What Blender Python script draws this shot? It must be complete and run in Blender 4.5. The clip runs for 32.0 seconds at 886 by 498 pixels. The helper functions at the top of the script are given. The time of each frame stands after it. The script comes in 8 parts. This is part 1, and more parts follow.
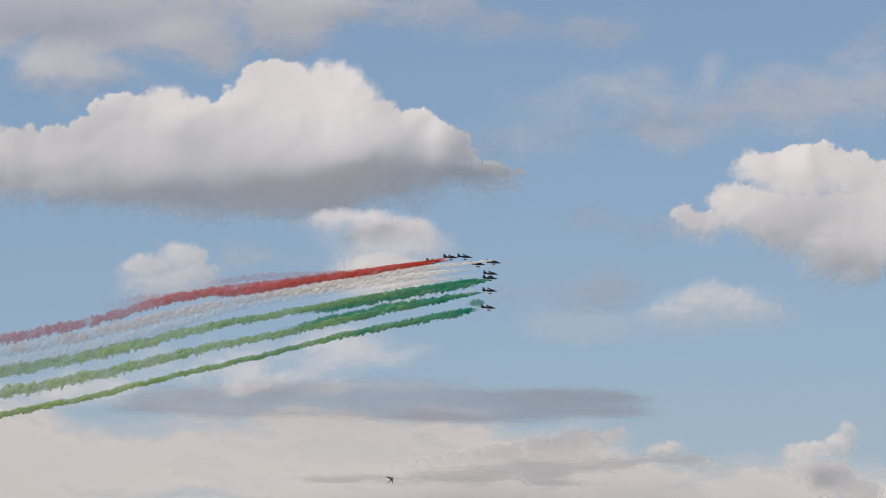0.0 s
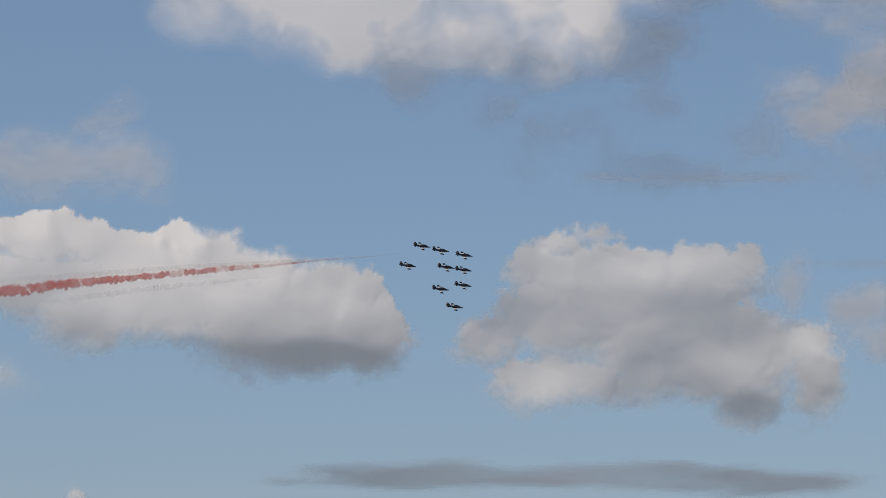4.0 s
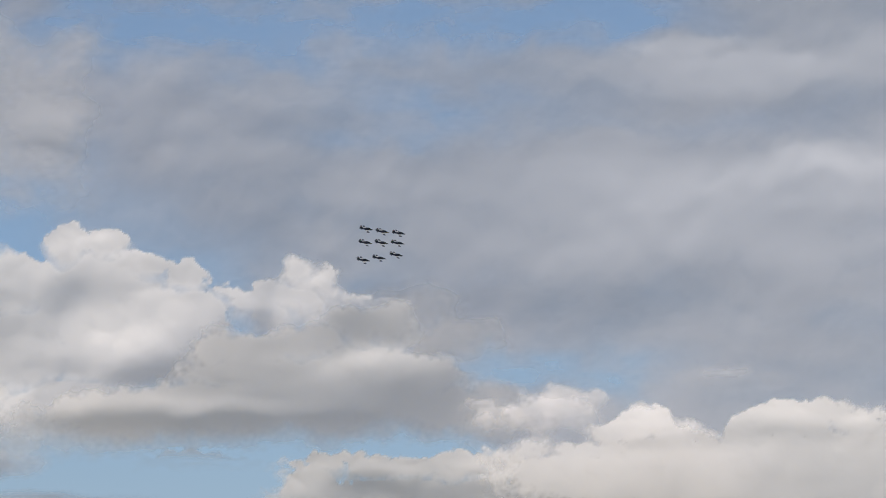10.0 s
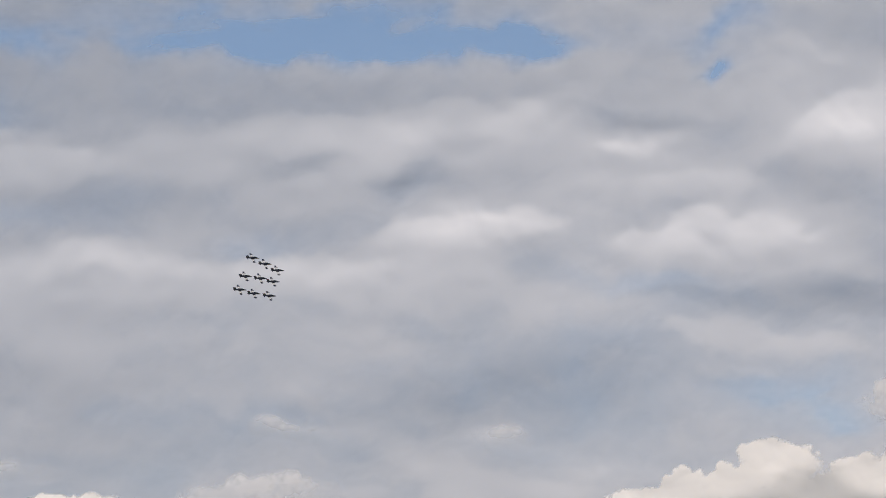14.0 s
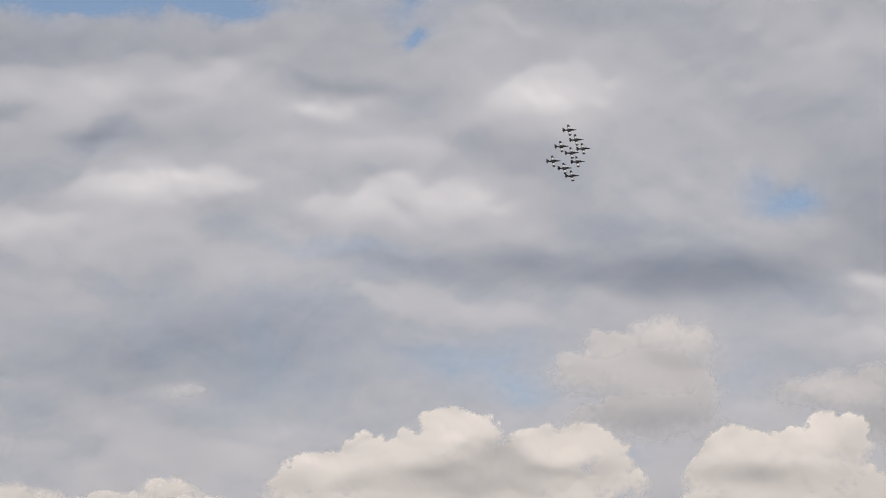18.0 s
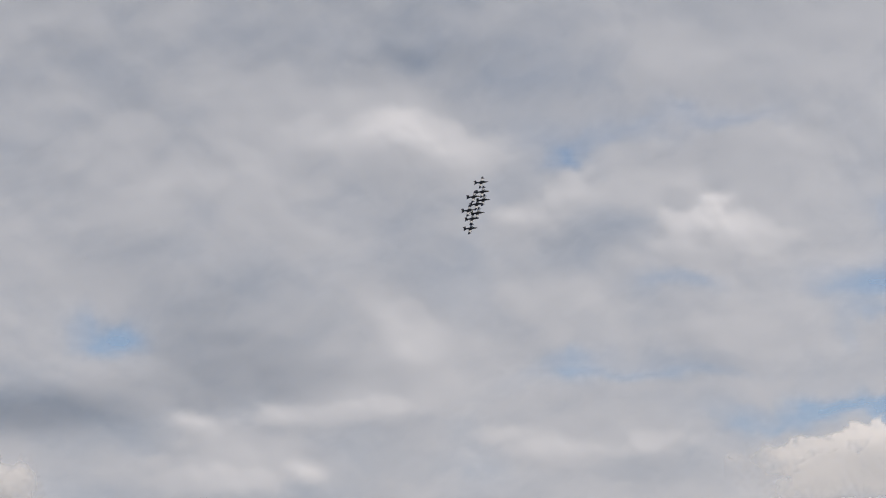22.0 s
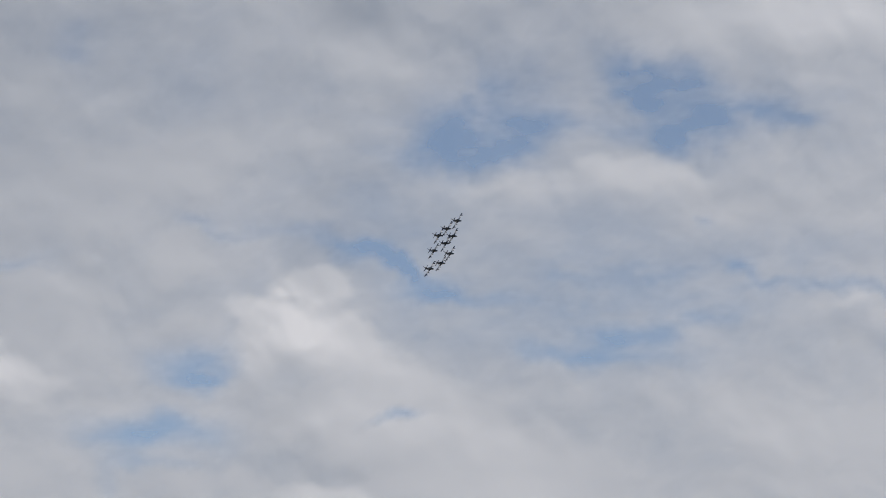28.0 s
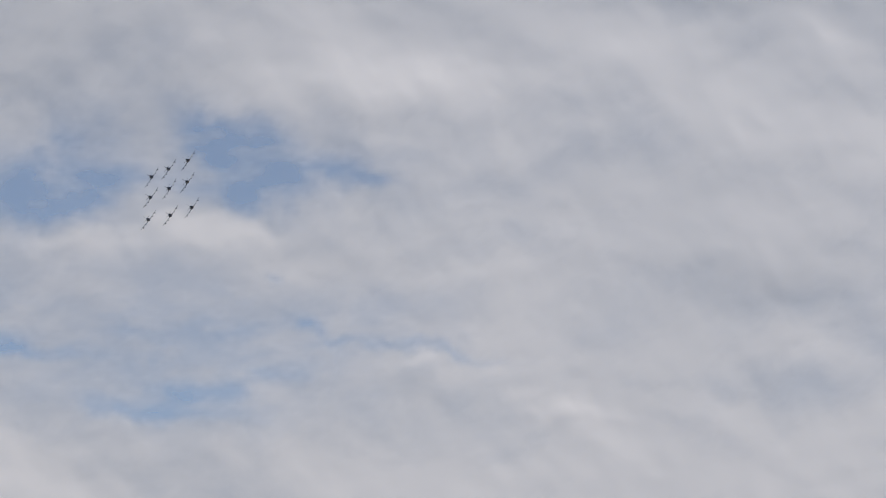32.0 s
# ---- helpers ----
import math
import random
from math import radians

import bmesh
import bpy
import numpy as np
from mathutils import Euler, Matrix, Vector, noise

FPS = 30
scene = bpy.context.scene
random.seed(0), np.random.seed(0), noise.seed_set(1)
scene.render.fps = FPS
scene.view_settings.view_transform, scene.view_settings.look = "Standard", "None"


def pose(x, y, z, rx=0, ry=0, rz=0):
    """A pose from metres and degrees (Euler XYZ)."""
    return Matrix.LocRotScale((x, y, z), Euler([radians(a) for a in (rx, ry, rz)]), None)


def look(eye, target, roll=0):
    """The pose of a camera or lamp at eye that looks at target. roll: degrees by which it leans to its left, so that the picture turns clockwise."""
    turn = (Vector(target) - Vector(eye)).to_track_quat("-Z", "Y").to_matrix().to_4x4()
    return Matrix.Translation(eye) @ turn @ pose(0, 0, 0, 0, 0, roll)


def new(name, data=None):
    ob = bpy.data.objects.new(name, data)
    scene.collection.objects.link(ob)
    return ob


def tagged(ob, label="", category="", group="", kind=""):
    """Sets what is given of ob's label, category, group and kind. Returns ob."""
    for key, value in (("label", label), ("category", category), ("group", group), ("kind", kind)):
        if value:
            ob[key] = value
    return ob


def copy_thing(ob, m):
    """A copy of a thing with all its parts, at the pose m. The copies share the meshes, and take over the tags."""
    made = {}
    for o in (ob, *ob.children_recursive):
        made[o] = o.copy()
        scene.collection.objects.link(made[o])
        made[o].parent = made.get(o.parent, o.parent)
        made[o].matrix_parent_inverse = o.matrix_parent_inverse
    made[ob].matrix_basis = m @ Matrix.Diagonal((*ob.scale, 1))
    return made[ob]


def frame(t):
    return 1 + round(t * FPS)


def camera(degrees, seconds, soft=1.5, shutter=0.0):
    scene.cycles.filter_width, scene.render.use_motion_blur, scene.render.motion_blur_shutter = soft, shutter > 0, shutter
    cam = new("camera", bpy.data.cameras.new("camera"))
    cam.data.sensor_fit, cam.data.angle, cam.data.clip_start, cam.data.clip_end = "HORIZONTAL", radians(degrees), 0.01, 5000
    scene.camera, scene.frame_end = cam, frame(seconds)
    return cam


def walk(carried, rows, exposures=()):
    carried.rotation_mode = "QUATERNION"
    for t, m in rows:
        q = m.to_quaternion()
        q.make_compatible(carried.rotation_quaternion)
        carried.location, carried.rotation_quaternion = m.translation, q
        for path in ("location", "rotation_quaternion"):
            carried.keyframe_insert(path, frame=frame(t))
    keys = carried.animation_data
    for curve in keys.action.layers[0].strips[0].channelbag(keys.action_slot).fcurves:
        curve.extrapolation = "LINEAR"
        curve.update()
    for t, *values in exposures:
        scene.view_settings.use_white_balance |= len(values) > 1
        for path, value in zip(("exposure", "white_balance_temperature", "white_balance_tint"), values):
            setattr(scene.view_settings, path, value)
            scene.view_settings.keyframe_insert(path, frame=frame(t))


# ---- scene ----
# ---- camera: stands on the ground and swings after the formation ----
EYE = Vector((0.0, 0.0, 1.7))
cam = camera(15.844, 32.0, soft=0.95)


def aim(azimuth, elevation, roll):
    """A pose at the eye; azimuth from +y towards +x, elevation above the horizon, in degrees."""
    a, e = radians(azimuth), radians(elevation)
    way = Vector((math.sin(a) * math.cos(e), math.cos(a) * math.cos(e), math.sin(e)))
    return look(EYE, EYE + way * 100.0, roll)


walk(cam, [
    (0, aim(0.00, 5.08, 0.20)),
    (0.5, aim(1.27, 5.24, 0.18)),
    (1, aim(3.46, 5.60, 0.12)),
    (1.5, aim(5.06, 5.63, 0.00)),
    (2, aim(6.64, 5.71, 0.14)),
    (2.5, aim(8.03, 6.24, -0.29)),
    (3, aim(10.16, 6.40, -0.28)),
    (3.5, aim(12.44, 6.34, 0.73)),
    (5.5, aim(17.41, 7.02, 0.44)),
    (6, aim(20.73, 7.35, 0.23)),
    (6.5, aim(23.34, 7.89, -0.18)),
    (7, aim(25.07, 8.06, -0.44)),
    (7.5, aim(25.92, 7.95, -0.26)),
    (8, aim(27.48, 7.50, -0.31)),
    (8.5, aim(29.06, 7.31, -0.44)),
    (9, aim(30.72, 7.22, -0.19)),
    (9.5, aim(32.33, 7.16, -0.24)),
    (10, aim(33.81, 7.37, -0.43)),
    (10.5, aim(34.75, 7.54, -0.22)),
    (11, aim(36.66, 7.67, 0.10)),
    (11.5, aim(38.52, 7.98, 0.13)),
    (12, aim(40.80, 8.43, 0.25)),
    (12.5, aim(43.10, 9.04, -0.08)),
    (13, aim(44.70, 9.17, 0.05)),
    (13.5, aim(45.95, 9.11, -0.10)),
    (15.5, aim(49.29, 8.81, -0.87)),
    (16, aim(50.26, 8.99, -0.71)),
    (16.5, aim(51.76, 9.20, -0.51)),
    (17, aim(53.05, 9.13, -0.16)),
    (17.5, aim(52.45, 8.38, 0.89)),
    (18, aim(52.59, 8.35, 1.13)),
    (18.5, aim(54.68, 9.19, 0.97)),
    (19, aim(56.14, 9.30, 0.91)),
    (19.5, aim(58.37, 9.81, 0.75)),
    (20, aim(59.85, 10.22, 0.58)),
    (20.5, aim(61.28, 10.45, 0.50)),
    (21, aim(62.57, 10.66, 0.49)),
    (21.5, aim(63.64, 10.75, 0.31)),
    (22, aim(64.85, 10.97, 0.06)),
    (22.5, aim(65.95, 11.36, -0.07)),
    (23, aim(67.13, 11.82, -0.24)),
    (23.5, aim(68.35, 12.17, 0.06)),
    (24, aim(69.78, 12.27, -0.05)),
    (24.5, aim(70.90, 12.29, -0.31)),
    (25, aim(71.80, 12.27, -0.31)),
    (25.5, aim(72.45, 12.37, -0.35)),
    (27.5, aim(77.33, 13.56, -0.69)),
    (28, aim(78.26, 13.67, 0.05)),
    (28.5, aim(79.59, 13.80, -0.21)),
    (29, aim(80.68, 13.99, -0.24)),
    (29.5, aim(81.59, 14.12, -0.01)),
    (30, aim(82.53, 14.32, -0.38)),
    (30.5, aim(83.57, 14.55, -0.10)),
    (31, aim(84.64, 14.50, 0.48)),
    (31.5, aim(85.73, 14.43, 0.03)),
    (32, aim(86.23, 14.64, -0.71)),
], [(0, -0.02, 6700, 12), (1, -0.08, 6650, 11), (2, -0.23, 6550, 11), (3, -0.32, 6600, 11), (6, -0.11, 6500, 11), (8, -0.1, 6500, 11), (11, -0.07, 6550, 11), (13, 0.02, 6700, 12),
    (17, 0.0, 6950, 13), (20, -0.01, 6950, 13), (22, -0.02, 6850, 12), (25, -0.08, 6650, 10), (29, -0.1, 6600, 10), (32, -0.03, 6750, 12)])

# ---- daylight ----
SUN_AZ, SUN_EL = -124.0, 44.0
world = bpy.data.worlds.new("world")
scene.world = world
world.use_nodes = True
wn = world.node_tree.nodes
sky = wn.new("ShaderNodeTexSky")
sky.sky_type = "NISHITA"
sky.sun_disc = False
sky.sun_elevation, sky.sun_rotation = radians(SUN_EL), radians(SUN_AZ)
sky.air_density, sky.dust_density, sky.ozone_density = 1.0, 0.0, 3.0
wn["Background"].inputs["Strength"].default_value = 0.067
haze = wn.new("ShaderNodeVectorMath")
haze.operation = "MULTIPLY"
haze.inputs[1].default_value = (0.95, 1.0, 1.115)
world.node_tree.links.new(sky.outputs[0], haze.inputs[0])
# pale moist air low over the horizon
place, parts_xyz, low_air, moist = wn.new("ShaderNodeTexCoord"), wn.new("ShaderNodeSeparateXYZ"), wn.new("ShaderNodeMapRange"), wn.new("ShaderNodeMix")
low_air.interpolation_type = "SMOOTHSTEP"
low_air.inputs["From Min"].default_value, low_air.inputs["From Max"].default_value = -0.02, 0.50
low_air.inputs["To Min"].default_value, low_air.inputs["To Max"].default_value = 0.64, 0.0
moist.data_type = "RGBA"
moist.inputs[7].default_value = (3.95, 6.05, 9.0, 1)
world.node_tree.links.new(place.outputs["Generated"], parts_xyz.inputs[0])
world.node_tree.links.new(parts_xyz.outputs["Z"], low_air.inputs["Value"])
world.node_tree.links.new(low_air.outputs[0], moist.inputs[0])
world.node_tree.links.new(haze.outputs[0], moist.inputs[6])
world.node_tree.links.new(moist.outputs[2], wn["Background"].inputs["Color"])

sun_data = bpy.data.lights.new("sun", "SUN")
sun_data.energy, sun_data.angle, sun_data.color = 4.3, radians(28.0), (1.0, 0.907, 0.785)
sun = new("sun", sun_data)
sa, se = radians(SUN_AZ), radians(SUN_EL)
sun.matrix_world = look((0, 0, 0), (-math.sin(sa) * math.cos(se), -math.cos(sa) * math.cos(se), -math.sin(se)))


# ---- materials ----
def material(name, rgb, rough=0.5, metal=0.0, grain=0.0, scale=1.0, bump=0.0):
    m = bpy.data.materials.new(name)
    m.use_nodes = True
    n, l = m.node_tree.nodes, m.node_tree.links
    b = n["Principled BSDF"]
    b.inputs["Base Color"].default_value = (*rgb, 1)
    b.inputs["Roughness"].default_value = rough
    b.inputs["Metallic"].default_value = metal
    if grain:
        co, big, fine = n.new("ShaderNodeTexCoord"), n.new("ShaderNodeTexNoise"), n.new("ShaderNodeTexNoise")
        big.inputs["Scale"].default_value, fine.inputs["Scale"].default_value = scale, scale * 7
        big.inputs["Detail"].default_value = fine.inputs["Detail"].default_value = 4
        l.new(co.outputs["Object"], big.inputs["Vector"])
        l.new(co.outputs["Object"], fine.inputs["Vector"])
        add = n.new("ShaderNodeMath")
        l.new(big.outputs["Fac"], add.inputs[0])
        l.new(fine.outputs["Fac"], add.inputs[1])
        ramp = n.new("ShaderNodeMapRange")
        ramp.inputs["From Min"].default_value, ramp.inputs["From Max"].default_value = 0.6, 1.4
        ramp.inputs["To Min"].default_value, ramp.inputs["To Max"].default_value = 1 - grain, 1 + grain
        l.new(add.outputs[0], ramp.inputs["Value"])
        tint = n.new("ShaderNodeVectorMath")
        tint.operation = "SCALE"
        tint.inputs[0].default_value = rgb
        l.new(ramp.outputs[0], tint.inputs["Scale"])
        l.new(tint.outputs[0], b.inputs["Base Color"])
        if bump:
            bp = n.new("ShaderNodeBump")
            bp.inputs["Strength"].default_value = bump
            l.new(fine.outputs["Fac"], bp.inputs["Height"])
            l.new(bp.outputs[0], b.inputs["Normal"])
    return m


def vapour(name, rgb, size, fray, glow_through=0.3, second=None):
    """Cloud or smoke: a soft scattering surface whose cover (a vertex attribute) is frayed by noise of the given size in metres."""
    m = bpy.data.materials.new(name)
    m.use_nodes = True
    n, l = m.node_tree.nodes, m.node_tree.links
    n.remove(n["Principled BSDF"])
    out = n["Material Output"]
    cover, co = n.new("ShaderNodeAttribute"), n.new("ShaderNodeTexCoord")
    cover.attribute_name = "cover"
    noise_a, noise_b = n.new("ShaderNodeTexNoise"), n.new("ShaderNodeTexNoise")
    noise_a.inputs["Scale"].default_value, noise_b.inputs["Scale"].default_value = 1 / size, 1 / (size * 4.5)
    noise_a.inputs["Detail"].default_value, noise_b.inputs["Detail"].default_value = 3, 2
    noise_a.inputs["Roughness"].default_value = 0.52
    l.new(co.outputs["Object"], noise_a.inputs["Vector"])
    l.new(co.outputs["Object"], noise_b.inputs["Vector"])
    mean = n.new("ShaderNodeMath")
    mean.operation = "MULTIPLY_ADD"
    mean.inputs[1].default_value = 0.55
    half = n.new("ShaderNodeMath")
    half.operation = "MULTIPLY"
    half.inputs[1].default_value = 0.45
    l.new(noise_b.outputs["Fac"], half.inputs[0])
    l.new(noise_a.outputs["Fac"], mean.inputs[0])
    l.new(half.outputs[0], mean.inputs[2])
    # cover + fray * (noise - 0.5), strongest where the cover is half
    inv = n.new("ShaderNodeMath")
    inv.operation = "SUBTRACT"
    inv.inputs[0].default_value = 1
    l.new(cover.outputs["Fac"], inv.inputs[1])
    bell = n.new("ShaderNodeMath")
    bell.operation = "MULTIPLY"
    l.new(inv.outputs[0], bell.inputs[0])
    l.new(cover.outputs["Fac"], bell.inputs[1])
    amp = n.new("ShaderNodeMath")
    amp.operation = "MULTIPLY"
    amp.inputs[1].default_value = fray * 8
    l.new(bell.outputs[0], amp.inputs[0])
    cen = n.new("ShaderNodeMath")
    cen.operation = "SUBTRACT"
    cen.inputs[1].default_value = 0.5
    l.new(mean.outputs[0], cen.inputs[0])
    fr = n.new("ShaderNodeMath")
    fr.operation = "MULTIPLY_ADD"
    fr.use_clamp = True
    l.new(amp.outputs[0], fr.inputs[0])
    l.new(cen.outputs[0], fr.inputs[1])
    l.new(cover.outputs["Fac"], fr.inputs[2])
    dif, tra, clear = n.new("ShaderNodeBsdfDiffuse"), n.new("ShaderNodeBsdfTranslucent"), n.new("ShaderNodeBsdfTransparent")
    if second:
        tone = n.new("ShaderNodeMix")
        tone.data_type = "RGBA"
        tone.inputs[6].default_value, tone.inputs[7].default_value = (*rgb, 1), (*second, 1)
        age = n.new("ShaderNodeAttribute")
        age.attribute_name = "age"
        l.new(age.outputs["Fac"], tone.inputs[0])
        l.new(tone.outputs[2], dif.inputs["Color"])
        l.new(tone.outputs[2], tra.inputs["Color"])
    else:
        dif.inputs["Color"].default_value = tra.inputs["Color"].default_value = (*rgb, 1)
    body, mix = n.new("ShaderNodeMixShader"), n.new("ShaderNodeMixShader")
    body.inputs[0].default_value = glow_through
    l.new(dif.outputs[0], body.inputs[1])
    l.new(tra.outputs[0], body.inputs[2])
    l.new(fr.outputs[0], mix.inputs[0])
    l.new(clear.outputs[0], mix.inputs[1])
    l.new(body.outputs[0], mix.inputs[2])
    l.new(mix.outputs[0], out.inputs["Surface"])
    return m


CUMULUS = vapour("cumulus", (0.97, 0.947, 0.94), 18.0, 0.12, 0.55)
STRATUS = vapour("stratus", (0.96, 0.939, 0.94), 45.0, 0.05, 0.58)
NAVY = material("navy_paint", (0.007, 0.010, 0.024), 0.5, 0.0, 0.25, 1.5, 0.02)
PALE = material("pale_paint", (0.46, 0.47, 0.48), 0.45, 0.0, 0.12, 1.2, 0.02)
GREEN = material("green_paint", (0.02, 0.22, 0.07), 0.4, 0.0, 0.1, 1.2)
RED = material("red_paint", (0.45, 0.02, 0.02), 0.4, 0.0, 0.1, 1.2)
GOLD = material("yellow_paint", (0.6, 0.42, 0.05), 0.4, 0.0, 0.1, 1.2)
METAL = material("burnt_metal", (0.16, 0.14, 0.13), 0.35, 0.9, 0.3, 3.0, 0.05)
CANOPY = material("smoked_canopy", (0.02, 0.025, 0.03), 0.06, 0.0)
FEATHER = material("dark_feather", (0.035, 0.032, 0.03), 0.8, 0.0, 0.3, 9.0, 0.1)
BOUNCE_GROUND = material("bounce_ground", (0.20, 0.20, 0.145), 0.95, 0.0, 0.45, 0.02, 0.2)

# ---- ground: out of view, its tone set for the light it bounces onto clouds ----
bm = bmesh.new()
rings, spokes = (0.0, 30.0, 120.0, 400.0, 1200.0, 2600.0, 4900.0), 96
prev = None
for r in rings:
    if r == 0:
        prev = [bm.verts.new((0, 0, 0))] * spokes
        continue
    ring = []
    for k in range(spokes):
        a = 2 * math.pi * k / spokes
        x, y = r * math.cos(a), r * math.sin(a)
        ring.append(bm.verts.new((x, y, 0.002 * r * (noise.noise((x / 300, y / 300, 0.3)) - 0.6) if r > 40 else 0.0)))
    for k in range(spokes):
        j = (k + 1) % spokes
        bm.faces.new([prev[0], ring[k], ring[j]] if prev[0] is prev[1] else [prev[k], ring[k], ring[j], prev[j]])
    prev = ring
mesh = bpy.data.meshes.new("ground")
bm.to_mesh(mesh)
bm.free()
mesh.materials.append(BOUNCE_GROUND)
tagged(new("ground", mesh), "flat open ground out of view, toned to bounce light onto the clouds", "ground", "", "structure")


# ---- clouds: each is a billowing body of its own, far behind the aircraft ----
def lattice(x, y, seed):
    """Smooth value noise in 0..1 on arrays."""
    g = np.random.RandomState(seed).rand(256, 256)
    i, j = np.floor(x).astype(int), np.floor(y).astype(int)
    u, v = x - i, y - j
    u, v = u * u * u * (u * (6 * u - 15) + 10), v * v * v * (v * (6 * v - 15) + 10)
    i, j = i % 256, j % 256
    i1, j1 = (i + 1) % 256, (j + 1) % 256
    return (g[i, j] * (1 - u) + g[i1, j] * u) * (1 - v) + (g[i, j1] * (1 - u) + g[i1, j1] * u) * v


def fbm(x, y, octaves, seed, gain=0.5):
    total, amp, norm = 0, 1.0, 0.0
    for k in range(octaves):
        c, s = math.cos(0.6 * k), math.sin(0.6 * k)
        total = total + amp * lattice((c * x - s * y) * 2 ** k + 17.3 * k, (s * x + c * y) * 2 ** k + 5.1 * k, seed + k)
        norm += amp
        amp *= gain
    return total / norm


def puffs(x, y, seed):
    """Rounded cauliflower bumps in 0..1: distance to jittered cell centres."""
    g = np.random.RandomState(seed).rand(64, 64, 3)
    i, j = np.floor(x).astype(int), np.floor(y).astype(int)
    best = np.zeros_like(x)
    for di in (-1, 0, 1):
        for dj in (-1, 0, 1):
            c = g[(i + di) % 64, (j + dj) % 64]
            d2 = (x - (i + di + c[..., 0])) ** 2 + (y - (j + dj + c[..., 1])) ** 2
            best = np.maximum(best, (0.55 + 0.45 * c[..., 2]) * np.sqrt(np.maximum(0, 1 - d2 / 1.1)))
    return best


def smooth(a, b, x):
    t = np.clip((x - a) / (b - a), 0, 1)
    return t * t * (3 - 2 * t)


def warp(az, el, amount, scale, seed, octaves=4):
    return (az + amount * (fbm(az * scale, el * scale, octaves, seed) - 0.5), el + amount * (fbm(az * scale + 40, el * scale + 7, octaves, seed + 9) - 0.5))


def lobe_field(lobes, az, el):
    """How far inside a union of ellipses (azimuth, elevation, half width, half height) a direction lies, in degrees."""
    total = 0
    for a, e, w, h in lobes:
        r = np.sqrt(((az - a) / w) ** 2 + ((el - e) / h) ** 2)
        total = total + np.exp(np.clip(20.0 * (1 - r) * min(w, h), -60, 40))
    return np.log(total + 1e-26) / 20.0


def turrets(lobes, az, el, side, ragged):
    """Ragged towers, one before the other: 1 on a tower's lit shoulder, -1 under it."""
    total = 0 * az
    for a, e, w, h in lobes:
        x, y = (az - a) / w, (el - e) / h
        front = smooth(-0.05, 0.10, (1 - np.sqrt(x * x + y * y)) * min(w, h) + ragged)
        total = total * (1 - front) + front * np.clip(0.9 * y + side * 0.6 * x, -1, 1)
    return total


def patch_field(patches, az, el):
    """A sum of soft patches (azimuth, elevation, half width, half height, strength, turn in degrees)."""
    total = 0 * az
    for a, e, w, h, k, turn in patches:
        near = (np.abs(az[0] - a) < 3 * max(w, h)).nonzero()[0]
        if not len(near):
            continue
        cut = slice(near[0], near[-1] + 1)
        c, s = math.cos(radians(turn)), math.sin(radians(turn))
        x, y = az[:, cut] - a, el[:, cut] - e
        r2 = ((c * x + s * y) / w) ** 2 + ((c * y - s * x) / h) ** 2
        total[:, cut] += k * np.exp(-0.85 * r2 - 0.08 * r2 * r2)
    return total


def relief(lean, step, side=0.0):
    """The relief, in degrees of arc towards the eye, of a surface that leans back (lean > 0) or over (lean < 0), as seen along the light's slant."""
    lean = np.clip(lean, -1.3, 1.5)
    n = max(3, int(2.5 / step) | 1)
    tilt = lean.mean(0)
    for _ in range(2):
        tilt = np.convolve(np.pad(tilt, n // 2, mode="edge"), np.ones(n) / n, "valid")
    p = lean.shape[0] // 3 + 8
    v = np.pad(lean - tilt, p, mode="linear_ramp")
    kx, ky = np.meshgrid(2 * np.pi * np.fft.fftfreq(v.shape[1], step), 2 * np.pi * np.fft.fftfreq(v.shape[0], step))
    h = -1j * (ky + side * kx)
    d = np.fft.ifft2(np.fft.fft2(v) * np.conj(h) / (np.abs(h) ** 2 + 0.16 * (kx * kx + ky * ky) + 1e-3)).real
    rows = np.arange(lean.shape[0])[:, None] * step
    return d[p:-p, p:-p] - tilt * (rows - rows.mean())


def islands(mask):
    """The connected patches of a mask, largest first."""
    lab = np.where(mask, np.arange(mask.size).reshape(mask.shape) + 1, 0)
    while True:
        old = lab.copy()
        for run in (lab, lab.T):
            for k in range(1, len(run)):
                run[k] = np.where(run[k] > 0, np.maximum(run[k], run[k - 1]), 0)
            for k in range(len(run) - 2, -1, -1):
                run[k] = np.where(run[k] > 0, np.maximum(run[k], run[k + 1]), 0)
        if (old == lab).all():
            break
    ids, count = np.unique(lab[lab > 0], return_counts=True)
    order = [k for k in np.argsort(-count) if count[k] > max(160, 0.03 * count.max())]
    return [lab == ids[k] for k in order]


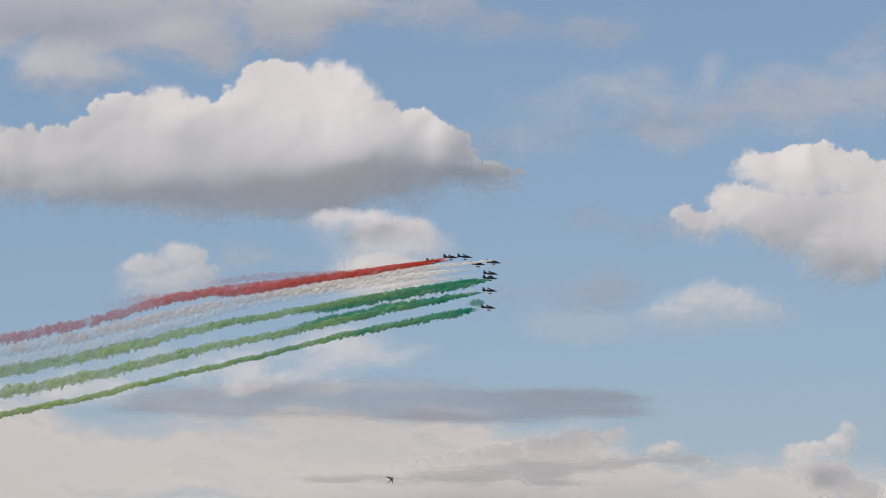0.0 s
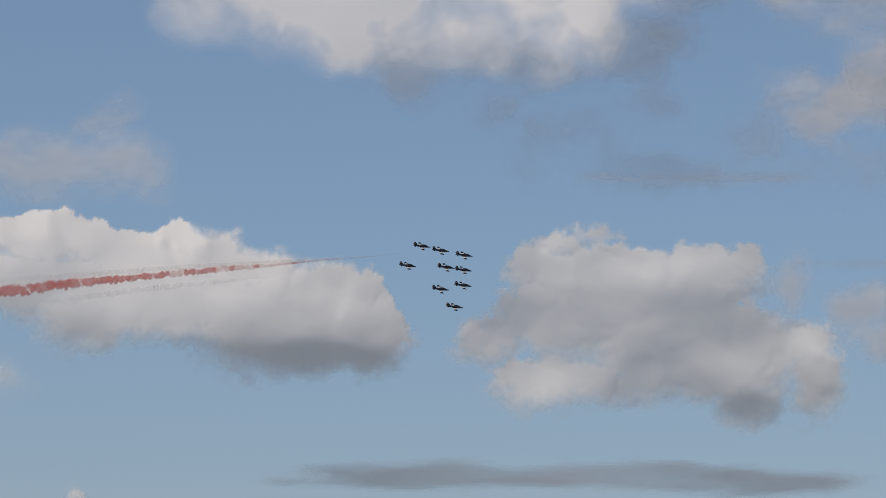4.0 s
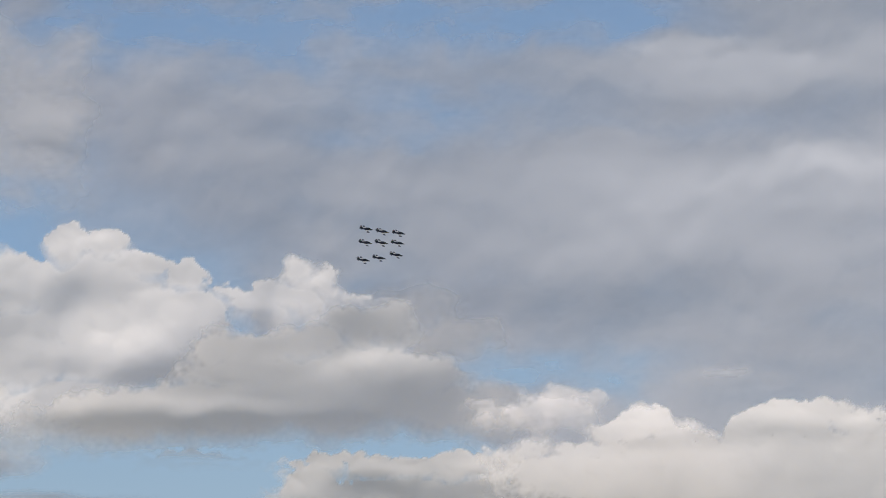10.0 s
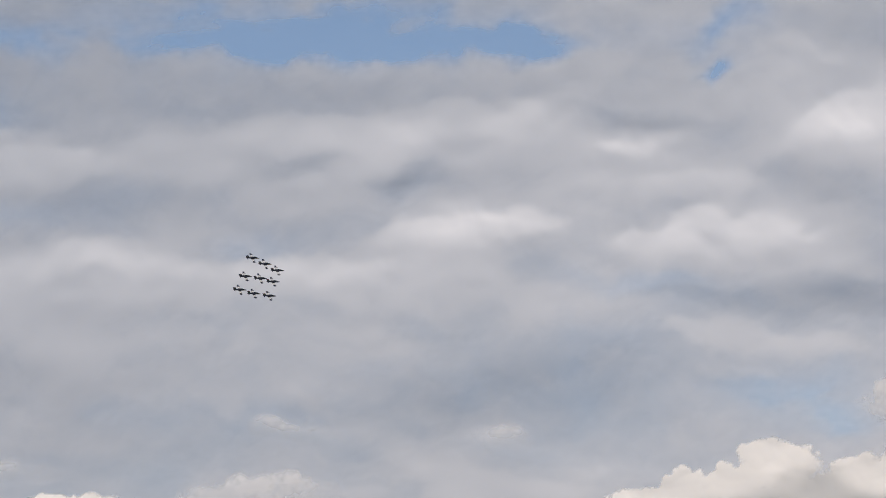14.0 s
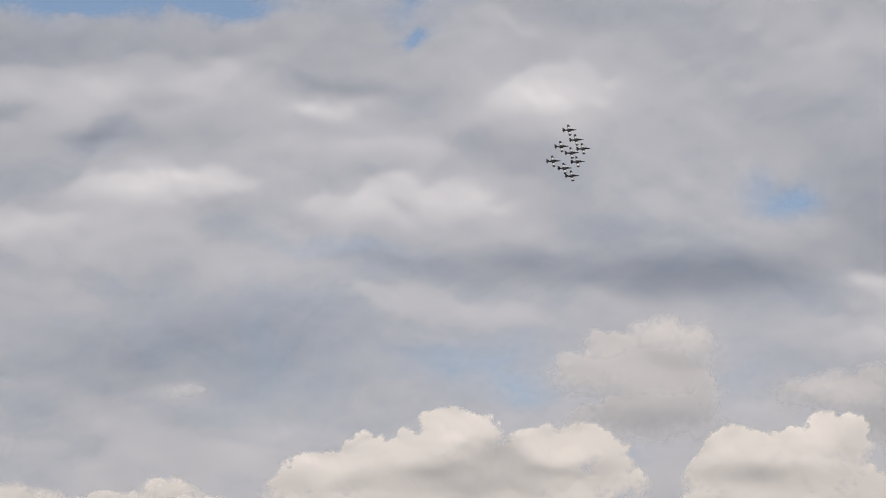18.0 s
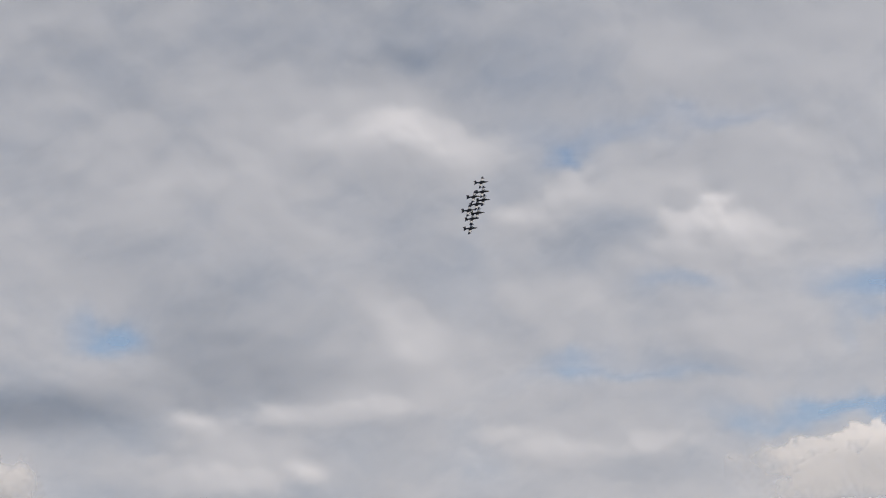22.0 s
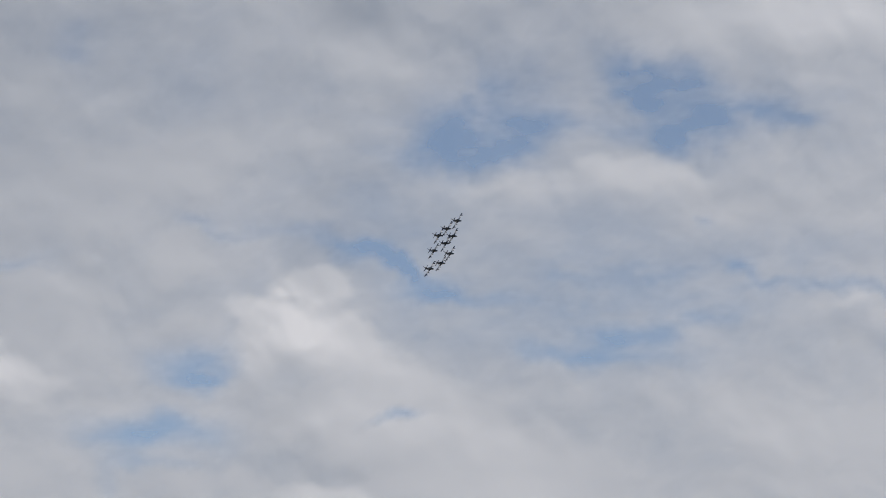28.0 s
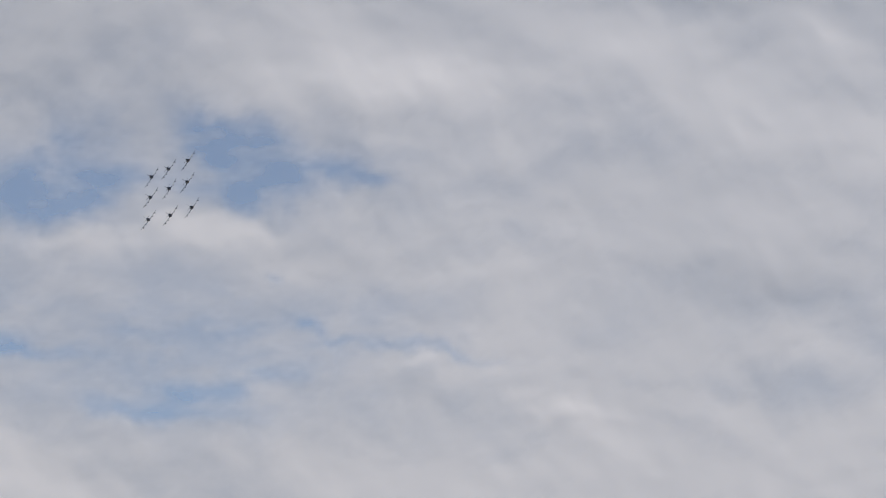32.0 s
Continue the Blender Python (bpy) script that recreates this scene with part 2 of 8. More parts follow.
def sheet(name, az, el, depth, cover, far, mat, body):
    """A mesh over a grid of directions: depth in degrees of arc towards the eye, cover 0..1; what lies outside the body is left out."""
    a, e = np.radians(az), np.radians(el)
    way = np.stack([np.sin(a) * np.cos(e), np.cos(a) * np.cos(e), np.sin(e)], -1)
    ny, nx = az.shape
    idx = np.arange(nx * ny).reshape(ny, nx)
    quad = np.stack([idx[:-1, :-1], idx[:-1, 1:], idx[1:, 1:], idx[1:, :-1]], -1).reshape(-1, 4)
    quad = quad[body.reshape(-1)[quad].any(1)]
    points = (way * (far * (1 - np.radians(depth)))[..., None]).reshape(-1, 3) + np.array(EYE)
    used, flat = np.unique(quad, return_inverse=True)
    points, cov, quad = points[used], cover.reshape(-1)[used], flat.reshape(quad.shape)
    me = bpy.data.meshes.new(name)
    me.vertices.add(len(points))
    me.vertices.foreach_set("co", points.ravel())
    me.loops.add(quad.size)
    me.loops.foreach_set("vertex_index", quad.ravel())
    me.polygons.add(len(quad))
    me.polygons.foreach_set("loop_start", np.arange(len(quad)) * 4)
    me.polygons.foreach_set("use_smooth", np.ones(len(quad), bool))
    me.update()
    at = me.attributes.new("cover", "FLOAT", "POINT")
    at.data.foreach_set("value", cov.astype(np.float32))
    me.materials.append(mat)
    return new(name, me)


def clouds(name, label, group, az, el, depth, cover, far, mat):
    """One thing for each patch of cloud that stands apart."""
    for body in islands(cover > 0.006):
        tagged(sheet(name, az, el, depth, np.where(body, cover, 0), far, mat, body), label, "cloud", group)


def grid(lobes, step, margin):
    return np.meshgrid(np.arange(min(b[0] - b[2] for b in lobes) - margin, max(b[0] + b[2] for b in lobes) + margin, step),
                       np.arange(max(min(b[1] - b[3] for b in lobes) - margin, 0.1), max(b[1] + b[3] for b in lobes) + margin, step))


def slant(az):
    """How far the light falls from the side (negative: from the left) for one who looks along az."""
    return np.clip(np.sin(np.radians(SUN_AZ - np.asarray(az, float))) / math.tan(radians(SUN_EL)), -0.8, 0.8)


def lean_for(share, az):
    """How far a cloud's face must lean back to catch this share of the sun's full light."""
    side = slant(az)
    facing = -math.cos(radians(SUN_EL)) * np.cos(np.radians(SUN_AZ - np.asarray(az, float)))
    high = np.arctan2(math.sin(radians(SUN_EL)) * np.sqrt(1 + side ** 2), facing)
    return np.tan(np.clip(high - np.arccos(np.clip(share, -0.1, 0.985)), -0.95, 0.95)) * np.sqrt(1 + side ** 2)


def cumulus(label, lobes, seed, base=None, shades=(), tone=0.6, rise=0.15, crisp=0.025, soft=0.20, knob=1.0, lumps=1.0, top=1.0, far=3800.0, step=0.03, sway=0.3, tower=0.09):
    """A heap cloud: lobes merged, cauliflower tops, a soft base (degrees above the horizon); tone and shades say how fully its faces catch the sun."""
    az, el = grid(lobes, step, 0.7)
    side = float(slant(az.mean()))
    wx, wy = warp(az, el, sway, 0.9 / max(sway, 0.15) ** 0.3, seed)
    sd = lobe_field(lobes, wx, wy)
    jx, jy = warp(az, el, 0.8, 1.1, seed + 3)
    big, mid, small = puffs(jx * 0.9, jy * 1.1, seed), puffs(jx * 2.3, jy * 2.6, seed + 1), puffs(jx * 5.6, jy * 6.2, seed + 2)
    fine = fbm(az * 4.0, el * 4.0, 4 if crisp < 0.05 else 3, seed + 5, 0.62)
    d = sd + knob * (0.08 * (big - 0.5) + 0.13 * (mid - 0.5) + 0.10 * (small - 0.5) + 0.24 * (fine - 0.5)) - 0.05
    gy, gx = np.gradient(sd, step)
    calm = fbm(az * 0.6, el * 0.6, 3, seed + 8)
    edge = crisp + soft * (smooth(-0.35, 0.5, gy) + 0.5 * smooth(0.48, 0.68, calm))
    if base is not None:
        under = el - base + 0.4 * (fbm(az * 0.6, el * 0.9, 4, seed + 7) - 0.5)
        edge = np.where(d < 0.7 * under, edge, np.maximum(edge, 0.8 * soft))
        d = np.minimum(d, 0.7 * under)
    cover = top * smooth(-edge, edge, d)
    low = base if base is not None else min(b[1] - b[3] for b in lobes)
    high = max(b[1] + b[3] for b in lobes)
    inside = np.clip(sd, 0, None)
    share = tone + rise * np.clip((el - 0.5 * (low + high)) / (0.5 * (high - low)), -1.2, 1.2)
    share = share - 0.12 * (gy + side * gx) * np.exp(-inside / 0.25) / (1 + abs(side))
    share = share + patch_field(shades, *warp(az, el, 0.35, 1.3, seed + 11)) + 0.30 * lumps * (fbm(az * 1.1, el * 1.3, 6, seed + 6, 0.58) - 0.5)
    share = share + lumps * (0.09 + 0.09 * np.exp(-inside / 0.5)) * (mid + 0.6 * small - 0.7)
    share = share + tower * turrets(lobes, *warp(az, el, 0.5, 1.5, seed + 13, 5), side, 0.14 * (mid - 0.5) + 0.08 * (small - 0.5) + 0.25 * (fine - 0.5))
    near = lumps * (0.25 + 0.75 * np.exp(-inside / 0.45))
    depth = relief(lean_for(share, az), step, side) + near * (0.05 * big + 0.022 * mid + 0.005 * small)
    clouds("cumulus_cloud", label, "heap clouds in the sky", az, el, depth, cover, far, CUMULUS if top > 0.85 else STRATUS)


def stratus(label, lobes, seed, shades=(), tone=0.4, top=0.85, edge=0.30, ragged=0.9, stretch=1.8, rough=0.22, far=4200.0, step=0.05, sway=0.6, fat=0.02):
    """A soft layer cloud with frayed, streaky edges."""
    az, el = grid(lobes, step, 0.9 + edge)
    q = stretch ** 0.5
    wx, wy = warp(az, el, sway, 0.7, seed)
    sd = lobe_field(lobes, wx, wy)
    streak = fbm(wx / q, wy * q, 4, seed + 3, 0.54)
    d = sd + ragged * (streak - 0.5) + fat
    cover = np.clip(top * (0.78 + 0.45 * smooth(0.3, 0.7, streak)) * smooth(-edge, edge, d) * smooth(-0.8, -0.3, sd) * smooth(az.min(), az.min() + 0.8, az) * smooth(az.max(), az.max() - 0.8, az), 0, 1)
    gy = np.gradient(sd, step)[0]
    share = tone + patch_field(shades, *warp(az, el, 0.6, 0.8, seed + 11)) + rough * (fbm(wx * 0.9 / q, wy * q, 4, seed + 6, 0.55) - 0.5) - 0.05 * gy * np.exp(-np.abs(sd) / 0.3)
    clouds("stratus_cloud", label, "layer clouds in the sky", az, el, relief(lean_for(share, az), step, float(slant(az.mean()))), cover, far, STRATUS)


def cloud_layer(label, a0, a1, e0, e1, swells, gaps, heaps, seed, far=4330.0, step=0.045):
    """The broken layer: swells are lighter or darker patches put into its shape as lean, gaps thin it out, heaps bulge
    from it with ragged tops.
    """
    az, el = np.meshgrid(np.arange(a0, a1, step), np.arange(e0, e1, step))
    wx, wy = warp(az, el, 0.9, 0.55, seed, 6)
    flat = wy * (1.75 - 0.02 * wy)
    wide, mid = fbm(wx * 0.30, flat * 0.42, 5, seed + 20, 0.5), fbm(wx * 0.95, flat * 1.15, 5, seed + 30, 0.58)
    small, fine = puffs(wx * 2.2, flat * 1.6, seed + 40), fbm(az * 2.6, el * 3.2, 3, seed + 45, 0.6)
    crowd = smooth(0.42, 0.62, fbm(az * 0.22, el * 0.35, 3, seed + 50))
    open_air = patch_field(gaps, *warp(wx, wy, 0.55, 1.1, seed + 60)) * (0.75 + 0.5 * smooth(0.25, 0.75, fbm(az * 1.2, el * 3.0, 3, seed + 65, 0.6)))
    rise = smooth(23.5, 28.5, az + 1.5 * (el - 9.0) + 4.0 * (wide - 0.5))
    floor = smooth(-1.2, 0.6, el - np.interp(az, (20.0, 25.0, 31.0, 34.0, 37.0), (8.0, 6.9, 6.4, 4.6, 1.0)) + 1.2 * (mid - 0.5))
    ledge = smooth(0.44, 0.57, fbm(wx * 0.55, flat * 0.75, 6, seed + 70, 0.55)) + 0.7 * smooth(0.44, 0.56, fbm(wx * 1.3 + 9, flat * 1.5, 5, seed + 75, 0.55)) - 0.85
    heap = 0 * az
    for k, lobes in heaps:
        low, high = min(b[1] - b[3] for b in lobes), max(b[1] + b[3] for b in lobes)
        near = (np.abs(az[0] - np.mean([b[0] for b in lobes])) < 5).nonzero()[0]
        cut = (slice(None), slice(near[0], near[-1] + 1))
        d = lobe_field(lobes, *warp(az[cut], el[cut], 0.35, 1.3, seed + 80, 5)) + 0.22 * (fine[cut] - 0.5) + 0.10 * (small[cut] - 0.5)
        heap[cut] += k * smooth(-0.06, 0.12, d) * (1.15 * smooth(low - 0.1, 0.35 * low + 0.65 * high, el[cut] + 0.3 * (small[cut] - 0.5)) - 0.2)
    swell = patch_field(swells, *warp(wx, wy, 0.5, 1.5, seed + 90, 5))
    share = 0.38 + swell + heap + 0.15 * (wide - 0.5) + (0.16 + 0.14 * crowd) * (1 - 0.3 * smooth(58.0, 70.0, az)) * (mid - 0.5) + (0.02 + 0.05 * crowd) * (small - 0.5) + 0.12 * (fine - 0.5) + 0.03 * ledge
    d = 0.68 - 0.86 * open_air + 0.40 * (wide - 0.5) + 0.30 * (mid - 0.5) + 1.2 * np.clip(swell + heap, -0.04, 0.3) + 0.06 * ledge
    thin = 0.08 + 0.12 * smooth(48.0, 62.0, az)
    cover = np.clip(thin + (1.03 - thin) * smooth(-0.60, 0.90, d), 0, 1) * rise * floor * smooth(a1, a1 - 2, az) * smooth(e1, e1 - 2, el)
    share = share + 0.17 * smooth(28.0, 54.0, az) + 0.10 * smooth(58.0, 80.0, az)
    return tagged(sheet("cloud_layer", az, el, relief(lean_for(share, az), step), cover, far, STRATUS, cover > -1), label, "cloud layer", "", "stuff")


# ---- first reach of sky ----
cumulus("large white heap cloud with bright knobbly top and flat grey base", [(-3.48, 7.45, 0.56, 0.76), (-3.02, 7.56, 0.87, 0.89), (-2.2, 7.47, 1.03, 0.86), (-3.93, 7.14, 0.72, 0.63), (-4.95, 7.13, 0.97, 0.81), (-5.81, 6.92, 0.82, 0.86), (-6.57, 6.7, 0.82, 0.66), (-7.68, 6.58, 1.33, 0.63), (-8.98, 6.51, 1.33, 0.73), (-10.07, 6.38, 1.13, 0.61), (-1.43, 7.07, 0.87, 0.76), (-0.56, 6.87, 0.82, 0.73), (0.058, 6.82, 0.46, 0.49), (0.57, 6.41, 0.61, 0.2), (-3.52, 6.49, 3.68, 0.81), (-6.56, 6.35, 2.66, 0.46)], 11, base=5.7,
    shades=[(-2.82, 7.92, 1.13, 0.51, 0.33, 0), (-1.99, 7.11, 0.92, 0.51, 0.21, 0), (-3.62, 6.89, 0.72, 0.41, 0.12, 0), (-4.75, 7.69, 0.62, 0.25, 0.27, 0), (-4.59, 6.98, 0.61, 0.25, -0.21, 0), (-5.56, 6.87, 0.72, 0.41, 0.12, 0), (-7.28, 6.74, 1.02, 0.41, 0.18, 0), (-0.76, 7.43, 0.62, 0.31, 0.15, 0), (-0.046, 7.12, 0.26, 0.36, 0.24, 0), (-0.96, 6.31, 1.64, 0.36, -0.51, 0), (-2.39, 6.04, 1.84, 0.28, -0.36, 0), (-4.53, 5.97, 1.53, 0.25, -0.21, 0), (-0.76, 6.82, 0.61, 0.31, -0.21, 0), (0.57, 6.41, 0.51, 0.2, -0.21, 0), (-6.56, 6.25, 1.53, 0.25, 0.06, 0)], tone=0.46, rise=0.33)
cumulus("small cream heap cloud under a larger one", [(-1.57, 5.63, 0.69, 0.15), (-1.98, 5.57, 0.36, 0.16)], 12,
    shades=[(-1.78, 5.69, 0.61, 0.12, 0.22, 0)], far=3560.0, crisp=0.08, soft=0.15, top=0.8, sway=0.12, tone=0.71, rise=0.07, lumps=0.5, knob=0.5)
cumulus("small pale ragged heap cloud with soft edges", [(-0.96, 5.29, 0.92, 0.37), (-1.06, 4.78, 0.71, 0.31), (-1.37, 5.1, 0.36, 0.18), (-0.5, 5.09, 0.41, 0.18)], 16, far=3560.0, crisp=0.1, soft=0.2, top=0.86, sway=0.12, tone=0.66, rise=0.09, lumps=0.5, knob=0.5)
cumulus("small bright cream heap cloud", [(-1.06, 4.58, 0.82, 0.37), (-1.46, 4.47, 0.41, 0.18), (-0.65, 4.43, 0.36, 0.2)], 17, far=3560.0, crisp=0.1, soft=0.16, top=0.9, sway=0.12, tone=0.79, rise=0.09, lumps=0.4, knob=0.5)
cumulus("small pale ragged heap cloud", [(-4.72, 4.88, 0.41, 0.26), (-5.28, 4.7, 0.46, 0.24), (-4.42, 4.6, 0.41, 0.25), (-4.92, 4.45, 0.71, 0.22)], 13, far=3560.0, crisp=0.06, soft=0.2, top=0.75, sway=0.12, tone=0.62, rise=0.12, lumps=0.5, knob=0.7)
stratus("small soft cream-white cloud", [(-2.79, 4.77, 0.61, 0.16), (-2.38, 4.69, 0.41, 0.12)], 20, top=0.45, tone=0.56, edge=0.25)
stratus("soft cream-white cloud below the display smoke", [(-1.76, 3.2, 1.12, 0.31), (-3.18, 2.89, 0.81, 0.15), (-7.62, 2.6, 0.92, 0.18)], 18, top=0.7, tone=0.73, edge=0.3, far=4000.0)
stratus("thin shred of grey cloud", [(1.7, 4.13, 0.71, 0.16), (2.92, 4.23, 0.56, 0.2), (2.31, 4.18, 0.82, 0.12), (1.14, 4.08, 0.41, 0.1)], 19, top=0.42, tone=0.28, edge=0.22, ragged=0.6)
stratus("thin grey smudge of cloud beside a heap cloud", [(0.77, 6.82, 0.61, 0.41), (1.08, 6.31, 0.31, 0.25), (3.23, 5.55, 0.51, 0.081)], 26, top=0.35, tone=0.32, edge=0.3)
stratus("soft grey-white cloud bank high in the blue", [(-7.51, 9.15, 1.34, 0.56), (-5.89, 9.09, 1.24, 0.51), (-4.56, 8.96, 0.93, 0.41), (-7.2, 8.25, 1.13, 0.39), (-6.08, 8.17, 0.62, 0.31), (-8.91, 8.61, 1.23, 0.81), (-3.24, 9.28, 0.72, 0.25), (-2.01, 9.39, 0.93, 0.25), (-4.67, 9.41, 2.06, 0.2)], 14,
    shades=[(-7.4, 8.35, 0.82, 0.31, 0.15, 0), (-5.07, 8.9, 0.62, 0.25, 0.12, 0), (-6.9, 9.06, 1.03, 0.2, -0.15, 0), (-5.88, 7.98, 0.41, 0.15, -0.24, 0)], top=1.0, edge=0.28, tone=0.48, ragged=0.8, far=4150.0)
stratus("small pale shred of cloud high in the blue", [(0.26, 9.3, 0.62, 0.22), (1.08, 9.25, 0.31, 0.14), (-0.57, 9.2, 0.31, 0.1), (2.72, 9.15, 0.36, 0.18), (-2.41, 8.83, 0.51, 0.16), (7.6, 8.64, 0.31, 0.25)], 24, top=0.5, tone=0.46, edge=0.25, ragged=0.7)
stratus("thin grey-white veil of cloud", [(2.21, 7.66, 1.03, 0.26), (3.53, 7.75, 1.13, 0.33), (3.74, 8.26, 0.26, 0.2), (4.76, 8.1, 0.36, 0.39), (5.67, 7.84, 1.13, 0.26), (7.09, 7.93, 0.92, 0.22), (3.13, 7.2, 1.54, 0.12), (5.67, 7.54, 1.64, 0.16), (1.69, 7.3, 0.51, 0.2)], 23,
    shades=[(4.76, 8.3, 0.31, 0.31, 0.18, 0), (2.21, 7.76, 0.62, 0.15, 0.12, 0), (3.13, 7.25, 1.23, 0.12, -0.18, 0)], top=0.6, edge=0.32, tone=0.52, ragged=0.8, far=4150.0)
cumulus("white heap cloud with bright domes and a flat grey base", [(6.52, 6.48, 0.86, 0.5), (5.79, 6.47, 0.49, 0.37), (7.54, 6.33, 0.78, 0.41), (8.22, 6.19, 0.58, 0.37), (8.98, 6.38, 0.47, 0.5), (9.58, 6.19, 0.53, 0.46), (10.74, 5.89, 0.56, 0.44), (10.11, 5.89, 0.58, 0.39), (11.81, 5.77, 0.41, 0.39), (12.39, 5.54, 0.41, 0.43), (11.32, 5.69, 0.53, 0.41), (5.17, 5.8, 0.51, 0.37), (4.55, 5.6, 0.34, 0.21), (8.7, 5.51, 2.14, 0.77), (11.03, 5.02, 1.94, 0.87), (12.38, 4.82, 0.63, 0.7), (6.18, 5.61, 0.97, 0.58), (7.35, 5.03, 0.78, 0.48)], 21, base=3.89,
    shades=[(6.47, 6.57, 0.68, 0.29, 0.21, 0), (8.9, 6.57, 0.49, 0.29, 0.27, 0), (9.67, 5.7, 0.87, 0.48, 0.24, 0), (7.73, 5.42, 0.78, 0.48, 0.18, 0), (12.2, 5.59, 0.49, 0.39, 0.12, 0), (5.12, 5.89, 0.39, 0.24, 0.18, 0), (10.84, 6.08, 0.49, 0.24, 0.12, 0), (10.93, 4.3, 1.94, 0.37, -0.87, 0), (9.28, 4.26, 0.87, 0.29, -0.66, 0), (12.09, 4.53, 0.87, 0.39, -0.21, 0), (6.86, 6.67, 0.24, 0.19, -0.15, 0), (8.7, 6.38, 0.12, 0.19, -0.33, 0), (6.77, 4.84, 0.87, 0.39, -0.06, 0), (5.61, 5.32, 0.58, 0.29, -0.12, 0)], tone=0.46, rise=0.27)
cumulus("small white heap cloud beside a larger one", [(4.82, 4.16, 0.76, 0.31), (4.32, 3.96, 0.51, 0.18), (5.43, 3.96, 0.46, 0.18)], 22, far=3600.0, crisp=0.1, soft=0.25, top=0.7, sway=0.12, tone=0.64, rise=0.15, lumps=0.5, knob=0.6)
stratus("thin pale strip of cloud low beside a heap cloud", [(3.02, 3.62, 0.92, 0.12), (3.72, 3.67, 0.51, 0.081)], 25, top=0.22, sway=0.12, tone=0.56, edge=0.2)
stratus("long dark blue-grey strip of layer cloud", [(-2.98, 2.42, 1.93, 0.16), (-1.15, 2.45, 2.04, 0.24), (0.27, 2.35, 1.93, 0.2), (1.7, 2.25, 1.22, 0.1), (-3.79, 2.17, 1.53, 0.081), (-0.94, 2.12, 3.05, 0.041), (2.51, 2.42, 0.71, 0.041), (2.71, 2.17, 0.51, 0.02)], 31,
    shades=[(-0.95, 2.6, 1.53, 0.081, 0.15, 0)], top=0.66, sway=0.12, tone=0.18, fat=0.03, edge=0.07, ragged=0.3, stretch=7.0, rough=0.14, far=4000.0)
stratus("long dark grey strip of low layer cloud", [(16.57, 2.48, 1.73, 0.2), (14.86, 2.44, 1.53, 0.14), (13.35, 2.37, 1.22, 0.092), (11.93, 2.24, 0.71, 0.041), (18.37, 2.44, 1.53, 0.2), (19.86, 2.37, 1.22, 0.14)], 32, top=0.68, sway=0.12, tone=0.14, edge=0.09, ragged=0.35, stretch=7.0, rough=0.12, far=4000.0)
stratus("broad pale cloud bank low over the horizon", [(-6.5, 1.2, 3.56, 0.81), (-2.97, 1.22, 3.56, 0.81), (0.075, 1.18, 2.85, 0.81), (-10.47, 1.27, 3.05, 0.81), (2.1, 0.73, 2.64, 0.61), (5.13, 0.74, 2.54, 0.51), (7.14, 0.65, 1.73, 0.46), (-3.97, 0.007, 7.12, 0.61), (3.12, 0.031, 5.08, 0.51)], 33,
    shades=[(-2.46, 1.63, 3.05, 0.31, 0.21, 0), (-6.5, 1.81, 1.53, 0.25, -0.18, 0), (-7, 1.3, 1.22, 0.2, -0.21, 0), (-4.48, 1.11, 2.03, 0.25, 0.18, 0), (-0.74, 1.64, 1.53, 0.25, 0.18, 0), (-6.49, 0.8, 1.22, 0.2, -0.21, 0), (-3.97, 0.71, 1.53, 0.15, -0.12, 0), (2.61, 0.84, 2.24, 0.25, -0.33, 0), (4.63, 0.64, 2.03, 0.25, -0.3, 0), (0.077, 0.63, 1.53, 0.2, -0.18, 0)], top=1.15, tone=1.21, edge=0.3, ragged=0.5, stretch=4.0, rough=0.12, far=4250.0)
cumulus("low bright ragged heap cloud", [(0.38, 1.26, 0.61, 0.1), (1.09, 1.38, 0.61, 0.14), (1.9, 1.52, 0.61, 0.18), (2.51, 1.63, 0.46, 0.18), (2.97, 1.73, 0.31, 0.14), (3.2, 1.81, 0.1, 0.081), (1.7, 1.29, 1.53, 0.1), (3.98, 1.49, 0.26, 0.1), (4.18, 1.57, 0.12, 0.071)], 34,
    shades=[(1.9, 1.59, 1.12, 0.14, 0.27, 0), (2.81, 1.73, 0.51, 0.12, 0.18, 0)], crisp=0.03, soft=0.1, top=1.0, sway=0.1, tone=1.25, rise=0.06, lumps=0.5, knob=0.5, far=3900.0)
cumulus("low ragged heap cloud with a curled top", [(7.25, 1.87, 0.14, 0.16), (7.05, 1.63, 0.2, 0.16), (6.64, 1.5, 0.41, 0.14), (6.34, 1.35, 0.2, 0.1), (6.94, 1, 0.41, 0.28), (6.54, 1.15, 0.41, 0.14), (7.34, 0.75, 0.41, 0.25)], 35,
    shades=[(7.05, 1.65, 0.31, 0.2, 0.15, 0), (6.94, 0.95, 0.41, 0.18, -0.45, 0)], crisp=0.05, soft=0.12, top=0.9, sway=0.12, tone=0.52, rise=0.12, lumps=0.5, knob=0.5, far=3900.0)
stratus("thin dark strip of low cloud", [(-1.75, 0.93, 0.76, 0.061), (-1.24, 0.99, 0.31, 0.041), (-5.64, 0.83, 0.51, 0.031), (-7.39, 0.75, 0.71, 0.041)], 36, top=0.65, sway=0.12, tone=0.17, fat=-0.01, edge=0.05, ragged=0.3, stretch=6.0, rough=0.12, far=3850.0)
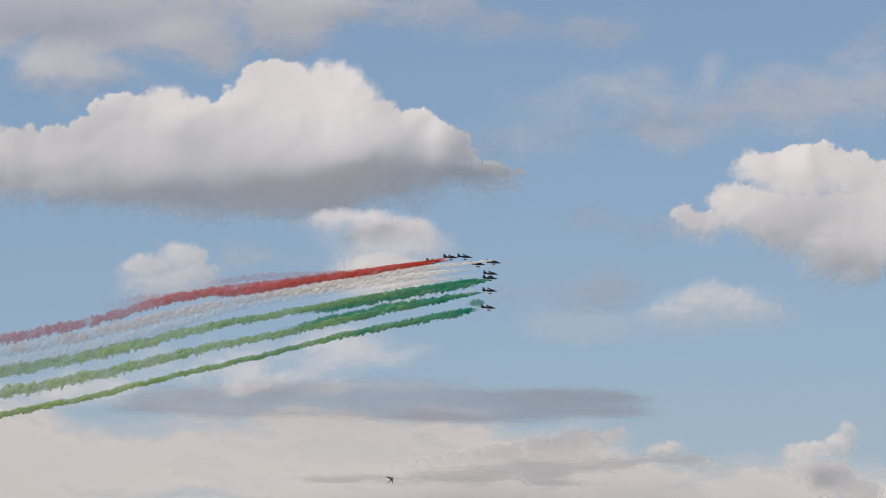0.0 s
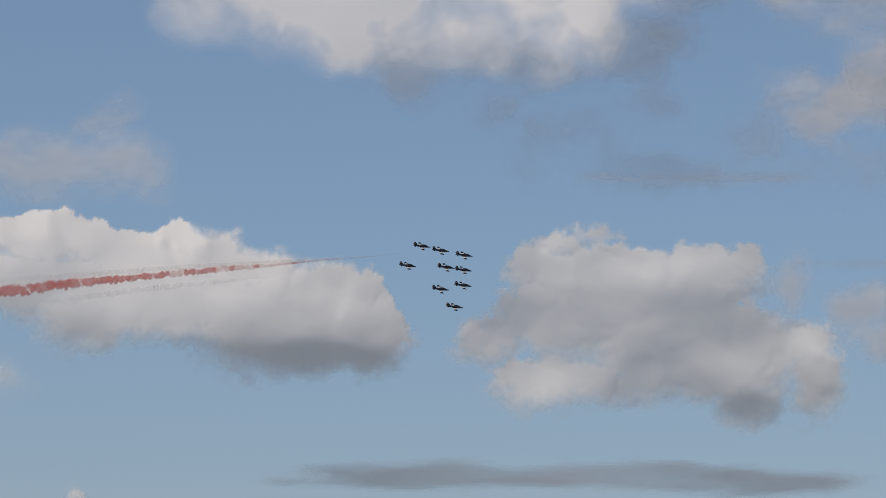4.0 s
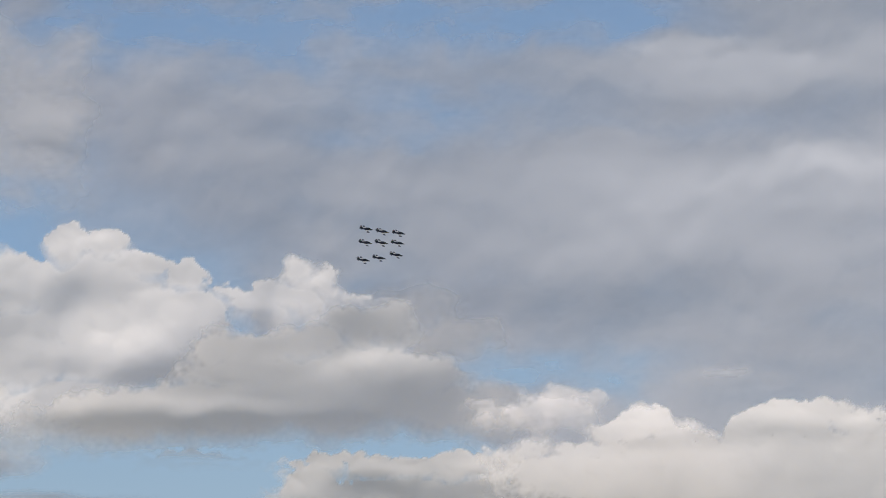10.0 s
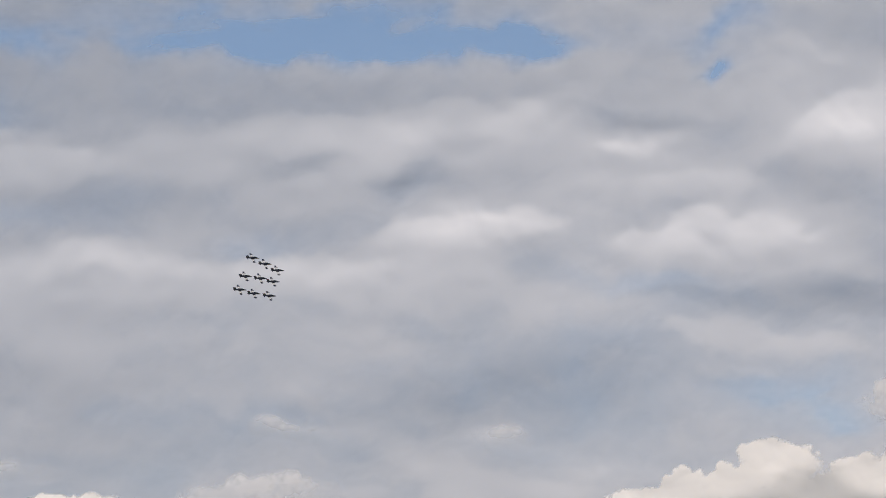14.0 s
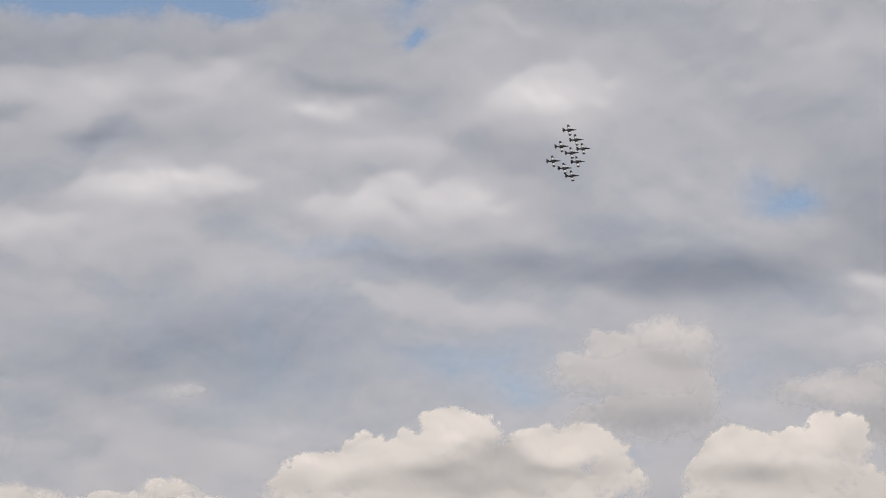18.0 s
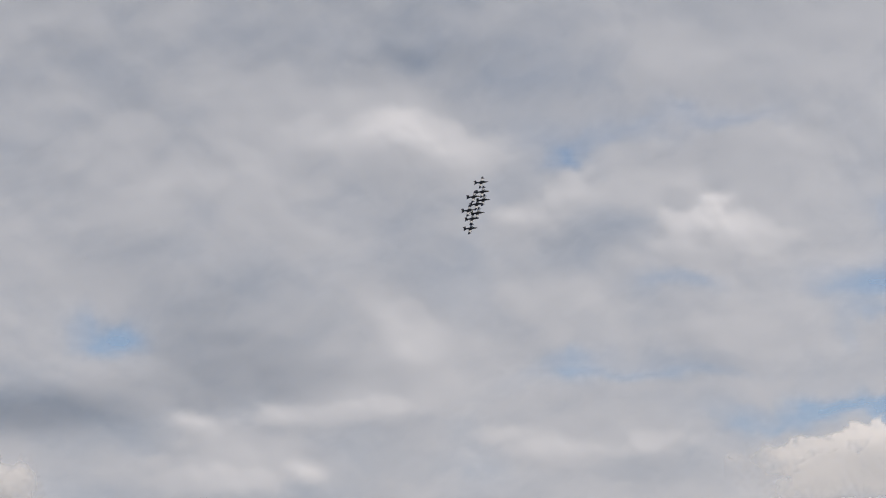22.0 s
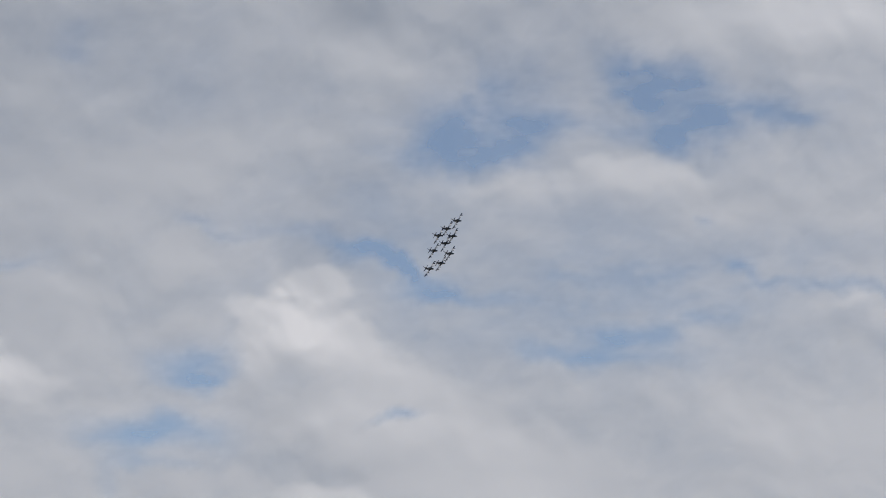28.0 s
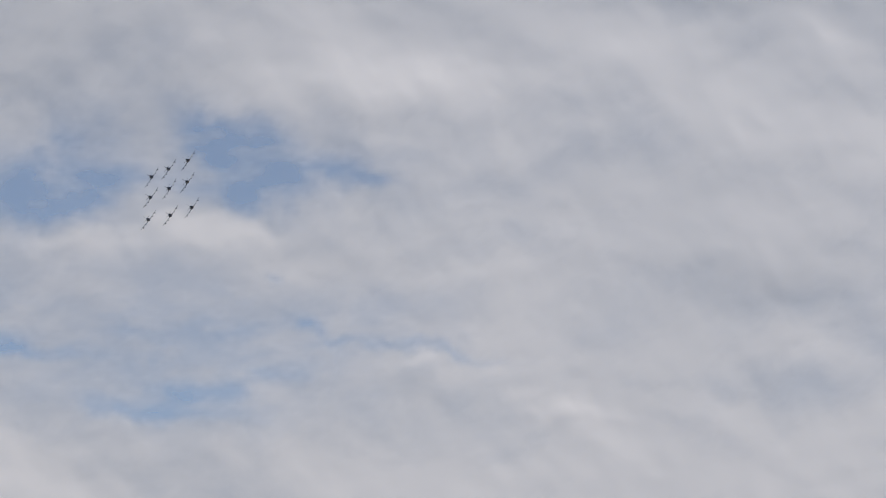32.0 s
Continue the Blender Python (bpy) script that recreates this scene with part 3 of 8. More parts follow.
stratus("thin ragged strip of blue-grey cloud under a low heap cloud", [(0.68, 1.07, 0.61, 0.071), (1.39, 1.12, 0.61, 0.061), (2.21, 1.2, 0.61, 0.061), (1.09, 0.95, 0.92, 0.031), (3.72, 1.24, 0.51, 0.051), (4.33, 1.18, 0.61, 0.092), (5.14, 1.25, 0.61, 0.061), (5.84, 1.19, 0.51, 0.051)], 37, top=0.62, sway=0.25, tone=0.32, fat=-0.03, edge=0.05, ragged=0.45, stretch=4.0, rough=0.12, far=3850.0)

# ---- second reach ----
cumulus("grey-white heap cloud with soft lumpy outline", [(15.74, 6.55, 0.51, 0.24), (16.45, 6.84, 0.29, 0.12), (15.34, 6.09, 0.46, 0.41), (16.82, 6.01, 1.33, 0.59), (18.45, 6.13, 0.97, 0.49), (19.21, 6.18, 0.41, 0.46), (16.11, 5.29, 1.43, 0.76), (14.56, 4.77, 0.56, 0.33), (15.52, 4.12, 0.87, 0.43), (17.64, 5.31, 1.63, 0.97), (18.87, 4.71, 1.53, 0.86), (20.24, 4.82, 0.43, 0.46), (19.78, 5.32, 0.22, 0.18), (19.28, 3.85, 0.51, 0.39), (20.45, 4.21, 0.41, 0.56), (16.44, 4.08, 0.92, 0.36), (17.65, 4.5, 1.22, 0.61)], 41,
    shades=[(15.69, 6.65, 0.41, 0.2, 0.24, 0), (16.81, 6.11, 1.23, 0.31, 0.18, 0), (18.44, 6.33, 0.82, 0.25, 0.18, 0), (15.63, 4.02, 1.02, 0.41, 0.36, 0), (20.29, 4.92, 0.41, 0.41, 0.36, 0), (19.78, 5.32, 0.18, 0.18, 0.21, 0), (18.35, 5.31, 0.92, 0.41, -0.27, 0), (19.28, 3.65, 0.61, 0.22, -0.42, 0), (17.24, 4.7, 1.22, 0.31, -0.15, 0), (16.22, 4.79, 1.22, 0.31, 0.09, 0), (19.07, 4.51, 0.82, 0.31, 0.12, 0), (14.61, 4.77, 0.41, 0.25, 0.12, 0), (17.53, 5.71, 0.82, 0.25, -0.12, 0), (14.8, 5.28, 0.41, 0.41, -0.15, 0)], tone=0.33, rise=0.07, crisp=0.06, soft=0.16, top=0.95)
stratus("soft white cloud high in the blue", [(15.41, 11.25, 1.45, 0.81), (14.08, 11.32, 1.04, 0.71), (16.24, 10.81, 0.72, 0.71), (12.97, 10.89, 0.62, 0.92), (15.73, 10.25, 0.83, 0.41), (17.05, 11.48, 0.73, 0.46), (12.06, 10.76, 0.83, 0.81), (13.69, 10.61, 0.62, 0.41), (15.19, 12.15, 2.6, 0.61), (11.36, 10.54, 0.93, 0.56), (10.14, 10.89, 1.14, 0.46), (10.63, 11.41, 1.14, 0.41), (12.05, 11.26, 0.83, 0.61)], 42,
    shades=[(15.31, 10.95, 1.04, 0.61, 0.27, 0), (15.83, 10.55, 0.62, 0.41, 0.18, 0), (12.96, 11.09, 0.62, 0.61, -0.09, 0), (14.51, 10.12, 0.83, 0.25, -0.21, 0), (17.26, 11.19, 0.52, 0.41, -0.18, 0)], edge=0.55, top=1.05, tone=0.82, ragged=0.6, stretch=1.2, rough=0.1, far=4100.0)
stratus("dim grey fringe of cloud under a white one", [(14.92, 9.98, 1.24, 0.31), (16.76, 10.17, 0.83, 0.41), (12.89, 9.78, 0.62, 0.41), (17.99, 11.2, 0.62, 0.51)], 47, edge=0.4, top=0.5, tone=0.26)
stratus("grey veil with a pale upper edge", [(19.74, 11.01, 0.31, 0.18), (20.16, 10.76, 0.52, 0.24), (20.78, 10.51, 0.62, 0.33), (21.5, 10.21, 0.62, 0.35), (21.4, 11.32, 0.62, 0.31), (22.53, 11.22, 0.83, 0.31), (22.95, 10.41, 1.55, 0.61), (24.8, 10.7, 1.14, 0.41), (25.11, 10.9, 0.41, 0.18), (24.8, 9.79, 2.58, 0.81), (26.34, 10.28, 0.93, 0.51), (26.95, 10.73, 0.41, 0.2), (23.97, 8.99, 1.85, 0.56), (25.81, 8.87, 1.13, 0.51), (24.79, 8.37, 1.23, 0.18), (22.43, 9.6, 0.83, 0.51)], 43,
    shades=[(20.26, 10.81, 0.72, 0.22, 0.21, -28), (21.19, 10.31, 0.62, 0.31, 0.12, 0), (25.01, 10.9, 0.62, 0.25, 0.15, 0), (26.9, 10.73, 0.41, 0.25, 0.12, 0), (23.98, 10.1, 1.24, 0.31, 0.09, 0), (26.84, 9.87, 0.83, 0.2, 0.12, 0), (27.04, 9.16, 1.24, 0.14, -0.21, 0), (22.95, 8.89, 1.24, 0.2, -0.09, 0), (24.79, 8.68, 0.82, 0.2, 0.09, 0), (21.92, 9.5, 0.62, 0.2, -0.12, 0)], top=0.9, tone=0.41, edge=0.42, ragged=0.8, rough=0.08, far=4150.0)
stratus("small pale arch of cloud", [(20.22, 9.54, 0.62, 0.18), (19.75, 9.34, 0.36, 0.2), (20.78, 9.29, 0.52, 0.18), (21.25, 9.04, 0.26, 0.12), (20.43, 8.78, 0.46, 0.36), (20.58, 8.43, 0.31, 0.12)], 44,
    shades=[(20.27, 9.54, 0.62, 0.15, 0.21, 0)], top=0.85, tone=0.46, edge=0.22, ragged=0.7)
stratus("faint pale smudge of cloud in the blue", [(17.39, 9.26, 0.36, 0.41), (16.07, 8.53, 0.62, 0.25), (14.53, 9.11, 0.41, 0.31), (18.12, 7.95, 1.03, 0.15), (19.24, 8.67, 0.41, 0.31), (20.58, 8.02, 0.62, 0.2), (17.58, 10.38, 0.41, 0.25)], 48, top=0.34, tone=0.32, edge=0.35, stretch=1.3)
stratus("soft grey heap of cloud between brighter ones", [(22.02, 5.74, 0.56, 0.26), (21.41, 5.53, 0.51, 0.26), (22.43, 5.33, 0.82, 0.41), (23.55, 5.23, 0.82, 0.46), (22.94, 4.32, 0.92, 0.46), (24.77, 4.12, 0.82, 0.46), (23.96, 4.72, 1.12, 0.61), (21.72, 4.92, 0.71, 0.25), (24.97, 4.82, 0.61, 0.61), (20.08, 5.83, 0.2, 0.36), (25.37, 3.71, 0.82, 0.25), (23.96, 6.04, 0.41, 0.31)], 45,
    shades=[(22.23, 5.74, 0.61, 0.2, 0.21, 0), (22.43, 4.01, 0.61, 0.31, 0.18, 0), (24.77, 4.12, 0.82, 0.31, 0.09, 0), (23.45, 4.82, 0.92, 0.31, -0.12, 0)], top=0.68, edge=0.22, tone=0.42, ragged=0.6, stretch=1.1, rough=0.08, far=4050.0)
stratus("thin dark strip of cloud", [(22.94, 6.27, 1.13, 0.081), (21.92, 6.29, 0.61, 0.051), (24.17, 6.32, 0.72, 0.071), (18.43, 7.79, 1.54, 0.051), (21.72, 4.03, 0.51, 0.051)], 46, top=0.5, sway=0.12, tone=0.13, edge=0.08, ragged=0.25, stretch=6.0, far=4000.0)
stratus("low dim patch of cloud near the horizon", [(27.12, 2.85, 0.92, 0.12), (26.31, 2.77, 0.61, 0.081)], 49, top=0.6, sway=0.12, tone=0.16, edge=0.12, ragged=0.3, stretch=4.0, far=4000.0)
cumulus("tall heap cloud with bright knobbly towers", [(25.67, 7.1, 0.43, 0.28), (26.99, 7.38, 0.43, 0.41), (27.69, 7.38, 0.43, 0.33), (28.37, 6.98, 0.53, 0.37), (29.16, 6.72, 0.46, 0.28), (29.76, 6.57, 0.18, 0.14), (25.22, 6.76, 0.36, 0.25), (26.08, 6.61, 0.87, 0.66), (27.61, 6.32, 1.33, 1.02), (28.94, 6.01, 1.02, 0.71), (31.19, 6.94, 0.33, 0.37), (31.62, 6.7, 0.29, 0.43), (30.88, 6.47, 0.61, 0.39), (30.62, 6.16, 0.46, 0.46), (30.22, 6.37, 0.36, 0.18), (31.39, 6.21, 0.36, 0.41), (25.79, 4.69, 0.43, 0.33), (26.15, 4.34, 0.51, 0.39), (26.09, 5.5, 1.12, 0.81), (28.12, 5.4, 2.25, 0.61), (25.02, 6, 0.41, 0.56), (27.21, 4.59, 1.22, 0.51), (32.26, 6.49, 0.31, 0.051)], 51, base=3.93,
    shades=[(26.99, 7.53, 0.41, 0.25, 0.24, 0), (27.71, 7.43, 0.41, 0.25, 0.18, 0), (28.43, 5.81, 0.92, 0.56, 0.33, 0), (27.61, 6.01, 0.61, 0.51, 0.18, 0), (28.84, 6.62, 0.61, 0.2, 0.15, 0), (25.89, 4.69, 0.56, 0.31, 0.39, 0), (26.25, 4.29, 0.51, 0.25, 0.18, 0), (31.29, 6.97, 0.41, 0.41, 0.3, 0), (30.88, 6.31, 0.51, 0.2, 0.21, 0), (27.05, 6.62, 0.41, 0.28, -0.39, 0), (28.43, 6.72, 0.41, 0.081, -0.18, 0), (30.47, 6.06, 0.22, 0.25, -0.3, 0), (26.34, 5.3, 0.51, 0.18, -0.18, 0), (29.75, 5.61, 0.77, 0.51, -0.69, 0), (27.82, 5.2, 1.23, 0.22, -0.21, 0)] + [(29.04, 5.05, 1.02, 0.31, -0.66, 0), (25.12, 6.1, 0.61, 0.76, -0.42, 0), (25.67, 6.81, 0.61, 0.25, 0.12, 0), (26.59, 6.01, 0.51, 0.51, -0.09, 0), (31.29, 5.8, 0.31, 0.25, -0.18, 0), (31.6, 6.41, 0.2, 0.25, 0.15, 0)], tone=0.49, rise=0.07, lumps=1.3, crisp=0.025, soft=0.3)
cumulus("broad grey shelf of cloud at the foot of a heap cloud", [(29.35, 4.44, 2.86, 0.51), (31.89, 4.68, 2.24, 0.71), (32.51, 5.19, 1.33, 0.46), (33.42, 4.98, 0.82, 0.46), (33.93, 4.47, 0.82, 0.46), (34.53, 4.26, 0.61, 0.31), (32.21, 5.95, 0.56, 0.36), (32.92, 6, 0.41, 0.41), (27.82, 4.19, 1.53, 0.36), (30.26, 5.1, 1.23, 0.46), (29.75, 5.5, 0.61, 0.41), (30.47, 5.45, 0.82, 0.37), (31.39, 5.6, 0.72, 0.37), (29.35, 3.58, 0.61, 0.2), (34.74, 4.66, 0.41, 0.31)], 53, base=3.75,
    shades=[(31.9, 5.34, 1.53, 0.25, 0.27, 0), (28.84, 4.69, 1.22, 0.18, 0.24, 0), (27.31, 4.59, 0.92, 0.18, 0.21, 0), (33.02, 5.44, 0.82, 0.2, 0.15, 0), (29.24, 4.06, 2.65, 0.31, -0.81, 0), (30.87, 4.18, 1.63, 0.24, -0.45, 0), (31.89, 4.03, 1.53, 0.25, -0.3, 0), (33.22, 4.68, 0.82, 0.36, -0.24, 0), (32.21, 6, 0.61, 0.36, -0.33, 0), (30.37, 4.69, 1.53, 0.2, 0.09, 0), (33.83, 4.67, 0.51, 0.41, -0.21, 0), (27.01, 4.69, 0.61, 0.25, 0.15, 0), (31.49, 4.99, 1.02, 0.2, 0.06, 0)], tone=0.26, rise=0.15, far=3720.0, crisp=0.08, soft=0.2, lumps=0.8, knob=0.8)
stratus("soft grey tail of cloud beside a heap cloud", [(24.57, 5.39, 0.61, 0.61), (23.98, 4.58, 0.82, 0.51), (24.79, 3.88, 0.82, 0.31), (23.38, 3.97, 0.82, 0.41), (24.16, 6.19, 0.51, 0.2), (33.44, 6.4, 0.61, 0.41), (33.84, 5.69, 0.61, 0.31)], 54, top=0.8, tone=0.31, edge=0.28, ragged=0.7, stretch=1.1, far=4000.0)
cumulus("low row of bright heap clouds", [(31.68, 3.49, 0.61, 0.22), (31.33, 3.19, 0.41, 0.33), (32.6, 3.41, 0.71, 0.24), (33.71, 3.41, 1.02, 0.24), (35.33, 3.35, 1.22, 0.26), (36.23, 3.04, 1.22, 0.41), (32.39, 2.96, 1.53, 0.36), (34.42, 2.85, 2.04, 0.41), (37.51, 4.15, 0.49, 0.35), (37.95, 3.72, 0.66, 0.49), (36.95, 3.78, 0.33, 0.26), (37.34, 3.13, 1.22, 0.51), (38.54, 3.01, 0.81, 0.61)], 52,
    shades=[(31.58, 3.42, 0.51, 0.22, 0.21, 0), (37.51, 4.28, 0.46, 0.25, 0.27, 0), (37.85, 3.62, 0.51, 0.31, 0.15, 0), (33.51, 3.06, 1.43, 0.22, -0.3, 0), (33.82, 3.48, 0.82, 0.14, 0.18, 0), (35.43, 3.47, 0.92, 0.14, 0.18, 0), (32.6, 3.51, 0.61, 0.14, 0.18, 0), (35.93, 2.94, 1.22, 0.2, -0.24, 0), (32.49, 3.18, 0.61, 0.15, -0.27, 0), (34.92, 3.05, 1.02, 0.2, -0.06, 0), (31.38, 3.07, 0.31, 0.2, 0.12, 0), (36.74, 3.13, 0.61, 0.31, -0.15, 0)], tone=0.32, rise=0.09, far=3640.0, soft=0.14, lumps=1.4)
cumulus("small ragged shred of bright heap cloud", [(36.06, 4.67, 0.43, 0.16), (36.41, 4.65, 0.22, 0.14), (35.7, 4.5, 0.14, 0.28), (35.54, 4.1, 0.24, 0.2), (35.44, 3.85, 0.36, 0.18), (34.74, 4.36, 0.41, 0.18), (34.54, 4.57, 0.24, 0.081)], 55,
    shades=[(36.06, 4.7, 0.41, 0.14, 0.21, 0)], top=0.75, sway=0.12, tone=0.52, rise=0.09, far=3690.0, crisp=0.05, soft=0.15, lumps=0.6, knob=0.8)
cumulus("low row of bright knobbly heap clouds", [(37.48, 4.2, 0.49, 0.33), (36.87, 4.03, 0.46, 0.16), (38.04, 3.96, 0.41, 0.18), (40.07, 4.15, 0.92, 0.41), (39.36, 4.09, 0.51, 0.26), (40.68, 4.26, 0.56, 0.24), (41.29, 4.1, 0.49, 0.28), (41.69, 3.88, 0.51, 0.25), (38.95, 3.71, 3.57, 0.25), (39.46, 3.16, 4.58, 0.61), (47.66, 3.93, 0.31, 0.12), (43.01, 3.17, 5.09, 0.41)], 56,
    shades=[(37.48, 4.26, 0.41, 0.22, 0.2, 0), (40.07, 4.32, 0.92, 0.22, 0.24, 0), (41.29, 4.18, 0.41, 0.2, 0.18, 0), (38.55, 3.86, 0.61, 0.2, -0.33, 0), (39.56, 3.97, 0.51, 0.14, -0.24, 0), (40.78, 3.97, 0.51, 0.14, -0.21, 0), (37.43, 3.9, 0.51, 0.14, -0.21, 0)], tone=0.51, rise=0.09, far=3600.0, soft=0.08, crisp=0.03)
cumulus("small soft white heap cloud under the grey layer", [(43.01, 4.49, 0.56, 0.26), (42.61, 4.33, 0.36, 0.18), (43.52, 4.64, 0.61, 0.2), (44.03, 4.79, 0.41, 0.12)], 91, top=0.55, sway=0.12, tone=0.5, rise=0.12, far=4060.0, crisp=0.1, soft=0.2)
cumulus("small soft white heap cloud beside another", [(35.8, 4.49, 0.43, 0.28), (35.3, 4.39, 0.36, 0.22), (36.21, 4.35, 0.31, 0.25), (34.5, 4.28, 0.15, 0.14)], 94,
    shades=[(35.8, 4.59, 0.41, 0.2, 0.18, 0)], top=0.8, sway=0.12, tone=0.56, rise=0.12, far=3690.0, crisp=0.05, soft=0.15)

# ---- heap clouds under the later sky ----
cumulus("low bright heap cloud under the grey layer", [(52.72, 5.01, 0.49, 0.49), (53.28, 4.97, 0.46, 0.39), (52.11, 4.69, 0.61, 0.36), (51.4, 4.53, 0.51, 0.46), (50.49, 4.25, 0.61, 0.39), (49.99, 3.99, 0.41, 0.25), (54.45, 4.74, 0.71, 0.37), (55.27, 4.85, 0.61, 0.33), (55.73, 4.56, 0.36, 0.36), (56.13, 4.31, 0.1, 0.16), (53.74, 4.52, 0.61, 0.41), (52.83, 4.2, 2.86, 0.51), (52.85, 3.49, 3.36, 0.61), (45.07, 3.66, 0.61, 0.24), (47.72, 3.89, 0.33, 0.16), (48.28, 3.6, 0.61, 0.25), (46.37, 3.5, 2.04, 0.25)], 61,
    shades=[(52.72, 5.11, 0.46, 0.36, 0.24, 0), (53.13, 4.71, 0.61, 0.31, 0.21, 0), (51.6, 4.68, 0.61, 0.31, 0.21, 0), (50.39, 4.4, 0.61, 0.25, 0.24, 0), (55.17, 4.75, 0.61, 0.31, 0.24, 0), (54.35, 4.84, 0.51, 0.25, 0.18, 0), (53.28, 4.64, 0.56, 0.22, -0.51, 0), (53.84, 4.73, 0.31, 0.31, -0.33, 0), (52.22, 4.39, 0.41, 0.2, -0.27, 0), (51, 4.16, 0.61, 0.18, -0.24, 0), (54.86, 4.44, 0.61, 0.16, -0.27, 0), (55.63, 4.5, 0.31, 0.31, -0.24, 0), (53.45, 4.01, 1.22, 0.16, -0.21, 0), (52.83, 4.35, 0.41, 0.12, -0.21, 0), (54.46, 4.33, 0.61, 0.2, -0.12, 0)] + [(54.87, 4.14, 1.02, 0.2, 0.09, 0), (53.65, 4.22, 0.51, 0.15, -0.15, 0)], tone=0.44, rise=0.07, soft=0.12, lumps=1.3)
cumulus("low bright heap cloud under the grey layer", [(59.56, 5.06, 0.43, 0.43), (58.91, 4.9, 0.51, 0.37), (60.01, 4.96, 0.29, 0.41), (57.8, 4.79, 0.46, 0.35), (58.31, 4.69, 0.56, 0.37), (57.5, 4.43, 0.41, 0.31), (58.71, 4.29, 1.53, 0.51), (58.71, 3.59, 2.04, 0.61), (60.51, 3.81, 0.61, 0.51), (60.51, 4.31, 0.12, 0.16)], 63,
    shades=[(59.51, 5.21, 0.46, 0.31, 0.24, 0), (57.8, 4.79, 0.41, 0.31, 0.18, 0), (58.91, 4.8, 0.61, 0.31, 0.18, 0), (59.96, 4.71, 0.31, 0.46, -0.27, 0), (58.51, 4.49, 0.61, 0.16, -0.27, 0), (57.9, 4.38, 0.51, 0.16, -0.18, 0), (59.11, 4.3, 0.61, 0.2, -0.09, 0)], tone=0.46, rise=0.09, far=3780.0, soft=0.12, lumps=1.3)
cumulus("dull grey heap cloud under the layer", [(56.57, 6.79, 0.51, 0.35), (57.13, 6.75, 0.31, 0.37), (55.75, 6.68, 0.56, 0.35), (56.37, 6.18, 1.13, 0.56), (55.25, 6.27, 0.61, 0.31), (56.38, 5.48, 1.23, 0.36), (57.34, 5.89, 0.31, 0.61)], 62,
    shades=[(56.57, 6.9, 0.61, 0.22, 0.21, 0), (57.13, 6.8, 0.31, 0.25, 0.12, 0), (55.65, 6.58, 0.51, 0.25, 0.12, 0), (56.88, 6.39, 0.51, 0.14, -0.21, 0), (56.48, 5.38, 1.23, 0.25, -0.3, 0), (55.86, 5.87, 0.92, 0.2, -0.06, 0)], crisp=0.05, soft=0.2, top=0.84, sway=0.45, tone=0.34, rise=0.07, tower=0.04, far=3950.0, lumps=0.8, knob=0.7)
cumulus("dull grey heap cloud low under the layer", [(59.71, 5.91, 0.61, 0.26), (60.31, 5.82, 0.51, 0.36), (59.11, 5.81, 0.36, 0.16), (60.52, 6.12, 0.41, 0.25), (60.62, 5.32, 0.51, 0.31)], 88,
    shades=[(59.71, 6.01, 0.61, 0.2, 0.18, 0), (60.42, 5.42, 0.61, 0.25, -0.21, 0)], crisp=0.07, soft=0.22, top=0.8, tone=0.3, rise=0.07, tower=0.04, far=3960.0, lumps=0.5, knob=0.7)
cumulus("low pale heap cloud", [(72.4, 7.52, 0.51, 0.24), (71.74, 7.33, 0.62, 0.2), (71.13, 7.19, 0.51, 0.14), (72.13, 6.87, 1.23, 0.46), (72.94, 7.26, 0.62, 0.41)], 64,
    shades=[(72.4, 7.59, 0.46, 0.18, 0.27, 0), (71.64, 7.36, 0.51, 0.12, 0.15, 0)], crisp=0.05, soft=0.2, top=0.8, tone=0.52, rise=0.12, far=3900.0)
cumulus("small white tuft of cloud", [(43.83, 5.9, 0.25, 0.14), (44.14, 5.78, 0.25, 0.061), (44.59, 5.74, 0.18, 0.051)], 93, top=0.45, sway=0.12, tone=0.56, rise=0.07, far=4050.0, crisp=0.04, soft=0.12, knob=0.5)
cumulus("small pale tuft of cloud", [(47.98, 5.66, 0.33, 0.12), (48.28, 5.7, 0.1, 0.081)], 95, top=0.45, sway=0.12, tone=0.52, rise=0.07, far=4050.0, crisp=0.05, soft=0.15, knob=0.5)
cumulus("small flat pale lump of cloud", [(38.84, 5.06, 0.46, 0.092), (39.19, 5.1, 0.2, 0.081)], 92, top=0.45, sway=0.12, tone=0.52, rise=0.07, far=4050.0, crisp=0.05, soft=0.15, knob=0.4)

# ---- the broken grey layer that covers the later sky: swells (azimuth, elevation, half width, half height, sunlight share shaped into the lean, turn) and gaps ----
swells_before_a = [(25.13, 10.85, 0.83, 0.25, 0.08, 0), (27.08, 10.57, 0.72, 0.41, 0.072, 0), (28.32, 10.18, 1.14, 0.71, 0.072, 0), (30.38, 9.26, 0.72, 0.31, 0.072, 0), (33.48, 11.02, 1.55, 0.2, 0.04, 0), (38.09, 10.57, 1.03, 0.51, 0.072, 0), (37.84, 8.46, 1.23, 0.41, 0.11, 0), (37.83, 7.56, 1.03, 0.51, 0.088, 0), (36.3, 7.28, 0.82, 0.2, 0.064, 0), (24.43, 9.13, 0.62, 0.31, 0.04, 0), (32.94, 8.44, 2.06, 0.41, 0.056, 0), (26.98, 9.05, 1.24, 0.2, -0.064, 0), (31.91, 7.83, 3.08, 0.31, -0.064, 0), (35.47, 6.18, 2.05, 0.41, -0.11, 0), (32.93, 6.3, 0.92, 0.41, -0.096, 0)]
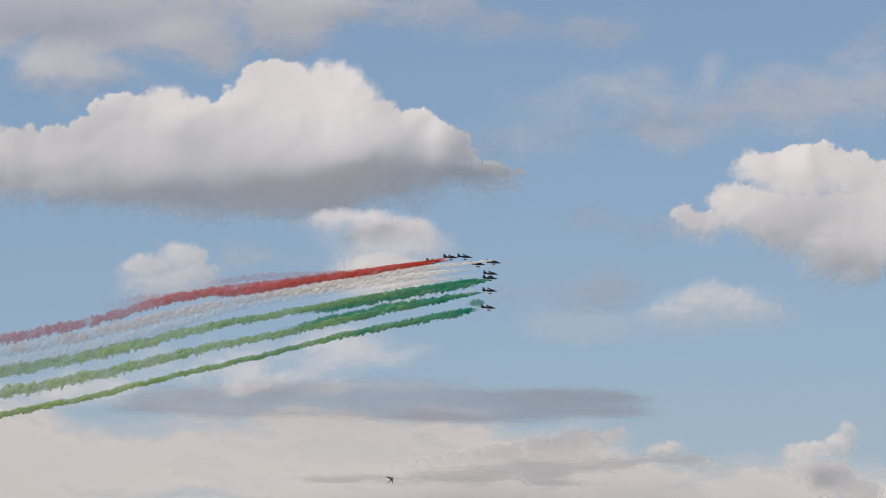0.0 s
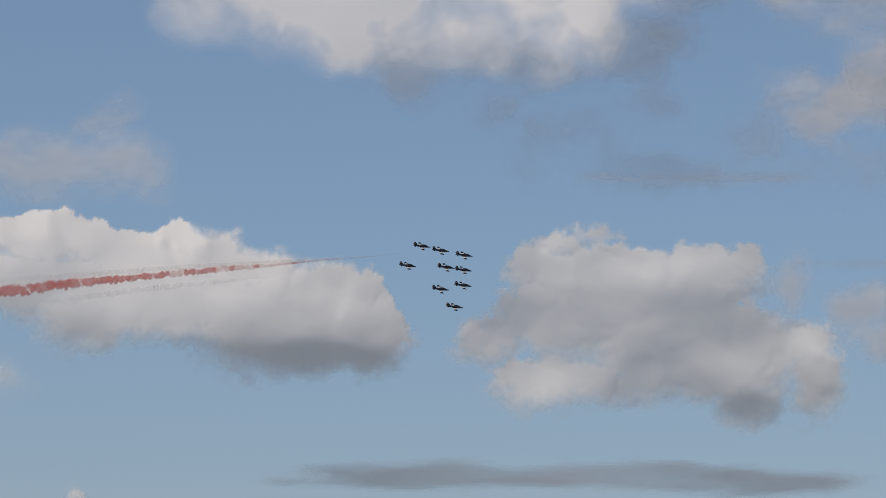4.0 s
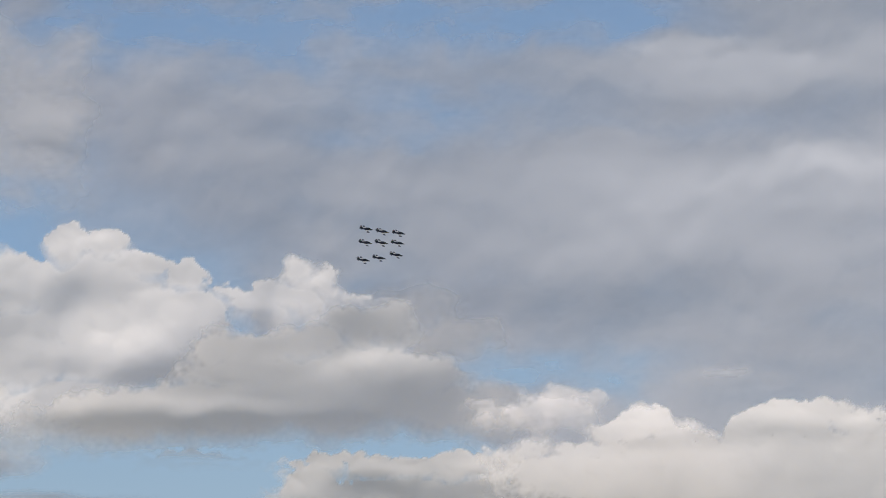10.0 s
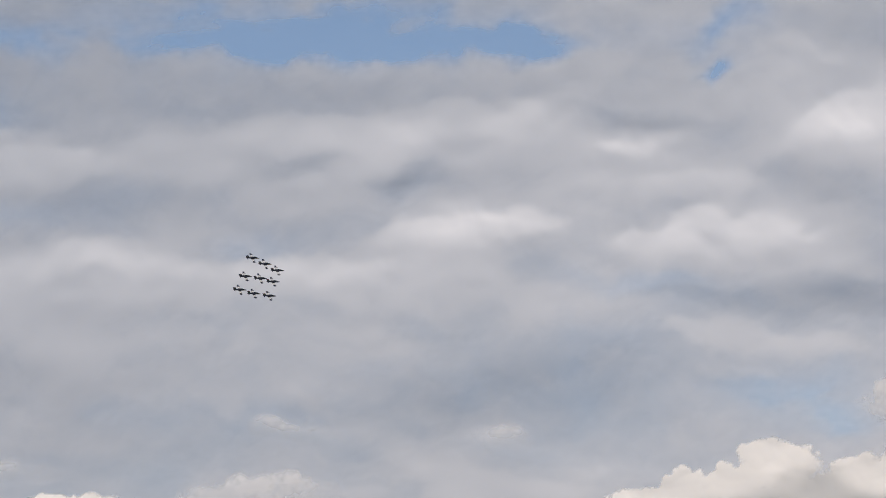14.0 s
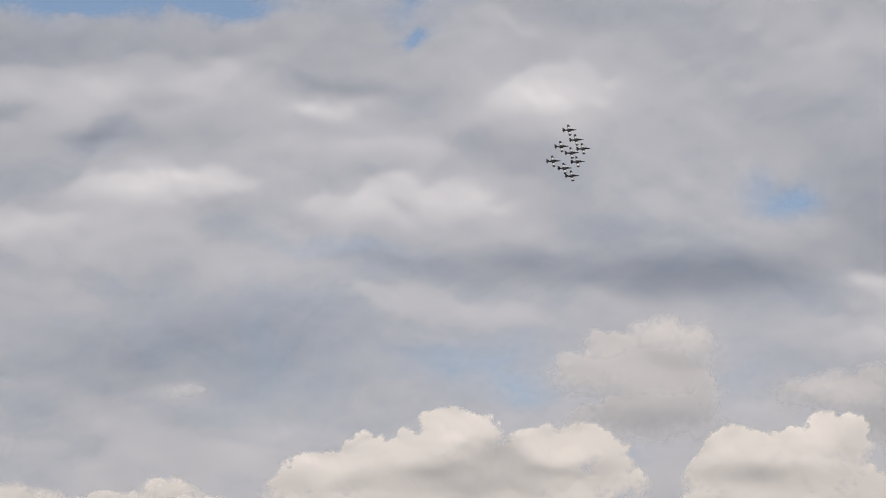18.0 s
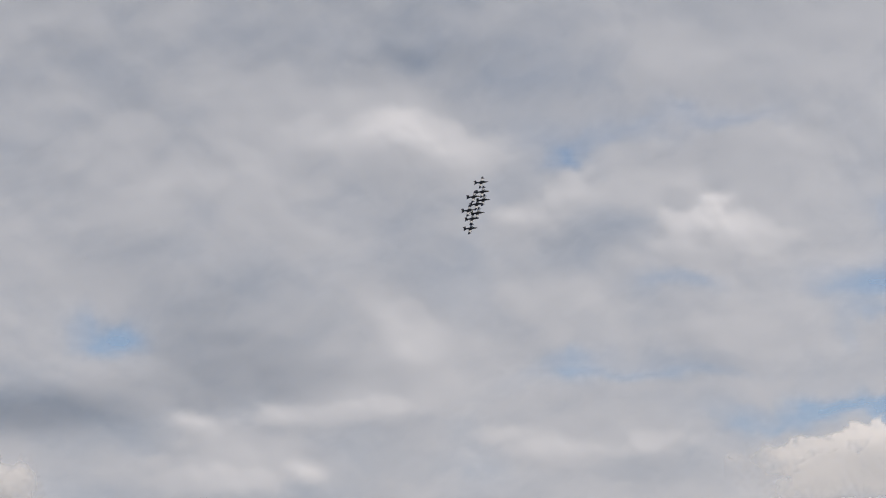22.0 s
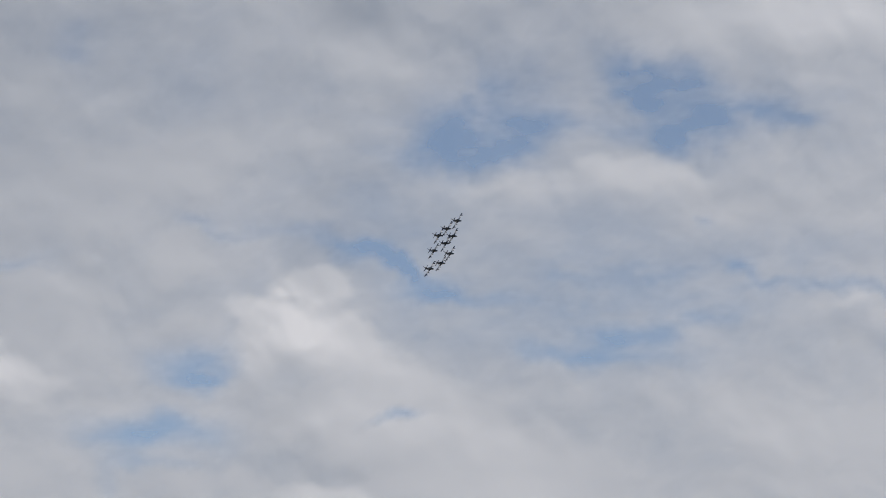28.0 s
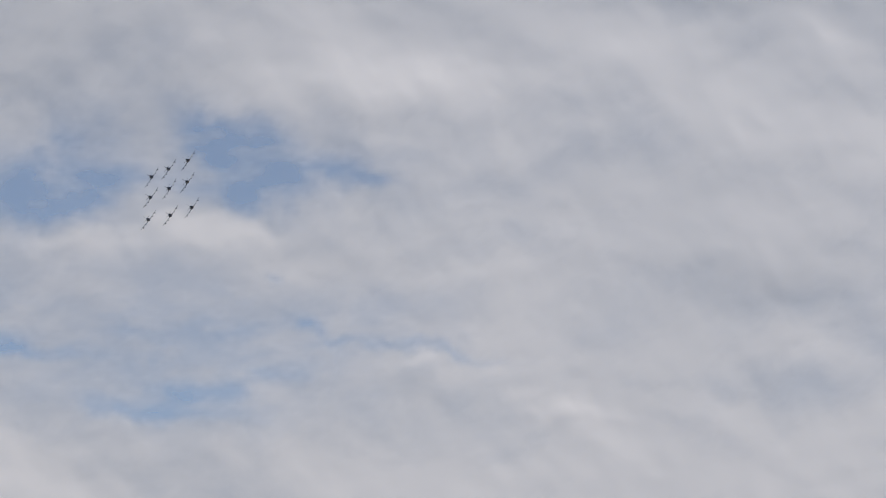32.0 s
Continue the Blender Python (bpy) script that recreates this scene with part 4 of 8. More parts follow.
swells_before_b = [(24.75, 7.31, 1.03, 0.15, -0.08, 0), (23.35, 6.29, 1.02, 0.2, -0.08, 0), (23.71, 9.62, 1.55, 0.2, -0.04, 0), (36.99, 5.85, 1.53, 0.61, -0.064, 0), (30.68, 8.45, 1.54, 0.2, -0.032, 0), (35.5, 8.1, 0.62, 0.2, 0.048, 0)]
gaps_before_a = [(29.86, 11.29, 4.04, 0.66, 1.01, 0), (27.8, 11.49, 2.02, 0.4, 0.39, 0), (31.41, 10.38, 1.61, 0.53, 0.31, 0), (32.95, 9.3, 2.14, 0.26, 0.31, 0), (33.47, 9.95, 2.01, 0.33, 0.27, 0), (23.02, 8.2, 0.8, 0.66, 0.55, 0), (25.77, 7.93, 2, 0.29, 0.35, 0), (32.97, 11.53, 4.05, 0.33, 0.31, 0), (36.88, 11.46, 2.02, 0.46, 0.39, 0), (36.03, 9.61, 2.68, 0.26, 0.23, 0), (35.76, 5.06, 1.86, 0.42, 0.58, 0), (36.97, 4.64, 0.8, 0.26, 0.47, 0), (23.54, 7.2, 1.07, 0.4, 0.39, 0), (25.74, 11.42, 1.08, 0.26, 0.23, 0), (32.42, 6.81, 0.8, 0.2, 0.2, 0)]
swells_first_a = [(40.44, 10.47, 3.41, 0.41, 0.14, 0), (45.6, 10.96, 2.9, 0.51, 0.16, 0), (47.96, 11.33, 1.56, 0.46, 0.11, 0), (39.09, 10.92, 1.86, 0.22, 0.08, 0), (47.12, 9.38, 1.55, 0.56, 0.11, 0), (38.91, 8.43, 3.91, 0.61, 0.13, 0), (40.76, 8.95, 1.03, 0.31, 0.11, 0), (44.56, 8.54, 2.57, 0.51, 0.12, 0), (35.34, 7.57, 2.05, 0.61, 0.072, 0), (40.97, 7.22, 3.08, 0.31, 0.056, 0), (46.6, 8.02, 2.05, 0.41, 0.04, 0), (35.87, 12.13, 1.04, 0.36, 0.064, 0), (33.74, 10.97, 1.24, 0.25, 0.032, 0), (44.36, 10.62, 0.78, 0.24, -0.27, 0), (45.19, 10.82, 0.41, 0.14, -0.14, 0)]
swells_first_b = [(46.62, 10.47, 0.47, 0.26, -0.27, 35), (46.31, 10.3, 0.52, 0.12, -0.16, 0), (40.96, 9.76, 1.86, 0.41, -0.096, 0), (44.87, 9.4, 0.62, 0.46, -0.11, 0), (43.12, 9, 1.24, 0.22, -0.096, 0), (39.44, 6.6, 3.07, 0.41, -0.096, 0), (43.02, 5.4, 5.11, 0.51, -0.072, 0), (46.07, 6.2, 2.05, 0.41, -0.048, 0), (35.87, 6.56, 3.07, 0.41, -0.04, 0), (45.48, 8.79, 0.51, 0.28, -0.08, 0), (37.04, 9.93, 1.55, 0.31, -0.064, 0), (42.51, 11.39, 1.24, 0.2, -0.048, 0), (44.58, 11.88, 1.56, 0.25, -0.048, 0), (47.14, 11.14, 0.41, 0.14, -0.08, 0), (39.95, 5.9, 2.04, 0.25, -0.04, 0)]
swells_first_c = [(45.57, 7.01, 1.54, 0.25, 0.04, 0), (44.04, 6.41, 1.02, 0.2, 0.032, 0)]
gaps_first_a = [(36.09, 11.53, 2.02, 0.53, 1.09, 0), (37.43, 11.91, 0.81, 0.53, 0.78, 0), (39.29, 12.59, 1.35, 0.29, 0.78, 0), (43.65, 12.82, 2.03, 0.24, 0.94, 0), (46.65, 12.71, 2.71, 0.19, 0.86, 0), (34.54, 12.2, 0.41, 0.46, 0.47, 0), (33.22, 11.66, 1.08, 0.33, 0.39, 0), (33.47, 9.55, 1.61, 0.46, 0.39, 0), (34.48, 10.18, 1.75, 0.4, 0.31, 0), (39.11, 9.39, 2.68, 0.33, 0.17, 0), (35.39, 5.19, 1.99, 0.37, 0.51, 0), (36.71, 4.86, 0.53, 0.2, 0.39, 0), (34.22, 12.7, 2.71, 0.24, 0.27, 0), (37.04, 10.33, 1.08, 0.4, 0.2, 0), (43.12, 9.07, 1.34, 0.21, 0.23, 0)]
gaps_first_b = [(37.52, 12.57, 0.81, 0.33, 0.39, 0)]
swells_middle_a = [(50.34, 10.78, 0.83, 0.18, 0.14, 0), (51.47, 10.2, 1.24, 0.31, 0.11, 0), (54.38, 11.11, 1.04, 0.51, 0.21, 0), (54.61, 11.86, 1.56, 0.61, 0.096, 0), (51.46, 9.09, 1.44, 0.61, 0.096, 0), (56.12, 10.8, 1.55, 0.81, 0.072, 0), (47.13, 9.13, 1.54, 0.51, 0.064, 0), (51.94, 7.45, 2.26, 0.36, 0.096, 0), (49.59, 7.99, 0.82, 0.41, 0.072, 0), (52.44, 6.78, 0.2, 0.15, 0.11, 0), (47.93, 5.57, 0.61, 0.16, 0.08, 0), (53.9, 12.41, 0.42, 0.1, 0.11, 0), (48.38, 11.46, 1.56, 0.14, 0.064, 0), (50.45, 11.18, 1.24, 0.18, -0.18, -8), (53.33, 10.22, 0.78, 0.26, -0.19, 0)]
swells_middle_b = [(54.47, 10.5, 0.36, 0.14, -0.11, 0), (57.06, 8.05, 2.46, 0.63, -0.24, 0), (53.99, 7.72, 2.05, 0.43, -0.18, 0), (51.95, 8.16, 1.44, 0.2, -0.14, 0), (49.89, 6.87, 3.07, 0.56, -0.14, 0), (45.29, 11.66, 2.6, 0.41, -0.08, 0), (49.42, 11.75, 0.83, 0.41, -0.056, 0), (55.05, 9.01, 1.03, 0.81, -0.048, 0), (50.89, 5.74, 2.04, 0.41, -0.04, 0), (47.84, 6.18, 3.07, 0.61, -0.15, 0), (54, 8.17, 1.03, 0.2, -0.08, 0), (48.35, 6.78, 0.61, 0.31, -0.048, 0), (55.52, 7.38, 1.54, 0.2, 0.048, 0), (44.27, 8.72, 1.23, 0.41, 0.048, 0), (46.31, 7.81, 2.05, 0.31, -0.032, 0)]
swells_middle_c = [(51.93, 6.84, 0.82, 0.15, 0.048, 0)]
gaps_middle_a = [(44.25, 13.06, 3.53, 0.56, 1.17, 0), (47.15, 12.76, 1.76, 0.32, 0.94, 0), (52.04, 12.83, 1.22, 0.33, 0.39, 0), (52.02, 12.17, 0.43, 0.12, 0.62, 0), (53.25, 6.31, 1.46, 0.46, 0.47, 0), (53.95, 5.89, 0.8, 0.4, 0.39, 0), (43.76, 9.22, 0.94, 0.46, 0.23, 0), (50.52, 8.31, 1.34, 0.19, 0.27, 0), (52.55, 12.42, 1.08, 0.53, 0.16, 0), (56.05, 4.74, 0.66, 0.33, 0.27, 0), (47.98, 12.52, 1.08, 0.2, 0.39, 0)]
swells_later_a = [(63.29, 12.98, 1.57, 0.31, 0.096, 0), (59.38, 11.48, 1.56, 0.61, 0.048, 0), (63.69, 9.95, 0.52, 0.41, 0.064, 0), (63.88, 9.25, 0.62, 0.81, 0.064, 0), (60.42, 7.83, 0.51, 0.22, 0.096, 0), (62.97, 8.04, 1.54, 0.31, 0.056, 0), (60.94, 6.82, 1.23, 0.31, 0.064, 0), (62.46, 6.88, 0.29, 0.14, 0.16, 0), (59.92, 6, 0.51, 0.2, 0.08, 0), (63.66, 5.52, 0.61, 0.2, 0.064, 0), (60.93, 9.25, 1.44, 0.81, -0.11, 0), (61.95, 8.54, 1.44, 0.51, -0.11, 0), (57.3, 12.27, 0.62, 0.41, -0.056, 0), (60.43, 6.31, 2.05, 0.41, -0.072, 0), (59.4, 8.33, 2.06, 0.36, -0.096, 0)]
swells_later_b = [(60.94, 5.41, 1.53, 0.31, -0.048, 0), (59.89, 12.29, 0.83, 0.41, -0.048, 0), (58.87, 10.46, 1.03, 0.41, -0.032, 0), (56.24, 13.17, 1.57, 0.31, 0.032, 0)]
gaps_later_a = [(58.88, 9.55, 0.64, 0.26, 0.58, 0), (52.4, 12.98, 0.54, 0.21, 0.55, 0), (52.11, 12.22, 0.27, 0.11, 0.62, 0), (48.28, 12.78, 0.68, 0.19, 0.55, 0), (57.99, 6.19, 0.53, 0.66, 0.27, 0)]
swells_late_a = [(63.97, 13.26, 1.99, 0.33, 0.072, 0), (65.01, 12.71, 1.46, 0.41, 0.064, 0), (57.74, 13.41, 1.05, 0.31, 0.072, 0), (59.83, 12.05, 0.62, 0.61, 0.064, 0), (59.3, 12.85, 1.04, 0.25, 0.048, 0), (66.36, 11.59, 0.52, 0.28, 0.072, 0), (69.88, 11.45, 0.83, 0.46, 0.08, 0), (67.1, 12.6, 0.31, 0.61, 0.064, 0), (67.9, 9.85, 2.06, 0.41, 0.048, 0), (69.72, 14.19, 2.1, 0.61, 0.048, 0), (61.14, 7.1, 1.54, 0.41, 0.056, 0), (61.84, 7.92, 0.51, 0.2, 0.072, 0), (60.41, 7.8, 0.41, 0.25, 0.072, 0), (62.24, 9.34, 0.62, 0.41, -0.032, 0), (62.57, 6.81, 0.61, 0.2, 0.064, 0)]
swells_late_b = [(57.87, 7.87, 1.95, 0.37, -0.19, 0), (61.42, 8.93, 1.44, 0.81, -0.14, 0), (59.87, 9.72, 1.03, 0.61, -0.064, 0), (64.7, 14.43, 1.05, 0.28, -0.1, 0), (61.35, 14.51, 1.58, 0.41, -0.064, 0), (60.89, 10.34, 1.55, 0.31, -0.056, 0), (67.61, 11.17, 0.73, 0.46, -0.08, 0), (62.97, 7.62, 1.54, 0.31, -0.056, 0), (65.53, 9.56, 0.62, 0.31, -0.048, 0), (69.94, 8.82, 0.51, 0.2, -0.072, 0), (68.59, 6.81, 1.54, 0.2, -0.056, 0), (69.1, 7.01, 0.61, 0.2, -0.064, 0), (66.06, 14.03, 1.57, 0.25, -0.048, 0), (62.51, 13.41, 0.63, 0.2, -0.048, 0)]
gaps_late_a = [(58.95, 9.55, 0.74, 0.29, 0.55, 0), (67.2, 12.8, 0.38, 0.26, 0.55, 0), (68.14, 13.15, 2.04, 0.24, 0.27, 0), (69.7, 13.28, 1.36, 0.24, 0.31, 0), (67.18, 8.79, 0.54, 0.33, 0.43, 0), (71.55, 7.89, 1.47, 0.24, 0.7, 0), (72.46, 8.05, 0.67, 0.19, 0.55, 0), (69.24, 10.24, 0.81, 0.24, 0.35, 0), (72.51, 10.19, 0.81, 0.53, 0.39, 0), (68.41, 8.83, 1.34, 0.24, 0.23, 0), (65.53, 7.02, 0.8, 0.4, 0.23, 0), (66.56, 8.44, 0.8, 0.19, 0.27, 0), (70.64, 7.8, 0.53, 0.13, 0.43, 0)]
swells_last_a = [(64.29, 12.92, 1.25, 0.61, 0.072, 0), (75.39, 12.03, 0.94, 0.71, 0.064, 0), (78.78, 14.88, 1.05, 0.22, 0.11, 0), (79.6, 14.65, 0.63, 0.41, 0.072, 0), (77.44, 11.18, 0.83, 0.61, 0.072, 0), (79.33, 9.82, 0.83, 0.81, 0.056, 0), (71.99, 16.24, 0.64, 0.81, 0.048, 0), (64.35, 10.2, 0.62, 0.31, 0.056, 0), (68.31, 14.81, 1.05, 0.2, 0.04, 0), (72.55, 7.83, 0.62, 0.12, 0.14, 0), (70.41, 14.32, 0.84, 0.31, 0.032, 0), (66.04, 12.86, 0.63, 0.31, 0.064, 0), (64.08, 8.99, 0.62, 0.25, 0.048, 0), (76.69, 14.19, 4.2, 0.51, -0.048, 0), (64.67, 14.4, 2.1, 0.26, -0.072, 0)]
swells_last_b = [(76.58, 9.78, 1.55, 0.25, -0.096, 0), (76.04, 8.38, 0.72, 0.18, -0.11, 0), (77.28, 9.26, 0.52, 0.28, -0.072, 0), (78.68, 11.65, 1.04, 0.61, -0.04, 0), (73.69, 8.91, 1.03, 0.31, -0.056, 0), (70.3, 8.63, 1.03, 0.18, -0.072, 0), (68.13, 10.85, 0.62, 0.28, -0.072, 0), (67.1, 11.05, 0.62, 0.41, -0.048, 0), (70.93, 12.39, 1.04, 0.61, -0.032, 0), (68.84, 13.8, 1.57, 0.31, -0.032, 0)]
gaps_last_a = [(78.29, 15.55, 1.24, 0.4, 0.51, 0), (79.65, 16, 0.89, 0.59, 0.62, 0), (79.84, 15.44, 0.55, 0.26, 0.47, 0), (76.98, 13.42, 1.36, 0.24, 0.43, -18), (77.9, 13.07, 0.81, 0.19, 0.47, -18), (73.93, 11.6, 0.74, 0.4, 0.47, 0), (73.62, 11.25, 0.81, 0.29, 0.35, 0), (72.88, 10.34, 1.14, 0.42, 0.39, 0), (73.51, 10.46, 0.54, 0.26, 0.43, 0), (67.13, 12.72, 0.27, 0.26, 0.58, 30), (69.78, 13.2, 0.68, 0.19, 0.31, 0), (74.18, 14.04, 0.82, 0.19, 0.23, 0), (77.42, 10.6, 0.61, 0.13, 0.51, 0), (69.17, 10.35, 0.54, 0.19, 0.35, 0), (72.45, 8.09, 1.87, 0.2, 0.55, 0)]
gaps_last_b = [(68.36, 8.63, 2.01, 0.093, 0.35, 0), (71.95, 9.28, 0.27, 0.33, 0.31, 0), (67.33, 8.87, 0.4, 0.19, 0.35, 0), (72.98, 9.66, 0.8, 0.12, 0.35, 0), (78.61, 12.75, 0.81, 0.13, 0.35, 0)]
gaps_broad_a = [(81.12, 16.16, 5.78, 0.93, 0.35, 0), (81.64, 12.61, 5.42, 1.19, 0.35, 0), (77.99, 14.21, 4.09, 0.79, 0.27, 0), (83.74, 13.51, 2.72, 0.53, 0.16, 0)]
swells_final_a = [(85.61, 17.56, 2.45, 0.51, 0.18, 0), (81.87, 14.91, 1.58, 0.51, 0.056, 0), (79.24, 14.93, 0.84, 0.56, 0.04, 0), (75.28, 12.88, 0.52, 0.16, 0.096, 0), (75.39, 12.27, 0.62, 0.46, 0.088, 0), (74.94, 11.35, 0.41, 0.39, 0.096, 0), (77.23, 16.95, 0.64, 0.31, 0.072, -30), (84.38, 10.71, 1.55, 0.51, 0.04, 0), (86.95, 10.85, 0.83, 0.61, 0.04, 0), (85.98, 12.49, 0.31, 0.14, 0.072, 0), (78.71, 10.76, 0.62, 0.31, 0.04, 0), (71.97, 16.44, 1.27, 0.81, 0.04, 0), (85.02, 15.25, 1.05, 0.2, 0.04, 0), (76.37, 18.06, 0.91, 0.46, -0.21, 0), (75.53, 16.93, 0.69, 0.51, -0.11, 0)]
swells_final_b = [(75.34, 15.61, 0.63, 0.61, -0.048, 0), (85.96, 11.89, 0.73, 0.36, -0.072, 0), (80.3, 16.96, 0.85, 0.41, -0.04, 0), (84.01, 16.9, 1.06, 0.18, -0.04, 0), (81.08, 10.45, 1.55, 0.36, -0.072, 0), (83.79, 16.7, 2.12, 0.14, -0.04, -15)]
gaps_final_a = [(82, 16.84, 0.97, 0.37, 0.66, -28), (82.73, 16.32, 1.03, 0.48, 0.66, -25), (84.2, 16.06, 0.96, 0.26, 0.43, -20), (82.72, 15.61, 0.62, 0.34, 0.55, 0), (79.66, 16.05, 0.69, 0.34, 0.27, 0), (78.18, 15.52, 1.1, 0.29, 0.35, 0), (81.35, 15.88, 1.51, 0.33, 0.31, 0), (83.25, 15.8, 0.55, 0.37, 0.35, 0), (76.93, 13.5, 1.29, 0.16, 0.43, -14), (77.77, 13.23, 0.54, 0.13, 0.47, 0), (73.96, 11.49, 0.94, 0.34, 0.51, 0), (73.07, 10.11, 1.01, 0.29, 0.39, 0), (77.47, 10.61, 0.38, 0.17, 0.51, 0), (80.79, 11.75, 1.49, 0.24, 0.66, 0), (81.47, 12.17, 0.88, 0.2, 0.66, 0)]
gaps_final_b = [(82.77, 12.36, 0.81, 0.16, 0.51, 0), (83.67, 13.23, 0.46, 0.16, 0.58, -35), (82.37, 13.26, 1.09, 0.16, 0.27, 0), (80.69, 13.07, 0.54, 0.12, 0.31, 0), (78.71, 12.8, 1.36, 0.13, 0.27, 0), (85.47, 12.71, 1.63, 0.12, 0.27, 0), (71.53, 17.33, 0.42, 0.4, 0.39, 0), (83.01, 14.23, 0.27, 0.12, 0.39, 0), (84.93, 15.76, 0.41, 0.12, 0.39, 0), (73.91, 14.05, 0.55, 0.093, 0.31, 0)]
swells_end_a = [(88.55, 16.74, 0.85, 0.28, 0.072, 0), (85.91, 17.7, 1.07, 0.41, 0.04, 0), (84.31, 18.83, 1.29, 0.41, 0.048, 0), (89.44, 18.24, 0.54, 0.36, 0.056, 0), (93.88, 18.01, 0.8, 0.26, 0.096, -30), (93.12, 12.85, 1.56, 0.61, 0.04, 0), (85.95, 12.54, 0.31, 0.14, 0.048, 0), (88.54, 11.82, 0.83, 0.18, 0.064, -15), (93.54, 10.82, 1.04, 0.51, 0.032, 0), (93.26, 18.3, 0.54, 0.22, 0.048, 0), (91.2, 16.97, 1.28, 0.41, 0.04, 0), (92.33, 13.79, 1.05, 0.33, -0.13, 0), (91.1, 14.14, 1.57, 0.41, -0.056, 0), (89.65, 18.13, 3.75, 0.76, 0.1, -20), (93.31, 16.98, 2.13, 0.71, 0.08, -20)]
swells_end_b = [(93.48, 13.85, 1.26, 0.61, -0.064, 0), (92.09, 18.05, 0.64, 0.36, -0.08, 0), (91.27, 18.91, 2.15, 0.22, -0.13, 0), (88.43, 11.52, 0.47, 0.16, -0.088, 0), (85.84, 12.11, 0.36, 0.28, -0.056, 0), (87.48, 16.06, 1.06, 0.81, -0.04, 0), (87.82, 17.37, 0.37, 0.18, -0.048, 0), (78.6, 17.44, 0.85, 0.81, -0.048, 0), (93.71, 14.44, 1.05, 0.41, -0.048, 0), (89.97, 11.33, 0.83, 0.25, -0.032, 0)]
gaps_end_a = [(87.98, 14.72, 1.64, 0.33, 0.16, 0), (85.33, 12.73, 2.03, 0.12, 0.27, 0), (84.3, 16.09, 0.55, 0.21, 0.27, 0)]
heaps_a = [
    (0.18, [(66.04, 7.63, 0.56, 0.16), (65.63, 7.57, 0.31, 0.1), (66.65, 7.47, 0.41, 0.14), (68.6, 7.57, 0.62, 0.18), (67.06, 7.32, 1.23, 0.18)]),
    (0.12, [(64.19, 9.76, 0.52, 0.33), (63.88, 9.4, 0.36, 0.31), (64.6, 9.35, 0.36, 0.36), (64.19, 9.05, 0.46, 0.22)]),
    (0.21, [(69.83, 11.76, 0.29, 0.22), (69.57, 11.4, 0.52, 0.28), (70.39, 11.34, 0.52, 0.31), (70.9, 11.03, 0.52, 0.28), (69.87, 10.94, 1.14, 0.28), (69.05, 11.36, 0.21, 0.2)]),
    (0.16, [(66.36, 11.54, 0.47, 0.24), (67.09, 11.99, 0.31, 0.41), (65.95, 11.44, 0.26, 0.12), (67.51, 12.39, 0.26, 0.14)])]
heaps_b = [
    (0.18, [(75.4, 12.24, 0.83, 0.51), (74.86, 11.43, 0.42, 0.46), (75.93, 12.94, 0.73, 0.31), (74.68, 12.66, 0.42, 0.25), (76.43, 12.01, 0.62, 0.51)]),
    (0.18, [(76.05, 9.13, 0.72, 0.28), (75.44, 8.89, 0.62, 0.22), (76.56, 8.87, 0.51, 0.24), (74.92, 8.7, 0.41, 0.14), (77.56, 8.35, 0.46, 0.18)]),
    (0.091, [(69.89, 11.88, 0.31, 0.16), (69.73, 11.42, 0.73, 0.26), (66.58, 11.45, 0.52, 0.22), (66.79, 11.2, 0.52, 0.14)]),
    (0.21, [(46.88, 9.27, 1.24, 0.33), (46.07, 9.14, 0.72, 0.24), (47.9, 9.36, 0.82, 0.26), (48.82, 9.49, 0.41, 0.18)])]
heaps_c = [
    (0.23, [(51.7, 9.46, 0.62, 0.28), (52.53, 9.27, 0.82, 0.33), (50.89, 9.09, 0.72, 0.28), (53.26, 9.08, 0.41, 0.2), (51.92, 8.91, 1.24, 0.22)]),
    (0.18, [(54.38, 11.16, 0.93, 0.46), (53.65, 10.87, 0.62, 0.31), (54.9, 11.35, 0.62, 0.41)]),
    (0.16, [(51.27, 10.1, 1.14, 0.26), (52.09, 10.19, 0.62, 0.2), (50.34, 10.73, 0.62, 0.18)]),
    (0.16, [(40.45, 8.9, 0.93, 0.28), (39.73, 8.64, 0.82, 0.24), (41.48, 8.65, 0.93, 0.22), (44.56, 8.59, 1.65, 0.31)])]
heaps_d = [
    (0.13, [(45.09, 11.07, 2.07, 0.35), (43.54, 10.88, 1.24, 0.26), (47.65, 11.34, 1.04, 0.41)]),
    (0.13, [(39.92, 10.52, 1.65, 0.26), (38.47, 10.96, 0.93, 0.16)]),
    (0.13, [(60.42, 7.88, 0.46, 0.18), (60.02, 7.73, 0.41, 0.12), (62.76, 7.99, 1.23, 0.2), (63.57, 8.14, 0.62, 0.16)]),
    (0.13, [(60.84, 6.82, 1.13, 0.24), (62.46, 6.85, 0.27, 0.13), (59.92, 6.71, 0.51, 0.16)])]
heaps_e = [
    (0.16, [(49.55, 5.81, 0.51, 0.18), (59.82, 6, 0.51, 0.18), (60.23, 5.7, 0.61, 0.16)]),
    (0.13, [(52.16, 7.44, 0.72, 0.26), (53.09, 7.15, 0.92, 0.22), (54.11, 7.22, 0.41, 0.18), (51.23, 7.62, 0.72, 0.18), (52.48, 6.73, 0.31, 0.1)]),
    (0.065, [(63.97, 13.26, 1.57, 0.24), (63.14, 13.01, 1.25, 0.22), (65.33, 12.91, 0.94, 0.26)]),
    (0.13, [(60.41, 7.8, 0.37, 0.18), (61.84, 7.92, 0.47, 0.16), (62.57, 6.81, 0.51, 0.18), (60.22, 6.99, 0.82, 0.22)])]
